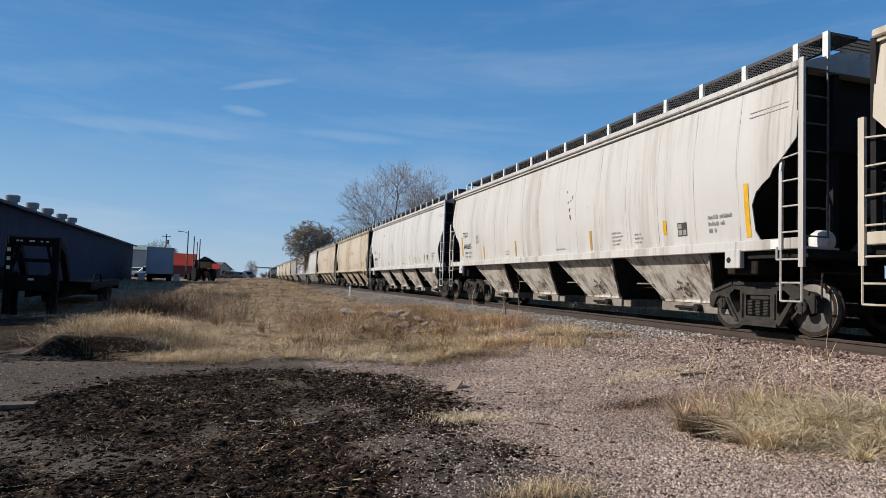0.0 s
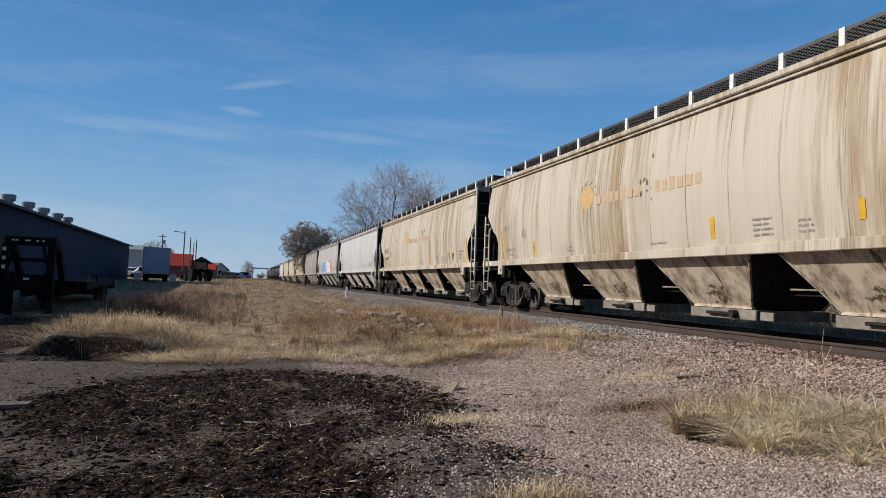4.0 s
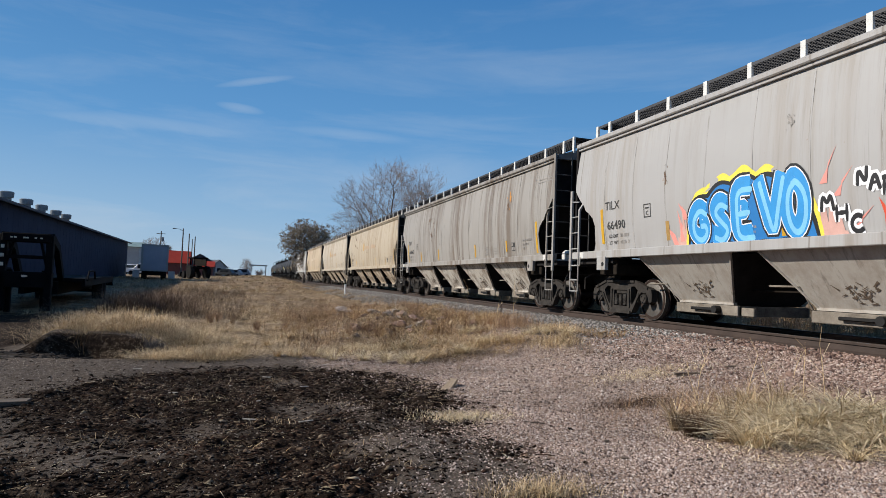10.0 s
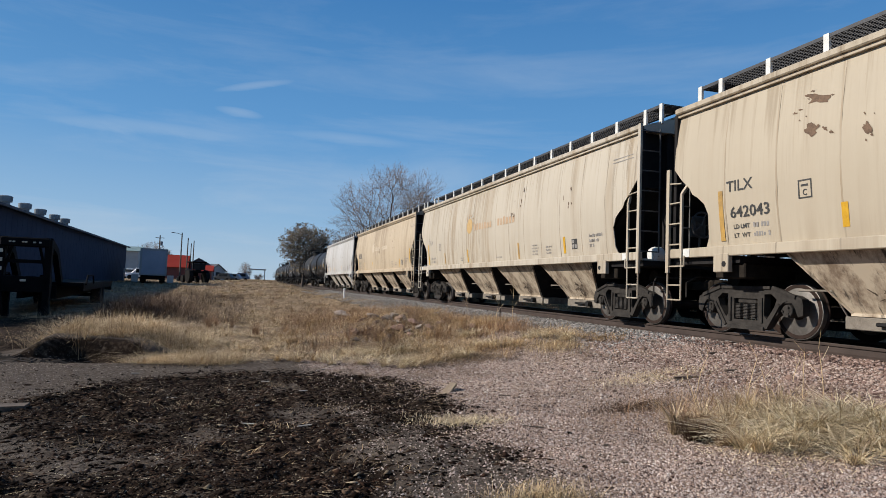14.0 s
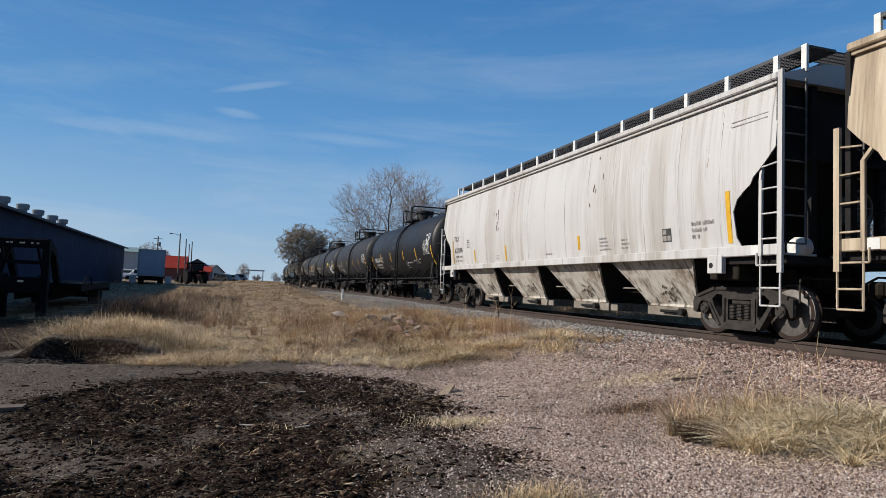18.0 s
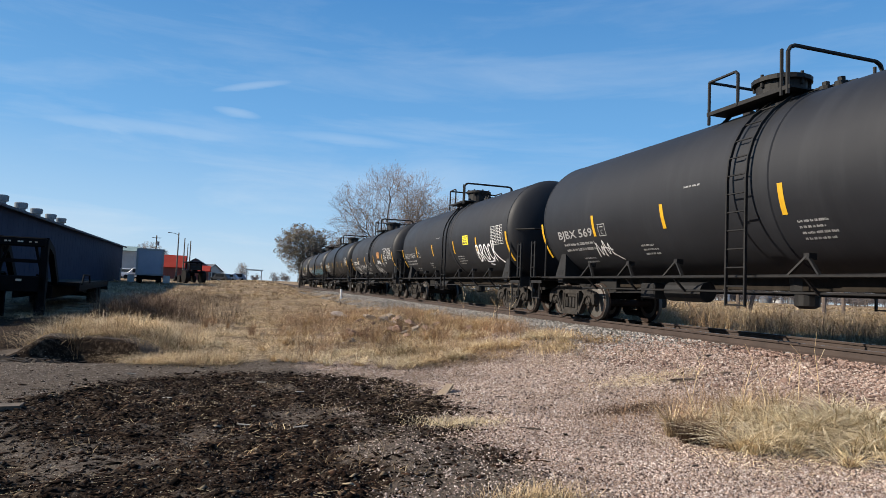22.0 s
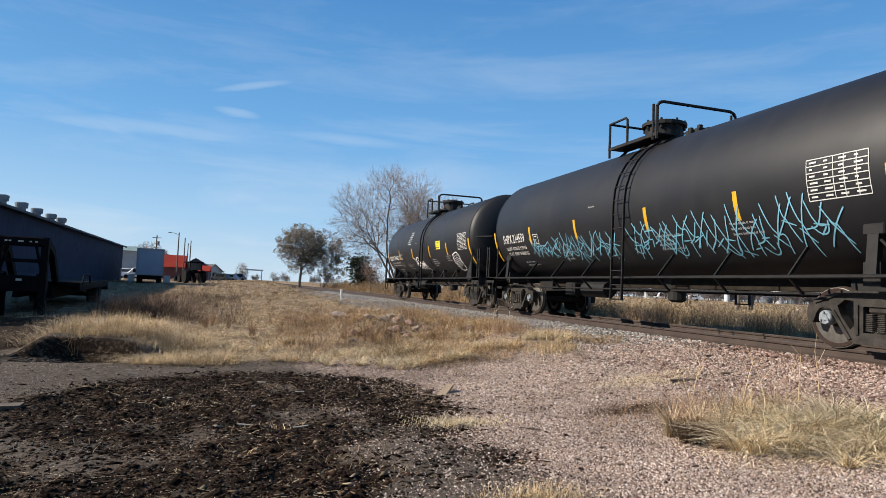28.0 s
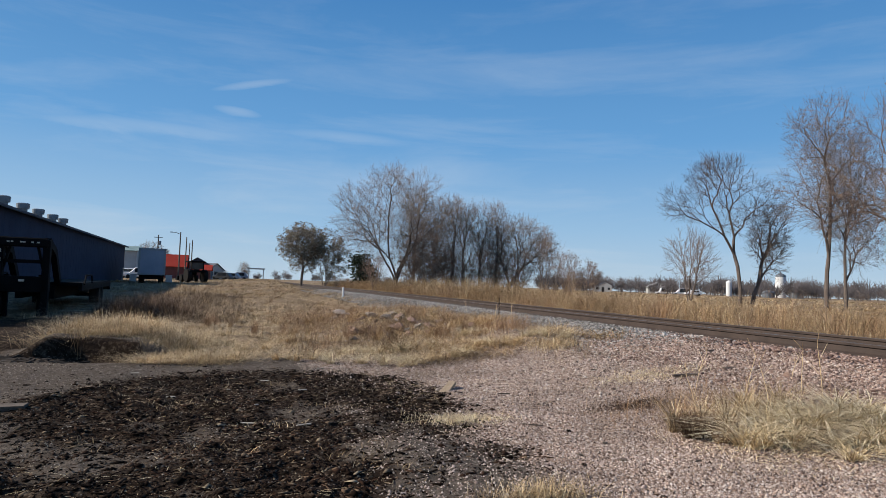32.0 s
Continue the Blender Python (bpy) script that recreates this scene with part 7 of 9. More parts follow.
def tree(name, label, x, y, h, kind, seed, wood_mat, leaves=None, leaf_n=0, leaf_size=0.12, lean=(0, 0), stems=1, group="bare trees", twig=0.0075):
    rng, r = random.Random(seed), np.random.RandomState(seed)
    plan = dict(PLANS[kind], twig=twig, sprays=4, thick=26)
    plan["spray"] *= h
    ob = new(name)
    ob.matrix_basis = pose(x, y, ground_z(x, y) - 0.15)
    tagged(ob, label, "tree", group)
    lobes = list(plan["lobes"])
    cx, cy, cz, rx, ry, rz, share = lobes[0]
    for _ in range(5):  # uneven outline
        a, b = rng.uniform(0, 6.283), rng.uniform(-0.4, 1.2)
        lobes.append((cx + rx * 0.75 * math.cos(a) * math.cos(b), cy + ry * 0.75 * math.sin(a), cz + rz * 0.75 * math.sin(b), rx * 0.36, ry * 0.36, rz * 0.34, 0.10))
    total = sum(q[6] for q in lobes)
    clouds = []
    for cx, cy, cz, rx, ry, rz, share in lobes:
        n = max(int(plan["n"] * share / total), 4)
        v = r.normal(0, 1, (n, 3))
        v /= np.linalg.norm(v, axis=1)[:, None]
        v *= (r.rand(n) ** 0.42)[:, None]
        clouds.append(v * (rx, ry, rz) + (cx + lean[0] * cz, cy + lean[1] * cz, cz))
    tips = np.concatenate(clouds) * h
    tips[:, 2] *= h / tips[:, 2].max()
    tips[:, 2] = np.maximum(tips[:, 2], 0.06 * h)
    trunk, crown = Wood(), Wood()
    if stems == 1:
        groups = [tips]
    else:
        turn = np.arctan2(tips[:, 1] - lean[1] * h * 0.6, tips[:, 0] - lean[0] * h * 0.6) + r.normal(0, 0.5, len(tips))
        groups = [tips[(np.floor((turn + 3.1416) / 6.2832 * stems) % stems) == s] for s in range(stems)]
    for s, cloud in enumerate(groups):
        if len(cloud):
            to = Vector((cloud[:, 0].mean(), cloud[:, 1].mean(), 0))
            foot = to.normalized() * 0.02 * h if stems > 1 and to.length > 0 else Vector((0, 0, 0))
            reach(trunk, crown, rng, foot, (Vector((0, 0, 1)) + to * (0.4 / h)).normalized(), cloud, plan, 0)
    if not trunk.v:
        trunk.limb([Vector((0, 0, 0)), Vector((0, 0, 0.2 * h))], [0.02, 0.015], 5)
    part("trunk", trunk.mesh("trunk", bark_dark if wood_mat is bark else wood_mat), None, ob)
    part("crown", crown.mesh("crown", wood_mat), None, ob, "bare twigs")
    if leaves:
        n = leaf_n
        ends = np.array([tuple(t) for t in crown.tips])
        at = ends[r.randint(0, len(ends), n)] + r.normal(0, 0.16 if leaf_size < 0.2 else 0.3, (n, 3))
        quad = ([(-0.5, -0.35, 0), (0.5, -0.3, 0.1), (0.55, 0.3, 0), (-0.45, 0.35, -0.08)], [(0, 1, 2, 3)])
        ob2 = strew("leaves", [quad], at, r.uniform(0.6, 1.3, n) * leaf_size, spins(n, r), leaves)
        ob2.parent = ob
        ob2["kind"] = "stuff"
        ob2["label"] = "withered leaves"
    return ob


tree("tree", "large bare spreading cottonwood beyond the track", 16.1, 68.3, 14.4, "broad", 1, bark, stems=2)
tree("tree", "bare tall tree in the grove beyond the track", 18.9, 71.5, 12.6, "upright", 2, bark, leaf_tan, 500, 0.08)
tree("tree", "bare tree with a few brown leaves in the grove", 17.8, 67.5, 7.6, "shrub", 3, bark_warm, leaf_tan, 2400, 0.12, stems=3)
tree("tree", "bare tall tree in the grove beyond the track", 21.6, 72.6, 12.0, "upright", 4, bark)
tree("tree", "bare upright tree in the grove beyond the track", 23.6, 72.0, 11.6, "upright", 5, bark, stems=2)
tree("tree", "bare upright tree in the grove beyond the track", 25.6, 73.0, 11.3, "upright", 6, bark)
tree("tree", "bare upright tree in the grove beyond the track", 27.4, 72.3, 11.5, "upright", 7, bark, stems=2)
tree("tree", "bare upright tree at the grove's edge", 29.2, 71.4, 11.4, "upright", 8, bark)
tree("tree", "bare leaning tree at the grove's edge", 30.6, 70.6, 9.8, "broad", 9, bark, lean=(0.25, 0))
tree("tree", "dense brown thicket tree in the grove", 20.2, 69.5, 6.8, "shrub", 10, bark_warm, leaf_tan, 2200, 0.13, stems=3)
for j, (x, y, h) in enumerate(((13.2, 66.5, 4.2), (22.6, 70.0, 4.6), (25.0, 69.6, 4.2), (27.8, 69.5, 4.4), (33.0, 66.2, 7.2), (33.6, 62.0, 5.0), (31.9, 57.8, 3.0), (35.5, 60.0, 4.0), (29.5, 66.0, 3.6), (18.8, 66.0, 5.0), (20.6, 67.4, 6.2), (22.2, 68.4, 5.6), (24.0, 68.0, 5.0), (26.6, 68.6, 5.4), (28.6, 68.8, 4.6), (31.0, 68.4, 5.2), (16.9, 66.2, 4.2))):
    tree("shrub", "leafless shrub in tall dry grass", x, y, h, "shrub", 20 + j, bark_warm, leaf_tan if j % 2 else None, 700, 0.10, stems=3, group="bare shrubs", twig=0.006)
tree("tree", "dense rounded tree with dull olive leaves by the track", 8.1, 94.6, 9.4, "round", 31, bark, leaf_olive, 12000, 0.15, group="rounded trees")
tree("tree", "dense rounded tree with brown twigs by the track", 11.4, 94.3, 8.8, "shrub", 32, bark_warm, leaf_olive, 7000, 0.14, stems=5, group="rounded trees")
tree("evergreen", "small dark juniper among bare trees", 14.1, 78.7, 4.6, "shrub", 33, bark_dark, needle, 3200, 0.20, group="evergreens")
tree("tree", "bare crooked tree in the field beyond the track", 34.1, 36.9, 10.9, "crooked", 41, bark_dark, lean=(-0.10, 0.0), twig=0.006)
tree("tree", "bare forked tree in the field beyond the track", 34.9, 36.6, 7.6, "upright", 42, bark_dark, lean=(0.30, 0))
tree("tree", "grey leafless bush tree in the field", 33.4, 41.5, 6.0, "shrub", 43, bark, stems=3)
tree("tree", "tall bare tree with withered leaves at its top", 33.0, 28.9, 13.0, "tall", 44, bark, leaf_tan, 4200, 0.055, twig=0.0055)
tree("tree", "slender second trunk beside the tall bare tree", 33.9, 28.4, 9.0, "upright", 45, bark_dark, leaf_tan, 700, 0.055, lean=(0.05, 0), twig=0.005)
tree("tree", "tall bare tree with brown leaves at the field's edge", 37.4, 26.0, 13.2, "broad", 46, bark_warm, leaf_tan, 2600, 0.06, lean=(-0.08, 0.05), twig=0.0055)
tree("tree", "small bare tree by the far yard", -0.2, 200, 5.5, "shrub", 51, bark, stems=2, twig=0.012)
tree("tree", "bare tree behind the parked cars", -19.5, 150, 8.0, "broad", 52, bark, twig=0.010)


def far_wood():
    """The belt of woods round the far fields: many thin crowns in one mesh."""
    w = Wood()
    rng = random.Random(77)
    for k in range(430):
        near = k < 340
        a = radians(26 + 36 * rng.random()) if near else radians(-30 + 55 * rng.random())
        d = rng.uniform(290, 380) if near else rng.uniform(420, 600)
        x, y = d * math.sin(a), d * math.cos(a)
        h = rng.uniform(5.0, 11.0) if near else rng.uniform(4.0, 9.0)
        p0 = Vector((x, y, ground_z(x, y) - 0.5))
        w.limb([p0, p0 + Vector((0, 0, h * 0.7))], [0.22, 0.06], 3)
        for j in range(110):
            u, v, r = rng.uniform(0, 6.283), rng.uniform(-0.9, 1), rng.uniform(0.5, 1.0)
            c = math.sqrt(max(1 - v * v, 0)) * r
            e = p0 + Vector((c * math.cos(u) * h * 0.5, c * math.sin(u) * h * 0.5, h * (0.54 + 0.46 * v * r)))
            q = p0 + Vector((0, 0, h * rng.uniform(0.1, 0.6)))
            q = q.lerp(e, rng.uniform(0.2, 0.6))
            w.limb([q, e], [0.09, 0.035], 3)
    # grey haze of the distance is mixed into the bark colour
    return w.mesh("far_woods", plain("hazed_far_bark", (0.085, 0.075, 0.078), (0.16, 0.14, 0.14), 0.2, 0.9))


tagged(new("far_woods", far_wood()), "belt of leafless woods beyond the fields", "woods", kind="stuff")

# ---- dry grass ----
def blades(name, x, y, z, h, lean, width, material, rng, a=None):
    """One mesh of grass blades: strips of three joints that bow over as far as they lean, towards the angles a."""
    n = len(x)
    if a is None:
        a = rng.uniform(0, 2 * np.pi, n)
    dx, dy = np.cos(a), np.sin(a)
    b = a + rng.uniform(-0.6, 0.6, n) + np.pi / 2
    base = np.stack([x, y, z - 0.015], 1)
    droop = np.minimum(lean * 0.42, 0.95)
    side = np.stack([np.cos(b), np.sin(b), np.zeros(n)], 1) * (width / 2)[:, None]

    def joint(s):
        out = lean * h * s ** 1.6
        return base + np.stack([dx * out, dy * out, h * (s * (1 + droop * 0.4) - droop * s * s)], 1)

    p1, p2, p3 = joint(0.38), joint(0.72), joint(1.0)
    v = np.stack([base - side, base + side, p1 + side, p1 - side, p2 + side * 0.75, p2 - side * 0.75, p3], 1).reshape(-1, 3)
    o = np.arange(n)[:, None] * 7
    loops = (o + np.array([[0, 1, 2, 3, 3, 2, 4, 5, 5, 4, 6]])).reshape(-1)
    return raw_mesh(name, v, loops, np.tile([4, 4, 3], n), material)


straw_mat = island_mat("dry_grass", [(0.0, (0.14, 0.092, 0.050)), (0.4, (0.40, 0.285, 0.160)), (0.8, (0.61, 0.46, 0.275)), (1.0, (0.76, 0.62, 0.41))], 0.8, spread=0.55)
pale_straw = island_mat("pale_grass", [(0.0, (0.22, 0.145, 0.075)), (0.4, (0.56, 0.40, 0.22)), (0.8, (0.75, 0.57, 0.345)), (1.0, (0.86, 0.72, 0.50))], 0.8)
bleached = island_mat("bleached_straw", [(0.0, (0.26, 0.185, 0.10)), (0.35, (0.60, 0.47, 0.28)), (0.8, (0.82, 0.68, 0.45)), (1.0, (0.90, 0.80, 0.60))], 0.8)
rust_weed = island_mat("rust_weed", [(0.0, (0.13, 0.068, 0.038)), (0.5, (0.31, 0.185, 0.105)), (1.0, (0.49, 0.335, 0.205))], 0.85)
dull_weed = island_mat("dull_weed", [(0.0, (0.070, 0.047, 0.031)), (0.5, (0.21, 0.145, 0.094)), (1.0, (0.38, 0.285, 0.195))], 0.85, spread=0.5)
orange_straw = island_mat("orange_straw", [(0.0, (0.15, 0.085, 0.038)), (0.4, (0.36, 0.225, 0.105)), (0.8, (0.54, 0.37, 0.19)), (1.0, (0.68, 0.52, 0.31))], 0.8, spread=0.5)
brown_weed = island_mat("brown_weed", [(0.0, (0.030, 0.018, 0.012)), (0.5, (0.11, 0.065, 0.040)), (1.0, (0.22, 0.15, 0.10))], 0.85)
grng = np.random.RandomState(31)


def meadow(name, label, n, xr, yr, power, h0, h1, width, material, clump, where, lean=0.5):
    cn = max(n // clump, 1)
    cx = xr[0] + (xr[1] - xr[0]) * grng.rand(cn)
    cy = yr[0] + (yr[1] - yr[0]) * grng.rand(cn) ** power
    keep = grng.rand(cn) < where(cx, cy)
    cx, cy = cx[keep], cy[keep]
    cn = len(cx)
    tall = grng.uniform(0.45, 1.5, cn)
    r = (0.03 + 0.0022 * cy + 0.010 * clump ** 0.5) * grng.uniform(0.6, 1.5, cn)
    ox, oy = grng.normal(0, 1, cn * clump) * np.repeat(r, clump), grng.normal(0, 1, cn * clump) * np.repeat(r, clump)
    x, y = np.repeat(cx, clump) + ox, np.repeat(cy, clump) + oy
    outward = np.arctan2(oy, ox) + grng.normal(0, 0.9, cn * clump)
    h = grng.uniform(h0, h1, cn * clump) * np.repeat(tall, clump)
    w = width * (1 + np.maximum(y, 0) * 0.035)
    ob = blades(name, x, y, gz(x, y), h, grng.uniform(0.1, lean * 2, cn * clump), w * grng.uniform(0.6, 1.3, cn * clump), material, grng, outward)
    return tagged(ob, label, "grass", kind="stuff")


def patchy(x, y):
    """Where a kind of grass stands thick: waves of several lengths, bent by one another."""
    x, y = np.asarray(x, float), np.asarray(y, float)
    u, v = x + 0.9 * np.sin(y * 0.83 + 1.0) + 0.4 * np.sin(y * 2.3), y + 0.9 * np.sin(x * 0.77) + 0.4 * np.sin(x * 2.1 + 2.0)
    f = np.sin(u * 1.31 + 0.4) * np.sin(v * 1.13) + 0.7 * np.sin(u * 2.9 + v * 1.7) * np.sin(v * 2.6 - u * 0.9) + 0.45 * np.sin(u * 6.1 - v * 3.0) * np.sin(v * 5.3 + u * 2.2)
    t = np.clip((f + 0.55) / 1.1, 0, 1)
    return t * t * (3 - 2 * t)


fuzz = island_mat("fuzzy_tan_grass", [(0.0, (0.13, 0.078, 0.040)), (0.4, (0.34, 0.225, 0.122)), (0.8, (0.50, 0.36, 0.205)), (1.0, (0.64, 0.50, 0.32))], 0.85, spread=0.4)
meadow("grass", "matted dry tan grass over the yard's edge", 160000, (-9, 8.5), (10.4, 60), 1.9, 0.03, 0.10, 0.0032, straw_mat, 24, lambda x, y: vg(x, y) * (0.08 + 0.92 * patchy(x, y)), 2.2)
meadow("grass", "taller tussocks of dry grass over the yard", 50000, (-9, 6.0), (11.5, 60), 1.8, 0.10, 0.32, 0.0032, straw_mat, 90, lambda x, y: vg(x, y) * patchy(x + 13, y) * 0.7, 1.5)
meadow("grass", "dry grass on the low swell beside the line", 34000, (-16, 8.6), (45, 170), 1.3, 0.08, 0.24, 0.009, straw_mat, 20, lambda x, y: vg(x, y) * (0.2 + 0.8 * patchy(x, y * 0.4)), 1.3)
meadow("grass", "dull brown weeds over the rise", 20000, (-12, 8.0), (20, 120), 1.5, 0.08, 0.34, 0.0045, dull_weed, 30, lambda x, y: vg(x, y) * patchy(x * 0.7 + 5, y * 0.5 + 9), 1.1)
meadow("grass", "pale golden grass on the low bank", 50000, (-4.6, 1.0), (11.65, 17), 1.0, 0.10, 0.36, 0.0032, pale_straw, 90, lambda x, y: (np.hypot((x + 2.0) / 1.6, (y - 13.4) / 1.9) < 1 - 0.5 * grng.rand(len(x))) * 0.9, 1.6)
meadow("grass", "pale golden grass at the mulch's edge", 26000, (-2.2, 1.2), (10.4, 13.4), 1.0, 0.06, 0.24, 0.0030, pale_straw, 90, lambda x, y: (np.hypot((x + 0.75) / 0.75, (y - 11.0) / 0.55) < 1) * 1.0, 1.9)
meadow("grass", "pale bleached grass round the rubble", 62000, (-1.5, 6.4), (10.4, 26), 1.4, 0.05, 0.24, 0.0030, pale_straw, 80, lambda x, y: vg(x, y) * patchy(x, y + 20), 2.0)
meadow("grass", "orange-tan grass on the bank below the ballast", 44000, (3.0, 7.0), (9.4, 24), 1.2, 0.05, 0.26, 0.0030, orange_straw, 80, lambda x, y: np.maximum(vg(x, y), 0.5 * (y > 10.2)) * (0.15 + 0.85 * patchy(x + 3, y + 50)), 1.8)
meadow("grass", "flattened straw litter strewn over the pink gravel", 30000, (1.2, 7.0), (5.5, 13), 1.1, 0.010, 0.035, 0.0034, pale_straw, 14, lambda x, y: on_pink(x, y) * (0.05 + 0.95 * patchy(x * 0.9 + 11, y * 0.9 + 4) ** 2) * np.clip((y - 4.5) / 4, 0.1, 1), 5.0)
meadow("grass", "brown matted thatch between bank and gravel", 26000, (1.0, 6.8), (9.0, 14), 1.0, 0.03, 0.14, 0.0034, dull_weed, 40, lambda x, y: patchy(x + 17, y + 8) ** 2 * np.clip((y - 8.5) / 2, 0, 1), 2.6)
meadow("grass", "flattened pale straws lying in the mulch", 9000, (-3.0, 2.6), (3.6, 9.6), 1.0, 0.008, 0.022, 0.0036, bleached, 7, lambda x, y: np.clip(on_dark(x, y), 0, 1) * (0.1 + 0.9 * patchy(x * 1.3 + 2, y * 1.3) ** 2), 7.0)
meadow("grass", "rust-brown weeds among the rubble", 20000, (1.0, 6.3), (11.5, 26), 1.2, 0.14, 0.50, 0.0028, rust_weed, 50, lambda x, y: vg(x, y) * patchy(x + 7, y + 3), 1.1)
meadow("grass", "dark dead weeds by the trailer", 16000, (-5.0, 0.0), (19.0, 44), 1.2, 0.12, 0.55, 0.0036, dull_weed, 40, lambda x, y: 0.25 + 0.75 * patchy(x * 0.8 + 60, y * 0.6), 0.9)
meadow("grass", "dark brown thicket of dead weeds beside the deck", 15000, (-4.6, -1.2), (18.5, 24), 1.0, 0.30, 0.85, 0.0036, brown_weed, 60, lambda x, y: (np.hypot((x + 2.9) / 1.5, (y - 21.0) / 2.0) < 1 - 0.5 * grng.rand(len(x))) * 1.0, 0.8)
meadow("grass", "rust-brown weeds over the yard", 13000, (-9, 5), (14, 70), 1.6, 0.08, 0.32, 0.0040, rust_weed, 30, lambda x, y: vg(x, y) * patchy(x + 31, y) * 0.8, 1.0)
meadow("grass", "tall fuzzy tan grass beyond the track", 95000, (13.2, 19), (2, 110), 1.15, 0.45, 0.95, 0.0028, fuzz, 34, lambda x, y: 0.35 + 0.65 * patchy(x * 0.8, y * 0.5), 0.7)
meadow("grass", "tall feathery grass along the far stretch of the track", 60000, (12.9, 20), (34, 100), 1.0, 0.7, 1.5, 0.0030, fuzz, 40, lambda x, y: 0.4 + 0.6 * patchy(x * 0.6 + 9, y * 0.4), 0.6)
meadow("grass", "pale low grass beyond the track", 40000, (12.8, 40), (2, 75), 1.2, 0.10, 0.34, 0.0050, pale_straw, 26, lambda x, y: 0.25 + 0.75 * patchy(x * 0.5 + 70, y * 0.5), 1.5)
meadow("grass", "rust-brown tall weeds beyond the track", 30000, (12.9, 16.5), (8, 95), 1.2, 0.40, 1.15, 0.0028, rust_weed, 36, lambda x, y: patchy(x, y * 0.6), 0.7)
meadow("grass", "flat golden grass of the far field", 26000, (19, 120), (8, 200), 1.0, 0.06, 0.20, 0.03, straw_mat, 10, lambda x, y: 1.0 + 0 * x, 1.2)


def tussock(label, x, y, clumps, n, spread, h0, h1, lean, width, material):
    """Bunches of long blades that arch outwards from their roots."""
    cx, cy = x + grng.normal(0, spread[0], clumps), y + grng.normal(0, spread[1], clumps)
    a = grng.uniform(0, 2 * np.pi, clumps * n)
    r = 0.05 * np.sqrt(grng.rand(clumps * n))
    px, py = np.repeat(cx, n) + r * np.cos(a), np.repeat(cy, n) + r * np.sin(a)
    ob = blades("grass_tuft", px, py, gz(px, py), grng.uniform(h0, h1, clumps * n), lean * grng.uniform(0.15, 1.0, clumps * n) ** 0.8, grng.uniform(0.5, 1.3, clumps * n) * width, material, grng, a + grng.normal(0, 1.9, clumps * n))
    return tagged(ob, label, "grass tuft", kind="stuff")


def tuft(name, label, x, y, n, rx, ry, h0, h1, lean, width, material):
    px, py = x + grng.normal(0, rx, n), y + grng.normal(0, ry, n)
    ob = blades(name, px, py, gz(px, py), grng.uniform(h0, h1, n), grng.uniform(0.2, lean, n), grng.uniform(0.5, 1.3, n) * width, material, grng)
    return tagged(ob, label, "grass tuft", kind="stuff")


tussock("pale yellow arching grass tussocks on the gravel", 4.45, 4.42, 16, 110, (0.32, 0.17), 0.10, 0.40, 2.8, 0.0068, bleached)
tussock("pale straw tussocks spilling over the gravel", 5.0, 4.25, 18, 110, (0.34, 0.22), 0.10, 0.40, 3.0, 0.0072, bleached)
tussock("pale straw tussocks nearest the path", 4.85, 3.85, 9, 110, (0.34, 0.14), 0.07, 0.30, 2.8, 0.0066, bleached)
tussock("golden taller tussocks behind", 4.75, 4.85, 10, 140, (0.30, 0.15), 0.16, 0.44, 1.2, 0.0048, straw_mat)
# dark gaps under the straw, put in as dull brown blades
tussock("dull brown blades that stand for shade at the tussocks' roots", 4.6, 4.35, 18, 110, (0.40, 0.24), 0.05, 0.16, 2.4, 0.0045, dull_weed)
tuft("grass_tuft", "flattened straw thatch under the tufts", 4.7, 4.2, 3600, 0.50, 0.36, 0.02, 0.08, 4.4, 0.005, bleached)
tussock("tangled brown weed tussocks on the gravel", 3.98, 4.72, 8, 220, (0.14, 0.10), 0.08, 0.28, 1.6, 0.0032, brown_weed)
tussock("tangled rust-brown weeds beside the tufts", 3.95, 4.72, 6, 170, (0.18, 0.14), 0.10, 0.32, 1.5, 0.0030, rust_weed)
tuft("weed_tuft", "thin dry weeds on the gravel", 4.6, 5.5, 900, 0.55, 0.35, 0.08, 0.34, 1.2, 0.003, rust_weed)
tuft("grass_tuft", "small golden tuft at the mulch's edge", 1.92, 3.78, 900, 0.20, 0.08, 0.05, 0.17, 1.5, 0.0035, straw_mat)
tuft("grass_tuft", "flattened pale grass on the gravel", 2.15, 6.05, 1100, 0.24, 0.13, 0.03, 0.11, 2.2, 0.004, bleached)
tuft("grass_tuft", "flattened pale grass under the ballast", 5.35, 7.35, 2200, 0.45, 0.22, 0.02, 0.09, 3.2, 0.0045, bleached)
tuft("grass_tuft", "rounded tan grass tuft on the gravel", 5.43, 10.27, 900, 0.26, 0.22, 0.10, 0.24, 0.9, 0.005, straw_mat)
tuft("weed_tuft", "matted dark brown weed on the gravel", 4.12, 6.0, 2600, 0.30, 0.13, 0.02, 0.07, 2.2, 0.0045, brown_weed)
tuft("weed_tuft", "rust-red upright weed clump by the ballast", 5.45, 12.6, 900, 0.32, 0.3, 0.15, 0.52, 0.9, 0.0035, rust_weed)
for j, (x, y) in enumerate(((0.9, 11.0), (1.7, 10.7), (2.5, 10.3), (3.1, 10.4), (3.7, 10.7), (4.2, 11.1), (4.8, 10.9), (5.4, 11.4), (6.0, 11.0), (6.4, 12.2), (3.4, 11.9), (2.0, 12.0), (0.2, 12.6), (-0.6, 13.6), (4.6, 12.6), (1.2, 14.2))):
    tussock("bleached tussock along the edge of the bank", x, y, 4 + j % 3, 110, (0.24, 0.12), 0.08, 0.30, 2.4, 0.0042, bleached if j % 3 else pale_straw)
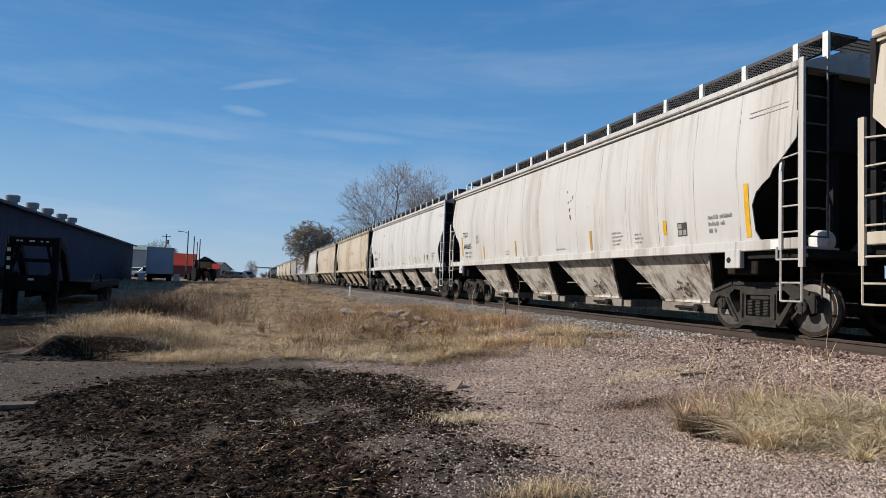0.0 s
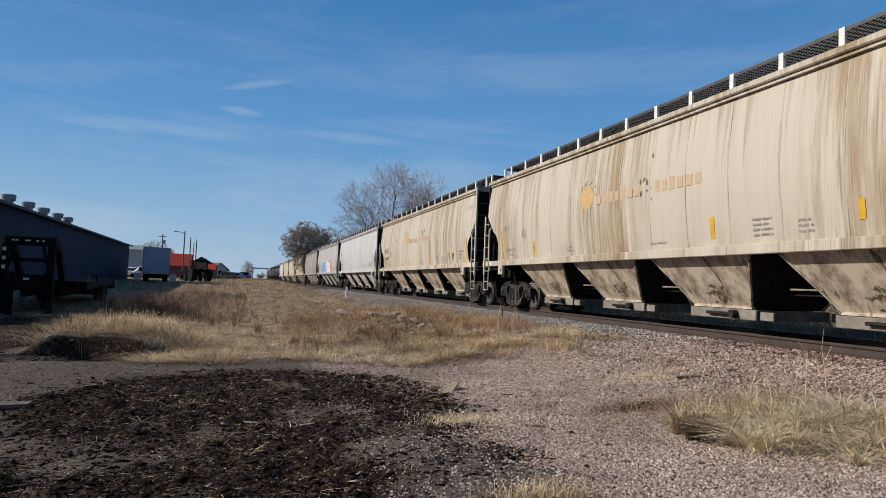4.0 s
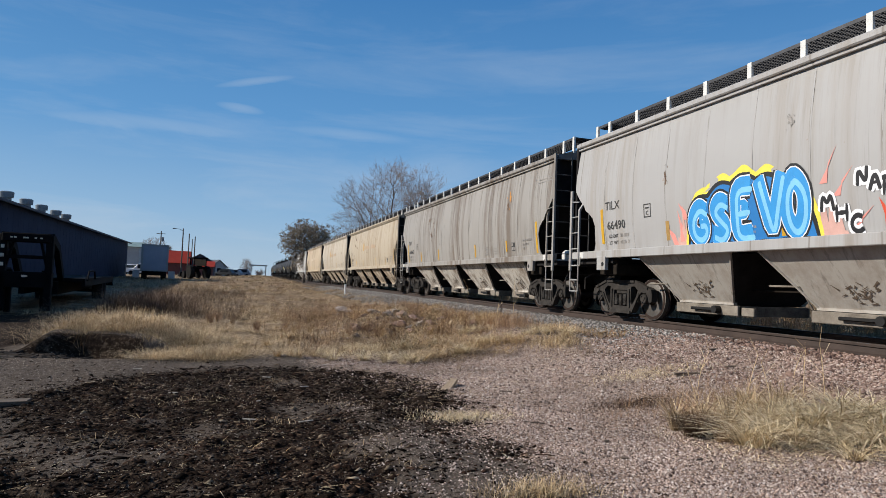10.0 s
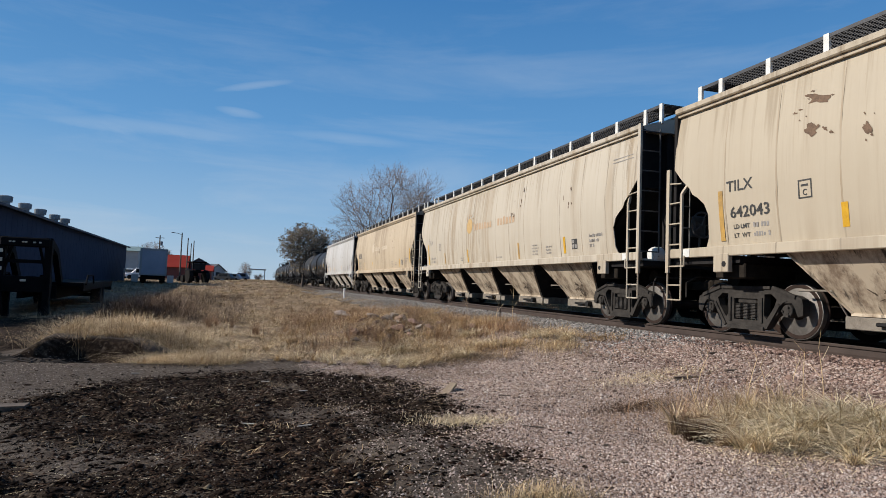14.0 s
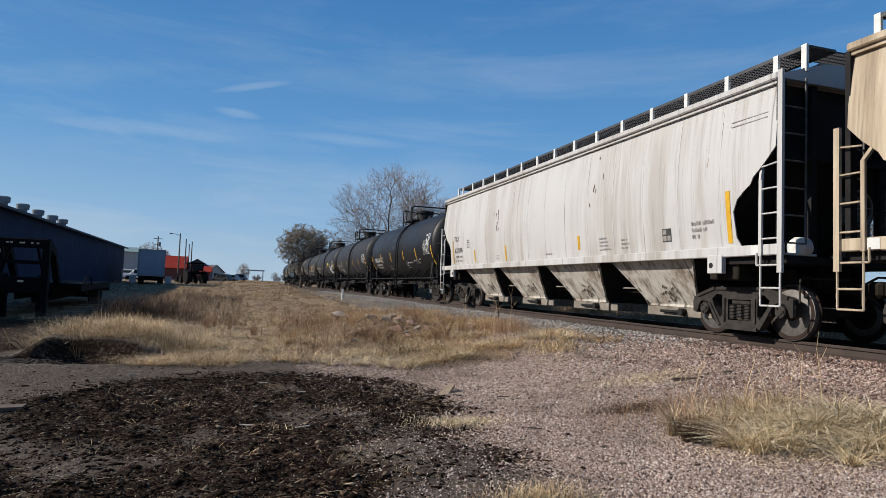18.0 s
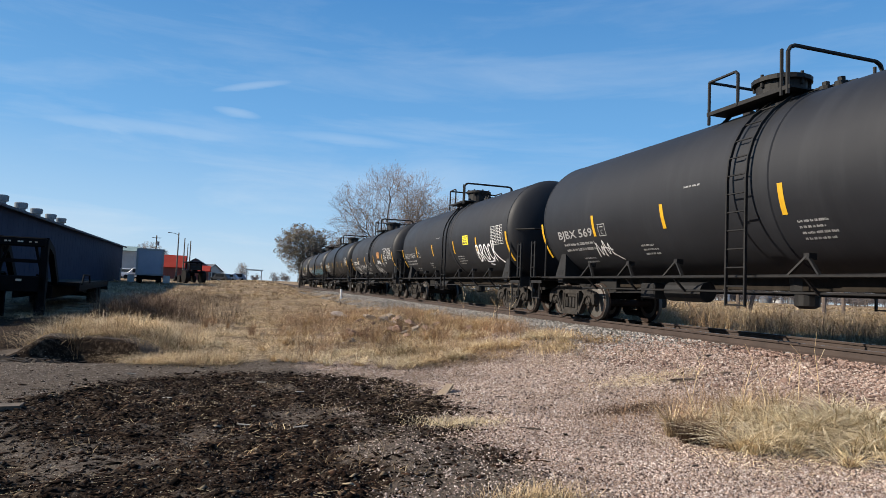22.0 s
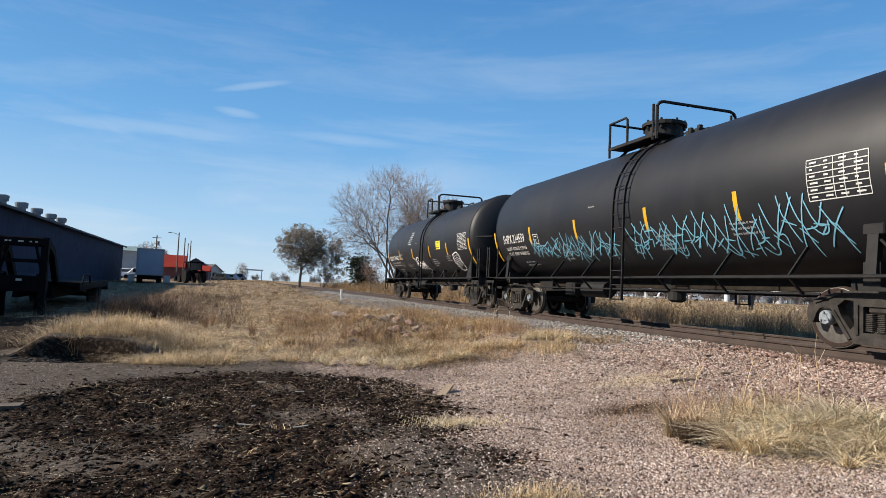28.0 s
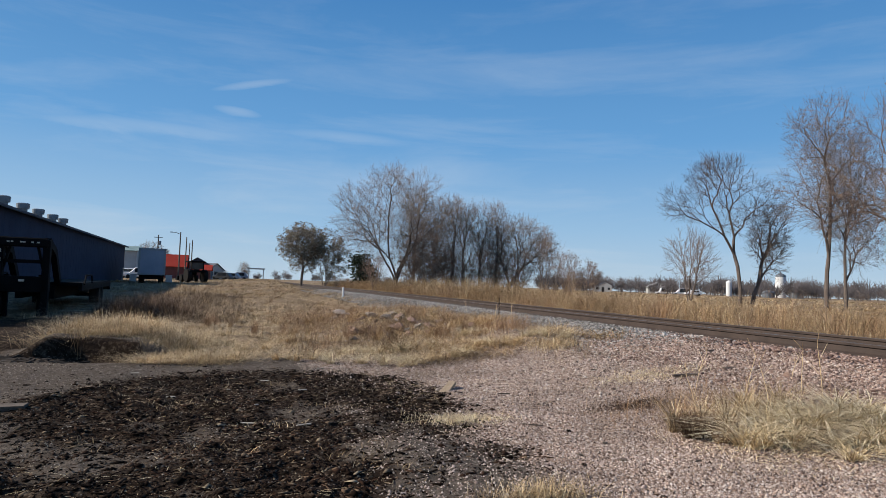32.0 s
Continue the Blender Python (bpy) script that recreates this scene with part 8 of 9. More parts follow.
for j, (x, y) in enumerate(((3.4, 13.2), (4.4, 13.0), (5.3, 13.6), (2.5, 13.8), (1.5, 15.0), (4.9, 15.2), (2.9, 17.2), (4.6, 17.0), (2.2, 18.4), (0.6, 16.4), (5.6, 17.5), (-0.8, 18.0))):
    tussock("rust-brown weed clump on the bank", x, y, 3 + j % 3, 120, (0.30, 0.25), 0.15, 0.50, 1.1, 0.0034, rust_weed if j % 2 else orange_straw)
for j, (x, y, n) in enumerate(((-0.6, 7.2, 90), (0.3, 6.0, 80), (1.0, 6.8, 60), (0.9, 5.0, 60), (-0.2, 5.3, 80), (-1.1, 5.6, 50), (0.5, 8.3, 90), (-1.2, 8.2, 60), (1.15, 4.6, 50))):
    tuft("grass_tuft", "sparse grey-tan stalks flattened in the mulch", x, y, n, 0.22, 0.12, 0.02, 0.09, 1.9, 0.005, straw_mat)


def stalk(x, y, h, lean, group="dry stalks"):
    rng = random.Random(int(x * 100 + y * 10))
    pts = [Vector((0, 0, 0))]
    for k in range(4):
        pts.append(pts[-1] + Vector((lean[0] * (0.6 + 0.3 * k), lean[1], 1)).normalized() * (h / 4))
    w = Wood()
    w.limb(pts, [0.004, 0.004, 0.0035, 0.003, 0.002], 4)
    for k in range(3):
        q = pts[2 + k % 3]
        w.limb([q, q + Vector((rng.uniform(-1, 1), rng.uniform(-1, 1), 1.4)).normalized() * h * 0.3], [0.0025, 0.0015], 3)
    ob = new("dry_stalk", w.mesh("dry_stalk", pale_straw))
    ob.matrix_basis = pose(x, y, ground_z(x, y) - 0.02)
    tagged(ob, "single thin dry weed stalk", "weed", group)


for x, y, h, lean in ((4.75, 5.1, 0.62, (0.25, 0)), (5.0, 5.0, 0.5, (-0.2, 0.1)), (5.55, 4.9, 0.62, (-0.12, 0)), (5.7, 5.3, 0.5, (0.05, 0)), (4.3, 5.2, 0.45, (-0.3, 0)), (5.1, 6.2, 0.5, (0.5, 0.2)), (6.3, 6.0, 0.45, (0.7, 0.2)), (5.9, 13.4, 1.0, (0.02, 0)), (6.1, 17.0, 0.9, (-0.05, 0)), (4.9, 12.0, 0.7, (0.1, 0))):
    stalk(x, y, h, lean)

# ---- rubble, timber and litter ----
rock_pink = plain("pink_quartzite", (0.13, 0.078, 0.060), (0.36, 0.245, 0.195), 5.0, 0.85, 0, 0.6, 0.02, "object")
rock_grey = plain("broken_concrete", (0.14, 0.115, 0.092), (0.38, 0.32, 0.27), 5.0, 0.9, 0, 0.6, 0.02, "object")
dead_wood = plain("grey_dead_wood", (0.035, 0.024, 0.017), (0.15, 0.115, 0.085), 6.0, 0.9, random_by="object")
char_wood = plain("blackened_wood", (0.010, 0.008, 0.007), (0.050, 0.040, 0.032), 6.0, 0.9, random_by="object", gloss=0.15)
litter_white = plain("pale_chip", (0.30, 0.265, 0.215), (0.52, 0.48, 0.42), 9.0, 0.8)


def rock(name, label, x, y, s, mat_, seed, flat=0.7, sink=0.34):
    rng = random.Random(seed)
    bm = bmesh.new()
    bmesh.ops.create_icosphere(bm, subdivisions=2, radius=0.5)
    for _ in range(14):  # knock flat faces off
        nrm = Vector((rng.uniform(-1, 1), rng.uniform(-1, 1), rng.uniform(-1, 1))).normalized()
        cut = rng.uniform(0.18, 0.36)
        for v in bm.verts:
            over = v.co.dot(nrm) - cut
            if over > 0:
                v.co -= nrm * over
    for v in bm.verts:
        v.co += Vector((rng.uniform(-1, 1), rng.uniform(-1, 1), rng.uniform(-1, 1))) * 0.015
        v.co = Vector((v.co.x * s * rng.uniform(1.0, 1.02), v.co.y * s * 0.8, v.co.z * s * flat))
    ob = part(name, bm, mat_, m=pose(x, y, ground_z(x, y) + s * flat * (0.5 - sink), rng.uniform(-15, 15), rng.uniform(-15, 15), rng.uniform(0, 360)))
    return tagged(ob, label, "rock", "rubble heap")


rr = random.Random(3)
for j in range(58):
    x, y = 3.75 + rr.gauss(0, 0.75), 15.0 + rr.gauss(0, 1.3)
    rock("rock", "broken pink quartzite rock in a weedy heap", x, y, rr.uniform(0.10, 0.30) if j % 6 else rr.uniform(0.3, 0.45), rock_pink if j % 4 else rock_grey, j, 0.62, 0.16)
for j, (x, y, s) in enumerate(((3.2, 21.8, 0.75), (3.6, 22.1, 0.5), (2.9, 21.0, 0.35), (4.6, 20.0, 0.4), (4.2, 18.5, 0.5))):
    rock("rock", "pale slab of broken concrete in dry grass", x, y, s, rock_grey, 60 + j, 0.6, 0.05)
for j in range(16):
    x, y = -3.35 + rr.gauss(0, 0.40), 11.15 + rr.gauss(0, 0.22)
    rock("rubble_block", "dark broken block in the rubble by the bank", x, y, rr.uniform(0.08, 0.26), char_wood, 80 + j, 0.3)
for j in range(9):
    x, y = 7.1 + rr.uniform(-0.9, 0.9), 6.5 + rr.uniform(-0.8, 6)
    rock("rock", "loose pink stone at the foot of the ballast", x, y, rr.uniform(0.10, 0.17), rock_pink, 100 + j, 0.6)


def board(label, x, y, l, w, h, turn, tilt, mat_, name="board"):
    bm = box_bm(-l / 2, l / 2, -w / 2, w / 2, 0, h, min(0.006, h / 4))
    rng = random.Random(int(x * 77 + y * 13))
    for v in bm.verts:
        v.co += Vector((rng.uniform(-1, 1) * l * 0.03, rng.uniform(-1, 1) * w * 0.12, 0))
    tagged(part(name, bm, mat_, m=pose(x, y, ground_z(x, y) + 0.004, 0, tilt, turn)), label, "timber", "loose timber")


board("grey weathered board lying on gravel", 2.58, 7.80, 0.40, 0.11, 0.04, 52, -16, old_plank)
board("dark sleeper chunk at the mulch's edge", -2.15, 7.05, 0.45, 0.16, 0.05, 4, 0, dead_wood)
board("split dark timber under the ballast", 6.35, 7.05, 0.24, 0.05, 0.02, 12, 0, dead_wood)
board("grey splintered wood on the gravel", 5.55, 6.95, 0.34, 0.06, 0.03, -14, -4, dead_wood)
board("split dark timber on the pink stones", 7.1, 8.3, 0.22, 0.05, 0.02, 20, 0, dead_wood)
board("dark timber half buried at the bank", 5.75, 4.95, 0.20, 0.05, 0.02, 8, 0, dead_wood)
board("split timber at the ballast's foot", 6.9, 11.2, 0.4, 0.08, 0.03, 35, 0, dead_wood)
for j, (x, y, l, a) in enumerate(((2.75, 5.65, 0.34, -28), (2.0, 7.0, 0.2, 10), (3.3, 6.6, 0.2, 30), (2.68, 4.62, 0.07, 70), (3.05, 4.85, 0.07, 40), (3.4, 4.1, 0.12, 15), (2.9, 4.35, 0.1, 0), (3.15, 7.3, 0.25, -10), (4.9, 8.1, 0.3, 20), (1.4, 9.6, 0.3, 30), (0.0, 9.9, 0.2, 0))):
    board("short dead twig on the gravel", x, y, l * 0.6, 0.012 if l > 0.1 else 0.03, 0.012, a, 0, dead_wood, "twig")
for j, (x, y, l, a) in enumerate(((0.75, 7.85, 0.13, 10), (-1.35, 9.55, 0.14, 5), (-0.1, 8.0, 0.05, 0), (0.35, 8.6, 0.2, -14), (1.2, 9.85, 0.16, 20), (0.2, 7.1, 0.06, 30), (0.95, 7.2, 0.05, 0), (-0.7, 7.6, 0.12, -8), (0.1, 6.2, 0.16, -20), (0.6, 6.0, 0.18, 25), (-1.4, 6.3, 0.1, 40))):
    board("pale wood chip lying on black mulch", x, y, l * 0.8, 0.016, 0.010, a, 0, litter_white, "chip")

tagged(part("stake", rods_bm([(0, 0, -0.1), (0.01, 0.02, 0.58)], 0.014, 6), char_wood, m=pose(6.85, 16.4, ground_z(6.85, 16.4))), "thin dark metal stake in the ballast", "stake")

# blackened sticks tangled in the debris by the bank
sr = random.Random(19)
for j in range(34):
    x, y = -3.25 + sr.gauss(0, 0.40), 11.15 + sr.gauss(0, 0.25)
    board("blackened stick in the debris by the bank", x, y, sr.uniform(0.15, 0.6), sr.uniform(0.02, 0.06), sr.uniform(0.015, 0.03), sr.uniform(0, 180), sr.uniform(-8, 2), char_wood if j % 4 else dead_wood, "stick")

# ---- the train ----
def car_run(t):
    """Metres the train has gone after t seconds."""
    return 10.332 * t - 0.00557 * t * t


train = []  # (car, place of its middle along the line at 0 s)


def join_train(car):
    i = len(train)
    middle = 6.97 + 18.44 * (i - 0.5) if i < 12 else 217.7 + 15.95 * (i - 12)
    train.append((car, middle))
    car.matrix_basis = pose(TRACK_X, middle, RAIL_Z)


WHITE, CREAM, GREY, TAN = (0.73, 0.71, 0.68), (0.69, 0.615, 0.50), (0.58, 0.55, 0.51), (0.72, 0.59, 0.425)
DIRT, OCHRE, SOOT = (0.46, 0.385, 0.30), (0.50, 0.365, 0.22), (0.25, 0.225, 0.20)
bays_pale = bay_paint("bay_pale", (0.52, 0.485, 0.43), 2.0)
bays_tan = bay_paint("bay_tan", (0.48, 0.40, 0.30), 6.0)
bays_clean = bay_paint("bay_clean", (0.36, 0.335, 0.30), 9.0, 0.4)
faint_orange = plain("faded_orange_print", (0.37, 0.24, 0.14), (0.42, 0.31, 0.205), 8.0, 0.7)
faint_amber = plain("faded_amber_print", (0.40, 0.24, 0.07), (0.44, 0.31, 0.15), 8.0, 0.7)
faint_brown = plain("faded_brown_print", (0.27, 0.185, 0.12), (0.36, 0.27, 0.19), 8.0, 0.7)
faint_white = plain("faded_white_print", (0.46, 0.385, 0.285), (0.51, 0.435, 0.335), 8.0, 0.7)
WORN = 0.62  # chalked, dulled paint
HOPPERS = [
    ("cream weathered covered hopper wagon with grimy end, coloured darker for shade", CREAM, OCHRE, 0.6, 1.0, "", "", "stencil_black", bays_tan),
    ("dirty white covered hopper wagon with tan stains and yellow tape", WHITE, DIRT, 0.32, 11.0, "TILX", "640265", "stencil_black", bays_pale),
    ("pale grey-white covered hopper wagon with chipped paint", (0.73, 0.72, 0.71), DIRT, 0.36, 23.0, "TILX", "640669", "stencil_black", bays_pale),
    ("yellowed cream covered hopper wagon with a faded brown print", CREAM, OCHRE, 0.85, 35.0, "TILX", "", "faded", bays_tan),
    ("cream covered hopper wagon with a faded sun mark and run stains", CREAM, OCHRE, 0.75, 47.0, "SOXX", "639767", "stencil_black", bays_tan),
    ("white-grey covered hopper wagon with light streaks of dirt", (0.66, 0.655, 0.645), SOOT, 0.22, 59.0, "TILX", "640619", "stencil_black", bays_pale),
    ("clean pale grey covered hopper wagon with bright spray paintings", (0.54, 0.535, 0.53), DIRT, 0.30, 66.5, "TILX", "66490", "stencil_black", bays_clean),
    ("grey covered hopper wagon with heavy dark run stains and rust scars", (0.45, 0.43, 0.40), (0.27, 0.215, 0.17), 0.8, 73.0, "TILX", "640443", "stencil_black", bays_pale),
    ("tan covered hopper wagon with a faded orange print", (0.64, 0.55, 0.42), OCHRE, 0.75, 85.0, "TILX", "642043", "stencil_black", bays_tan),
    ("cream covered hopper wagon with many brown run stains", CREAM, OCHRE, 0.7, 97.0, "TILX", "", "faded", bays_tan),
    ("mustard tan covered hopper wagon with a white faded sun mark", TAN, (0.36, 0.25, 0.15), 0.5, 109.0, "SOXX", "639168", "stencil_grey", bays_tan),
    ("bright white covered hopper wagon with black scuffs low down", (0.72, 0.71, 0.695), DIRT, 0.34, 121.0, "TILX", "637190", "stencil_black", bays_pale),
]
for i, (label, base, stain, streak, seed, mark, number, ink, bay_mat) in enumerate(HOPPERS):
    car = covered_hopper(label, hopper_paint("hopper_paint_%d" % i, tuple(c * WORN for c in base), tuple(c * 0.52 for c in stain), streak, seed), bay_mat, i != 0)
    hopper_marks(car, mark, number, M["stencil_grey" if ink == "faded" else ink], M["yellow"], i)
    if number in ("639767", "639168") and mark == "SOXX":
        strips(car, "patch_panel", [(7.25, 6.1, 2.40, 2.74)], M["stencil_dim"] if i == 4 else M["outlet"], side_x, 0.004)
    if i == 4:
        faded_logo(car, faint_amber, faint_brown, faint_orange, "faded orange sun disc")
    elif i in (3, 8, 9):
        faded_logo(car, faint_amber, faint_orange, faint_orange, "faded amber sun disc")
    elif i == 10:
        faded_logo(car, faint_white, faint_white, faint_white, "faded white sun disc")
    paint_scars(car, 40 + i, {7: 4, 8: 3, 9: 3, 5: 3, 2: 2, 6: 0, 1: 1}.get(i, 2), M["rust_scar"] if i not in (5, 2, 7) else M["stencil_grey"])
    torn = random.Random(700 + i)
    for y, z, w, h, ink_ in {2: ((4.3, 3.5, 0.42, 0.12, "stencil_grey"), (4.28, 3.05, 0.09, 0.26, "stencil_grey")),
                             5: ((-3.2, 3.3, 0.2, 0.3, "stencil_grey"),), 6: ((2.0, 3.35, 0.16, 0.22, "stencil_grey"), (5.0, 2.9, 0.10, 0.30, "rust_scar")),
                             7: ((-5.6, 3.45, 0.24, 0.42, "orange_scar"), (-5.5, 3.15, 0.22, 0.3, "rust_scar"), (3.6, 3.45, 0.5, 0.2, "rust_scar"), (3.5, 3.1, 0.3, 0.5, "stencil_grey"), (3.2, 2.75, 0.3, 0.3, "rust_scar"), (2.9, 3.3, 0.2, 0.3, "rust_scar")),
                             8: ((5.4, 3.62, 0.55, 0.22, "rust_scar"), (5.5, 3.18, 0.36, 0.26, "rust_scar"), (4.6, 3.0, 0.2, 0.2, "rust_scar"))}.get(i, ()):
        torn_patch(car, torn, y, z, w, h, M[ink_])
    join_train(car)

# spray paintings on the clean grey hopper
spray = {k: plain("spray_" + k, tuple(c * 0.8 for c in col), col, 5.0, 0.55) for k, col in
         {"blue": (0.030, 0.28, 0.64), "deep": (0.015, 0.17, 0.46), "pale": (0.20, 0.52, 0.82), "blush": (0.60, 0.36, 0.31), "dust": (0.11, 0.11, 0.11), "yellow": (0.80, 0.66, 0.08), "black": (0.012, 0.012, 0.014), "white": (0.80, 0.80, 0.83), "lilac": (0.52, 0.50, 0.72),
          "orange": (0.82, 0.30, 0.03), "red": (0.62, 0.07, 0.03), "pink": (0.70, 0.28, 0.24), "chalk": (0.60, 0.60, 0.60), "teal": (0.17, 0.42, 0.56)}.items()}


def blot(rng, y, z, w, h, points=16, rough=0.12):
    return [(y + w / 2 * math.copysign(abs(math.cos(a)) ** 0.7, math.cos(a)) * (1 - rough * rng.random()), z + h / 2 * math.copysign(abs(math.sin(a)) ** 0.7, math.sin(a)) * (1 - rough * rng.random()))
            for a in [2 * math.pi * k / points for k in range(points)]]


def painted_band(car, name, y0, y1, low, top, material, proud, n=60):
    """A painted area between two edges low(u) and top(u), u from 0 at y0 to 1 at y1."""
    vs, fs, rows = [], [], 6
    for i in range(n + 1):
        u = i / n
        a, b = low(u), max(top(u), low(u) + 0.002)
        vs += [(y0 + (y1 - y0) * u, a + (b - a) * j / rows) for j in range(rows + 1)]
    r = rows + 1
    for i in range(n):
        fs += [(i * r + j, i * r + j + 1, (i + 1) * r + j + 1, (i + 1) * r + j) for j in range(rows)]
    return on_side(name, vs, fs, material, car, side_x, proud)


def spray_painting(car):
    rng = random.Random(66)

    def humps(count, base, swell, ends):
        def top(u):
            lift = min(u * ends, (1 - u) * ends, 1.0)
            return 1.50 + (base + swell * math.sin(math.pi * u)) * lift ** 0.5 + 0.07 * abs(math.sin(math.pi * count * u)) - 0.03
        return top

    low = lambda u: 1.515
    # blue painting with a yellow glow
    t1 = humps(5, 0.52, 0.30, 9)
    painted_band(car, "spray_glow", 4.45, 1.45, low, lambda u: t1(u) + 0.11 + 0.02 * math.sin(u * 40), spray["yellow"], 0.0045)
    painted_band(car, "spray_glow", 4.70, 4.25, low, lambda u: 1.55 + 0.55 * math.sin(math.pi * u) * (0.7 + 0.3 * math.sin(u * 30)), spray["blush"], 0.0040)
    painted_band(car, "spray_glow", 1.75, 1.05, low, lambda u: 1.55 + 0.75 * math.sin(math.pi * u) * (0.25 + 0.75 * abs(math.sin(u * 17))) * 0.6, spray["blush"], 0.0040)
    painted_band(car, "spray_edge", 4.40, 1.50, low, lambda u: t1(u) + 0.035, spray["black"], 0.0055)
    painted_band(car, "spray_fill", 4.34, 1.56, lambda u: 1.53 + 0.03 * abs(math.sin(u * 22)), lambda u: t1(u) - 0.02, spray["deep"], 0.0065)
    # fat letters: dark outline, thin white edge, blue body
    fat = scrawl_word("G", 4.28, 3.78, 1.62, 2.06) + scrawl_word("S", 3.72, 3.24, 1.60, 2.10) + scrawl_word("E", 3.18, 2.66, 1.62, 2.22) + scrawl_word("V", 2.62, 2.06, 1.62, 2.26) + scrawl_word("O", 2.12, 1.62, 1.62, 2.24)
    for width, mat_, proud in ((0.33, "black", 0.0080), (0.265, "white", 0.0090), (0.235, "blue", 0.0100)):
        strokes(car, "spray_letter_shape", fat, width, spray[mat_], side_x, proud)
    strokes(car, "spray_light", [[(y - 0.03, z - 0.05) for y, z in line] for line in fat], 0.07, spray["pale"], side_x, 0.0112)
    # black capitals edged in white between the two
    for word, y0, y1, z0, z1, drop in (("MHC", 1.46, 0.80, 1.80, 1.98, 0.12), ("NAR", 0.88, 0.34, 2.02, 2.20, 0.06)):
        for width, mat_, proud in ((0.125, "white", 0.0070), (0.052, "black", 0.0085)):
            strokes(car, "spray_line", scrawl_word(word, y0, y1, z0, z1, drop, 0.05), width, spray[mat_], side_x, proud)
    # pale red splashes
    for y, z, h, lean in ((4.55, 1.6, 0.45, 0.1), (4.75, 1.56, 0.30, 0.3), (4.42, 1.9, 0.25, 0.2), (1.42, 2.1, 0.40, -0.25), (1.22, 1.95, 0.30, -0.3), (0.95, 1.6, 0.22, -0.3)):
        fan(car, "spray_flame", [(y + 0.05, z), (y + lean * 0.5, z + h * 0.5), (y + lean, z + h), (y + lean * 0.2 - 0.05, z + h * 0.5), (y - 0.08, z)], spray["pink"], side_x, 0.0041)
    # flames
    for k in range(9):
        y, h = 0.42 - 0.13 * k, 0.30 + 0.50 * rng.random()
        fan(car, "spray_flame", [(y + 0.10, 1.52), (y + 0.10, 1.55 + h * 0.5), (y + 0.16, 1.55 + h), (y + 0.02, 1.55 + h * 0.55), (y - 0.10, 1.52)], spray["orange" if k % 3 else "red"], side_x, 0.0042 + 0.0003 * (k % 3))
    painted_band(car, "spray_flame", -2.9, -4.15, low, lambda u: 1.55 + 0.62 * (1 - u) ** 0.6 * (0.75 + 0.25 * abs(math.sin(u * 13))), spray["orange"], 0.0042)
    for k in range(8):
        y, h = -2.75 - 0.16 * k, 0.92 - 0.07 * k
        fan(car, "spray_flame", [(y + 0.08, 1.60), (y - 0.02, 1.6 + h * 0.5), (y - 0.26, 1.55 + h), (y - 0.14, 1.6 + h * 0.45), (y - 0.16, 1.60)], spray["orange" if k % 2 else "red"], side_x, 0.0048 + 0.0003 * (k % 3))
    painted_band(car, "spray_flame", -3.3, -4.3, low, lambda u: 1.53 + 0.30 * (1 - u) * (0.6 + 0.4 * abs(math.sin(u * 9))), spray["red"], 0.0058)
    # white painting
    t2 = humps(4, 0.66, 0.22, 12)
    painted_band(car, "spray_glow", 0.05, -2.85, low, lambda u: t2(u) + 0.13 + 0.02 * math.sin(u * 37), spray["yellow"], 0.0052)
    painted_band(car, "spray_edge", 0.0, -2.95, low, lambda u: t2(u) + 0.05, spray["black"], 0.0062)
    painted_band(car, "spray_fill", -0.05, -2.90, low, lambda u: t2(u) - 0.005, spray["lilac"], 0.0072)
    fat = [arc_path(-0.48, 1.84, 0.26, 0.34, 200, -40), arc_path(-1.02, 2.00, 0.24, 0.26, 140, 420), arc_path(-1.60, 1.80, 0.25, 0.40, 175, -15), arc_path(-2.16, 1.98, 0.24, 0.28, 40, 320), arc_path(-2.58, 1.84, 0.20, 0.36, 190, -60),
           [(-0.75, 1.62), (-1.2, 1.70), (-1.5, 1.62)], [(-1.9, 1.64), (-2.4, 1.70), (-2.75, 1.62)]]
    for width, mat_, proud in ((0.32, "black", 0.0085), (0.225, "white", 0.0100)):
        strokes(car, "spray_letter_shape", fat, width, spray[mat_], side_x, proud)
    strokes(car, "spray_shade", [[(y - 0.05, z - 0.05) for y, z in line] for line in fat], 0.07, spray["lilac"], side_x, 0.0115)
    for ob in car.children:  # drawn out to their full height
        if ob.name.startswith("spray_"):
            for v in ob.data.vertices:
                proud = -v.co.x - side_x(v.co.z)
                z = 1.49 + (v.co.z - 1.51) * 1.36
                v.co.x, v.co.z = -side_x(z) - proud, z


spray_painting(train[6][0])
strokes(train[5][0], "spray_line", tag_lines(random.Random(3), 7.9, 7.2, 2.85, 3.2, 3), 0.05, spray["black"], side_x)

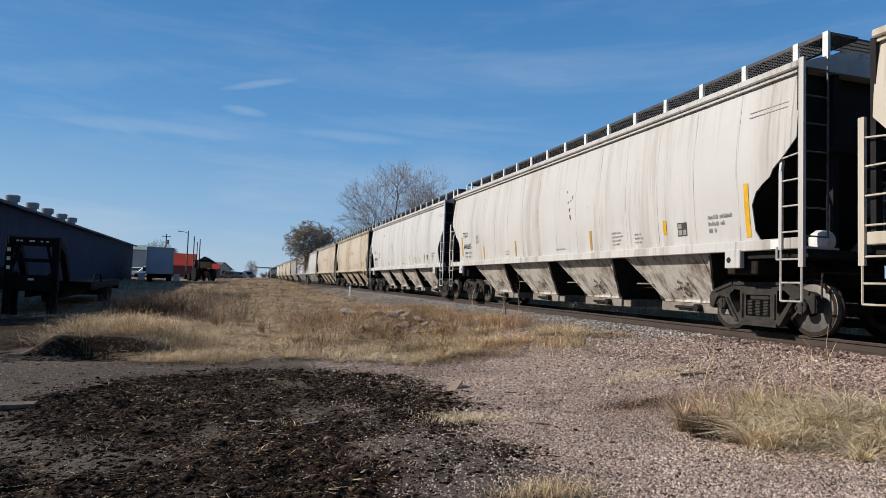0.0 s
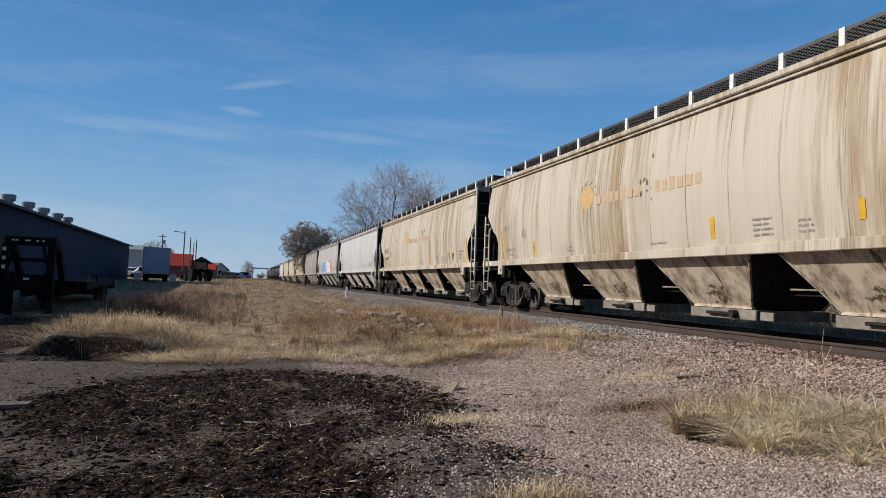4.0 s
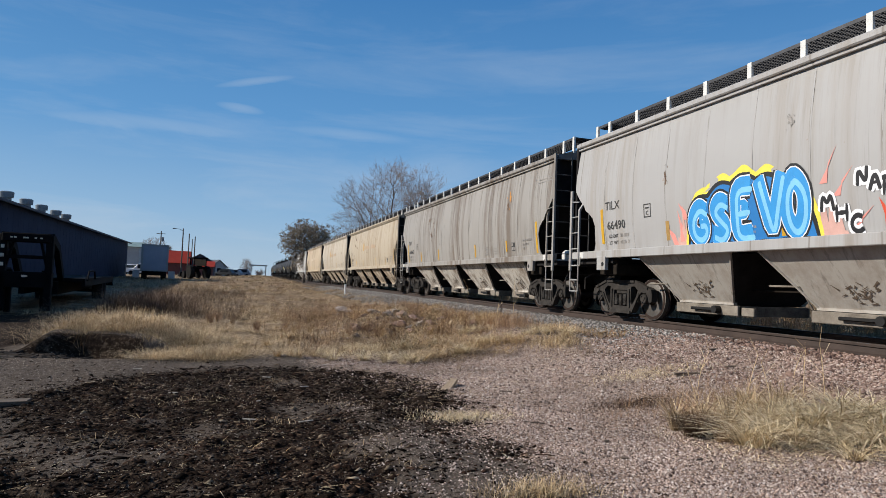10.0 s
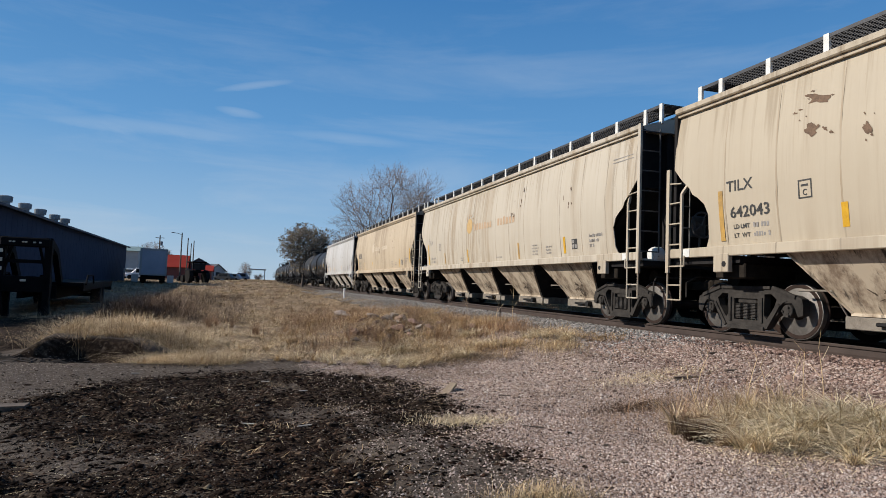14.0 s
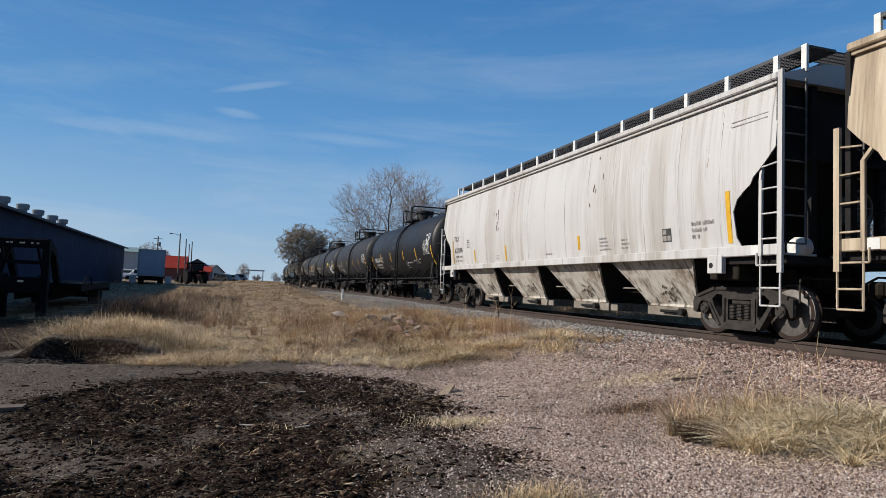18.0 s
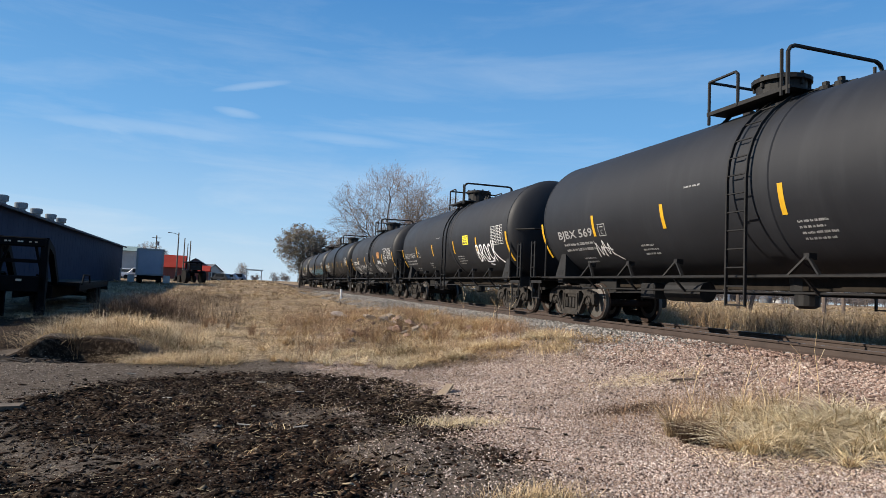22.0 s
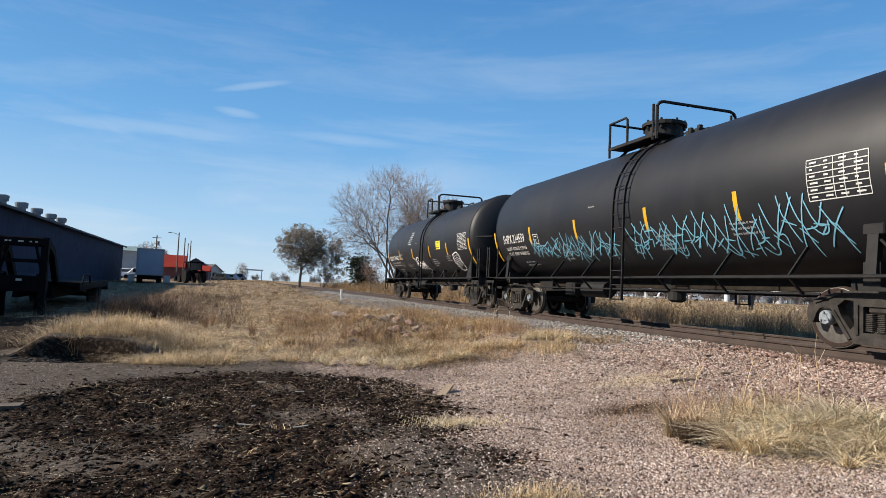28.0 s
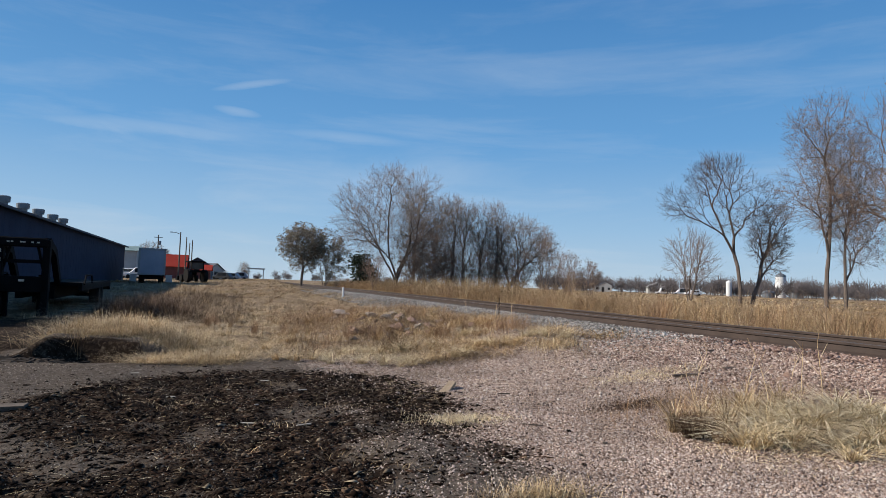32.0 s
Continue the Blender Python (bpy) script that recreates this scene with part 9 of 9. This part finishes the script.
tank_a, tank_b, tank_c = (tank_paint("tank_black_" + n, base, dust, s, 0.58 if n == "b" else 0.47) for n, base, dust, s in
                          (("a", (0.0042, 0.0046, 0.0064), (0.0120, 0.0124, 0.0145), 3.0), ("b", (0.0092, 0.0102, 0.0134), (0.026, 0.028, 0.033), 17.0), ("c", (0.0085, 0.0090, 0.0112), (0.020, 0.0204, 0.0225), 29.0)))
orange_sign = plain("orange_placard", (0.52, 0.22, 0.05), (0.66, 0.32, 0.08), 8.0, 0.5)
yellow_sign = plain("yellow_placard", (0.62, 0.52, 0.02), (0.76, 0.66, 0.04), 8.0, 0.5)
TANKS = [
    ("black tank wagon with white lettering and no side braces", tank_a, False, "SHPX", "214615", "stencil_white", None, (5.99, 4.30), 0.35, ("LD LMT  203000 LB  92100 KG", "LT  WT   83000 LB  37650 KG")),
    ("dusty black tank wagon with small white lettering", tank_b, True, "BJBX", "569", "stencil_dim", None, (6.0, 4.3), 0.28, ()),
    ("dull black tank wagon with a yellow placard and white spray writing", tank_b, True, "SHQX", "13056", "stencil_dim", yellow_sign, (6.50, 4.60), 0.31, ()),
    ("black tank wagon with an orange placard and pale spray tags", tank_b, True, "CBTX", "717563", "stencil_white", orange_sign, (5.85, 4.05), 0.29, ()),
    ("black tank wagon with large white lettering", tank_a, False, "CBTX", "71585", "stencil_white", None, (6.15, 4.40), 0.37, ("LD LMT  201600 LB   91 400 KG", "LT  WT   84400 LB   38 300 KG")),
    ("black tank wagon with teal spray lines along its side", tank_c, False, "SHPX", "214559", "stencil_white", None, (6.15, 4.62), 0.36, ("LD LMT  202200 LB 91700 KG", "LT WT   83800 LB 38000 KG")),
    ("black tank wagon at the train's end with white spray drawings", tank_c, True, "GBRX", "709621", "stencil_white", yellow_sign, (6.45, 4.45), 0.31, ()),
]
for i, (label, paint, braces, mark, number, ink, sign, span, size, loads) in enumerate(TANKS):
    car = tank_wagon(label, paint, braces, 1, braces, M["cap"] if not braces else M["truck_iron"])
    tank_marks(car, mark, number, M[ink], i, span, size, loads, sign=sign)
    rng = random.Random(500 + i)
    if i == 0:
        strokes(car, "spray_line", scrawl_word("SP", -5.70, -6.55, 2.55, 3.05), 0.045, spray["chalk"], tank_x)
        strips(car, "small_stencil", [(-1.9, -2.9, 1.84, 1.88), (-3.2, -3.7, 1.9, 1.94), (-4.2, -4.5, 1.95, 1.99)], M["stencil_white"], tank_x)
    elif i == 1:
        strokes(car, "spray_line", tag_lines(rng, 4.4, 3.8, 1.5, 2.0, 2), 0.03, spray["chalk"], tank_x)
    elif i == 2:
        strokes(car, "spray_line", scrawl_word("BROCK", -3.72, -5.55, 1.68, 2.22), 0.062, spray["white"], tank_x)
        strokes(car, "spray_line", [[(-4.3, 1.66), (-4.6, 1.62), (-5.0, 1.66)], [(-4.45, 1.56), (-4.75, 1.53)]], 0.04, spray["white"], tank_x)
    elif i == 3:
        strokes(car, "spray_line", bubble_line(rng, 4.0, 1.2, 1.42, 2.0, 6) + [[(1.0, 1.9), (0.7, 1.75), (0.55, 1.6), (0.75, 1.62), (1.0, 1.85)], [(4.35, 1.75), (4.2, 1.5), (4.12, 1.6)]], 0.030, spray["chalk"], tank_x)
        strokes(car, "spray_line", tag_lines(rng, 5.9, 5.0, 1.36, 1.55, 4) + tag_lines(rng, 4.75, 4.35, 1.6, 1.98, 3) + tag_lines(rng, 0.5, 0.0, 1.9, 2.2, 3), 0.022, spray["chalk"], tank_x)
        strokes(car, "spray_line", bubble_line(rng, -1.6, -2.9, 1.40, 1.78, 4) + tag_lines(rng, -1.7, -2.8, 1.45, 1.7, 4), 0.022, spray["chalk"], tank_x)
        strokes(car, "spray_line", tag_lines(rng, -2.40, -3.15, 1.92, 2.22, 4) + [[(-3.0, 2.0), (-3.35, 1.9), (-3.2, 1.82)]], 0.026, spray["white"], tank_x)
        for k, line in enumerate(("NOT FOR CLASS 3", "FLAMMABLE", "LIQUIDS WITH", "API GRAVITY", "GREATER THAN", "50 DEGREES")):
            letters(car, line, -4.68 + 0.034 * len(line), 2.72 - 0.125 * k, 0.135, M["stencil_white"], tank_x, 0.84)
        letters(car, "SR 11961", -4.45, 1.92, 0.13, M["stencil_white"], tank_x, 0.84)
    elif i == 5:
        strokes(car, "spray_line", wild_lines(rng, 4.25, 0.1, 1.42, 2.26, 0.27, 0.1) + wild_lines(rng, -0.6, -5.7, 1.36, 2.36, 0.27, 0.1), 0.022, spray["teal"], tank_x, 0.014, "teal zigzag spray lines")
    elif i == 6:
        strokes(car, "spray_line", tag_lines(rng, 1.35, 0.0, 1.60, 2.0, 6) + [[(1.5, 2.05), (1.2, 1.9), (0.9, 2.1), (0.6, 1.95)]], 0.034, spray["white"], tank_x)
        strokes(car, "spray_line", tag_lines(rng, 1.1, -0.1, 1.45, 1.85, 5), 0.026, spray["white"], tank_x, 0.012)
        strokes(car, "spray_line", tag_lines(rng, 4.5, 3.6, 1.6, 1.9, 5) + tag_lines(rng, 3.1, 2.5, 1.5, 1.95, 4), 0.020, spray["dust"], tank_x)
        edge = blot(rng, -4.75, 1.72, 0.95, 0.75, 14, 0.2)
        strokes(car, "spray_line", [edge + edge[:1]] + [[(-4.4 - 0.16 * k, 2.0), (-4.45 - 0.16 * k, 1.7), (-4.55 - 0.16 * k, 1.45 + 0.05 * k)] for k in range(5)], 0.035, spray["white"], tank_x)
        strips(car, "small_stencil", [(2.3 - 0.05 * k, 1.75 - 0.05 * k, 2.72 + 0.11 * k, 2.77 + 0.11 * k) for k in range(6)], M["stencil_white"], tank_x)
    join_train(car)


def motions():
    """The wagons roll by; each wheelset turns as far as it rolls."""
    ticks = [k / 15 for k in range(481)]
    for car, middle in train:
        walk(car, [(t, pose(TRACK_X, middle - car_run(t), RAIL_Z)) for t in range(0, 33, 2)])
        for ob in car.children:
            if ob.name.startswith("wheelset"):
                x, y, z = ob.location
                walk(ob, [(t, pose(x, y, z, math.degrees(car_run(t) / WHEEL_R))) for t in ticks])


motions()
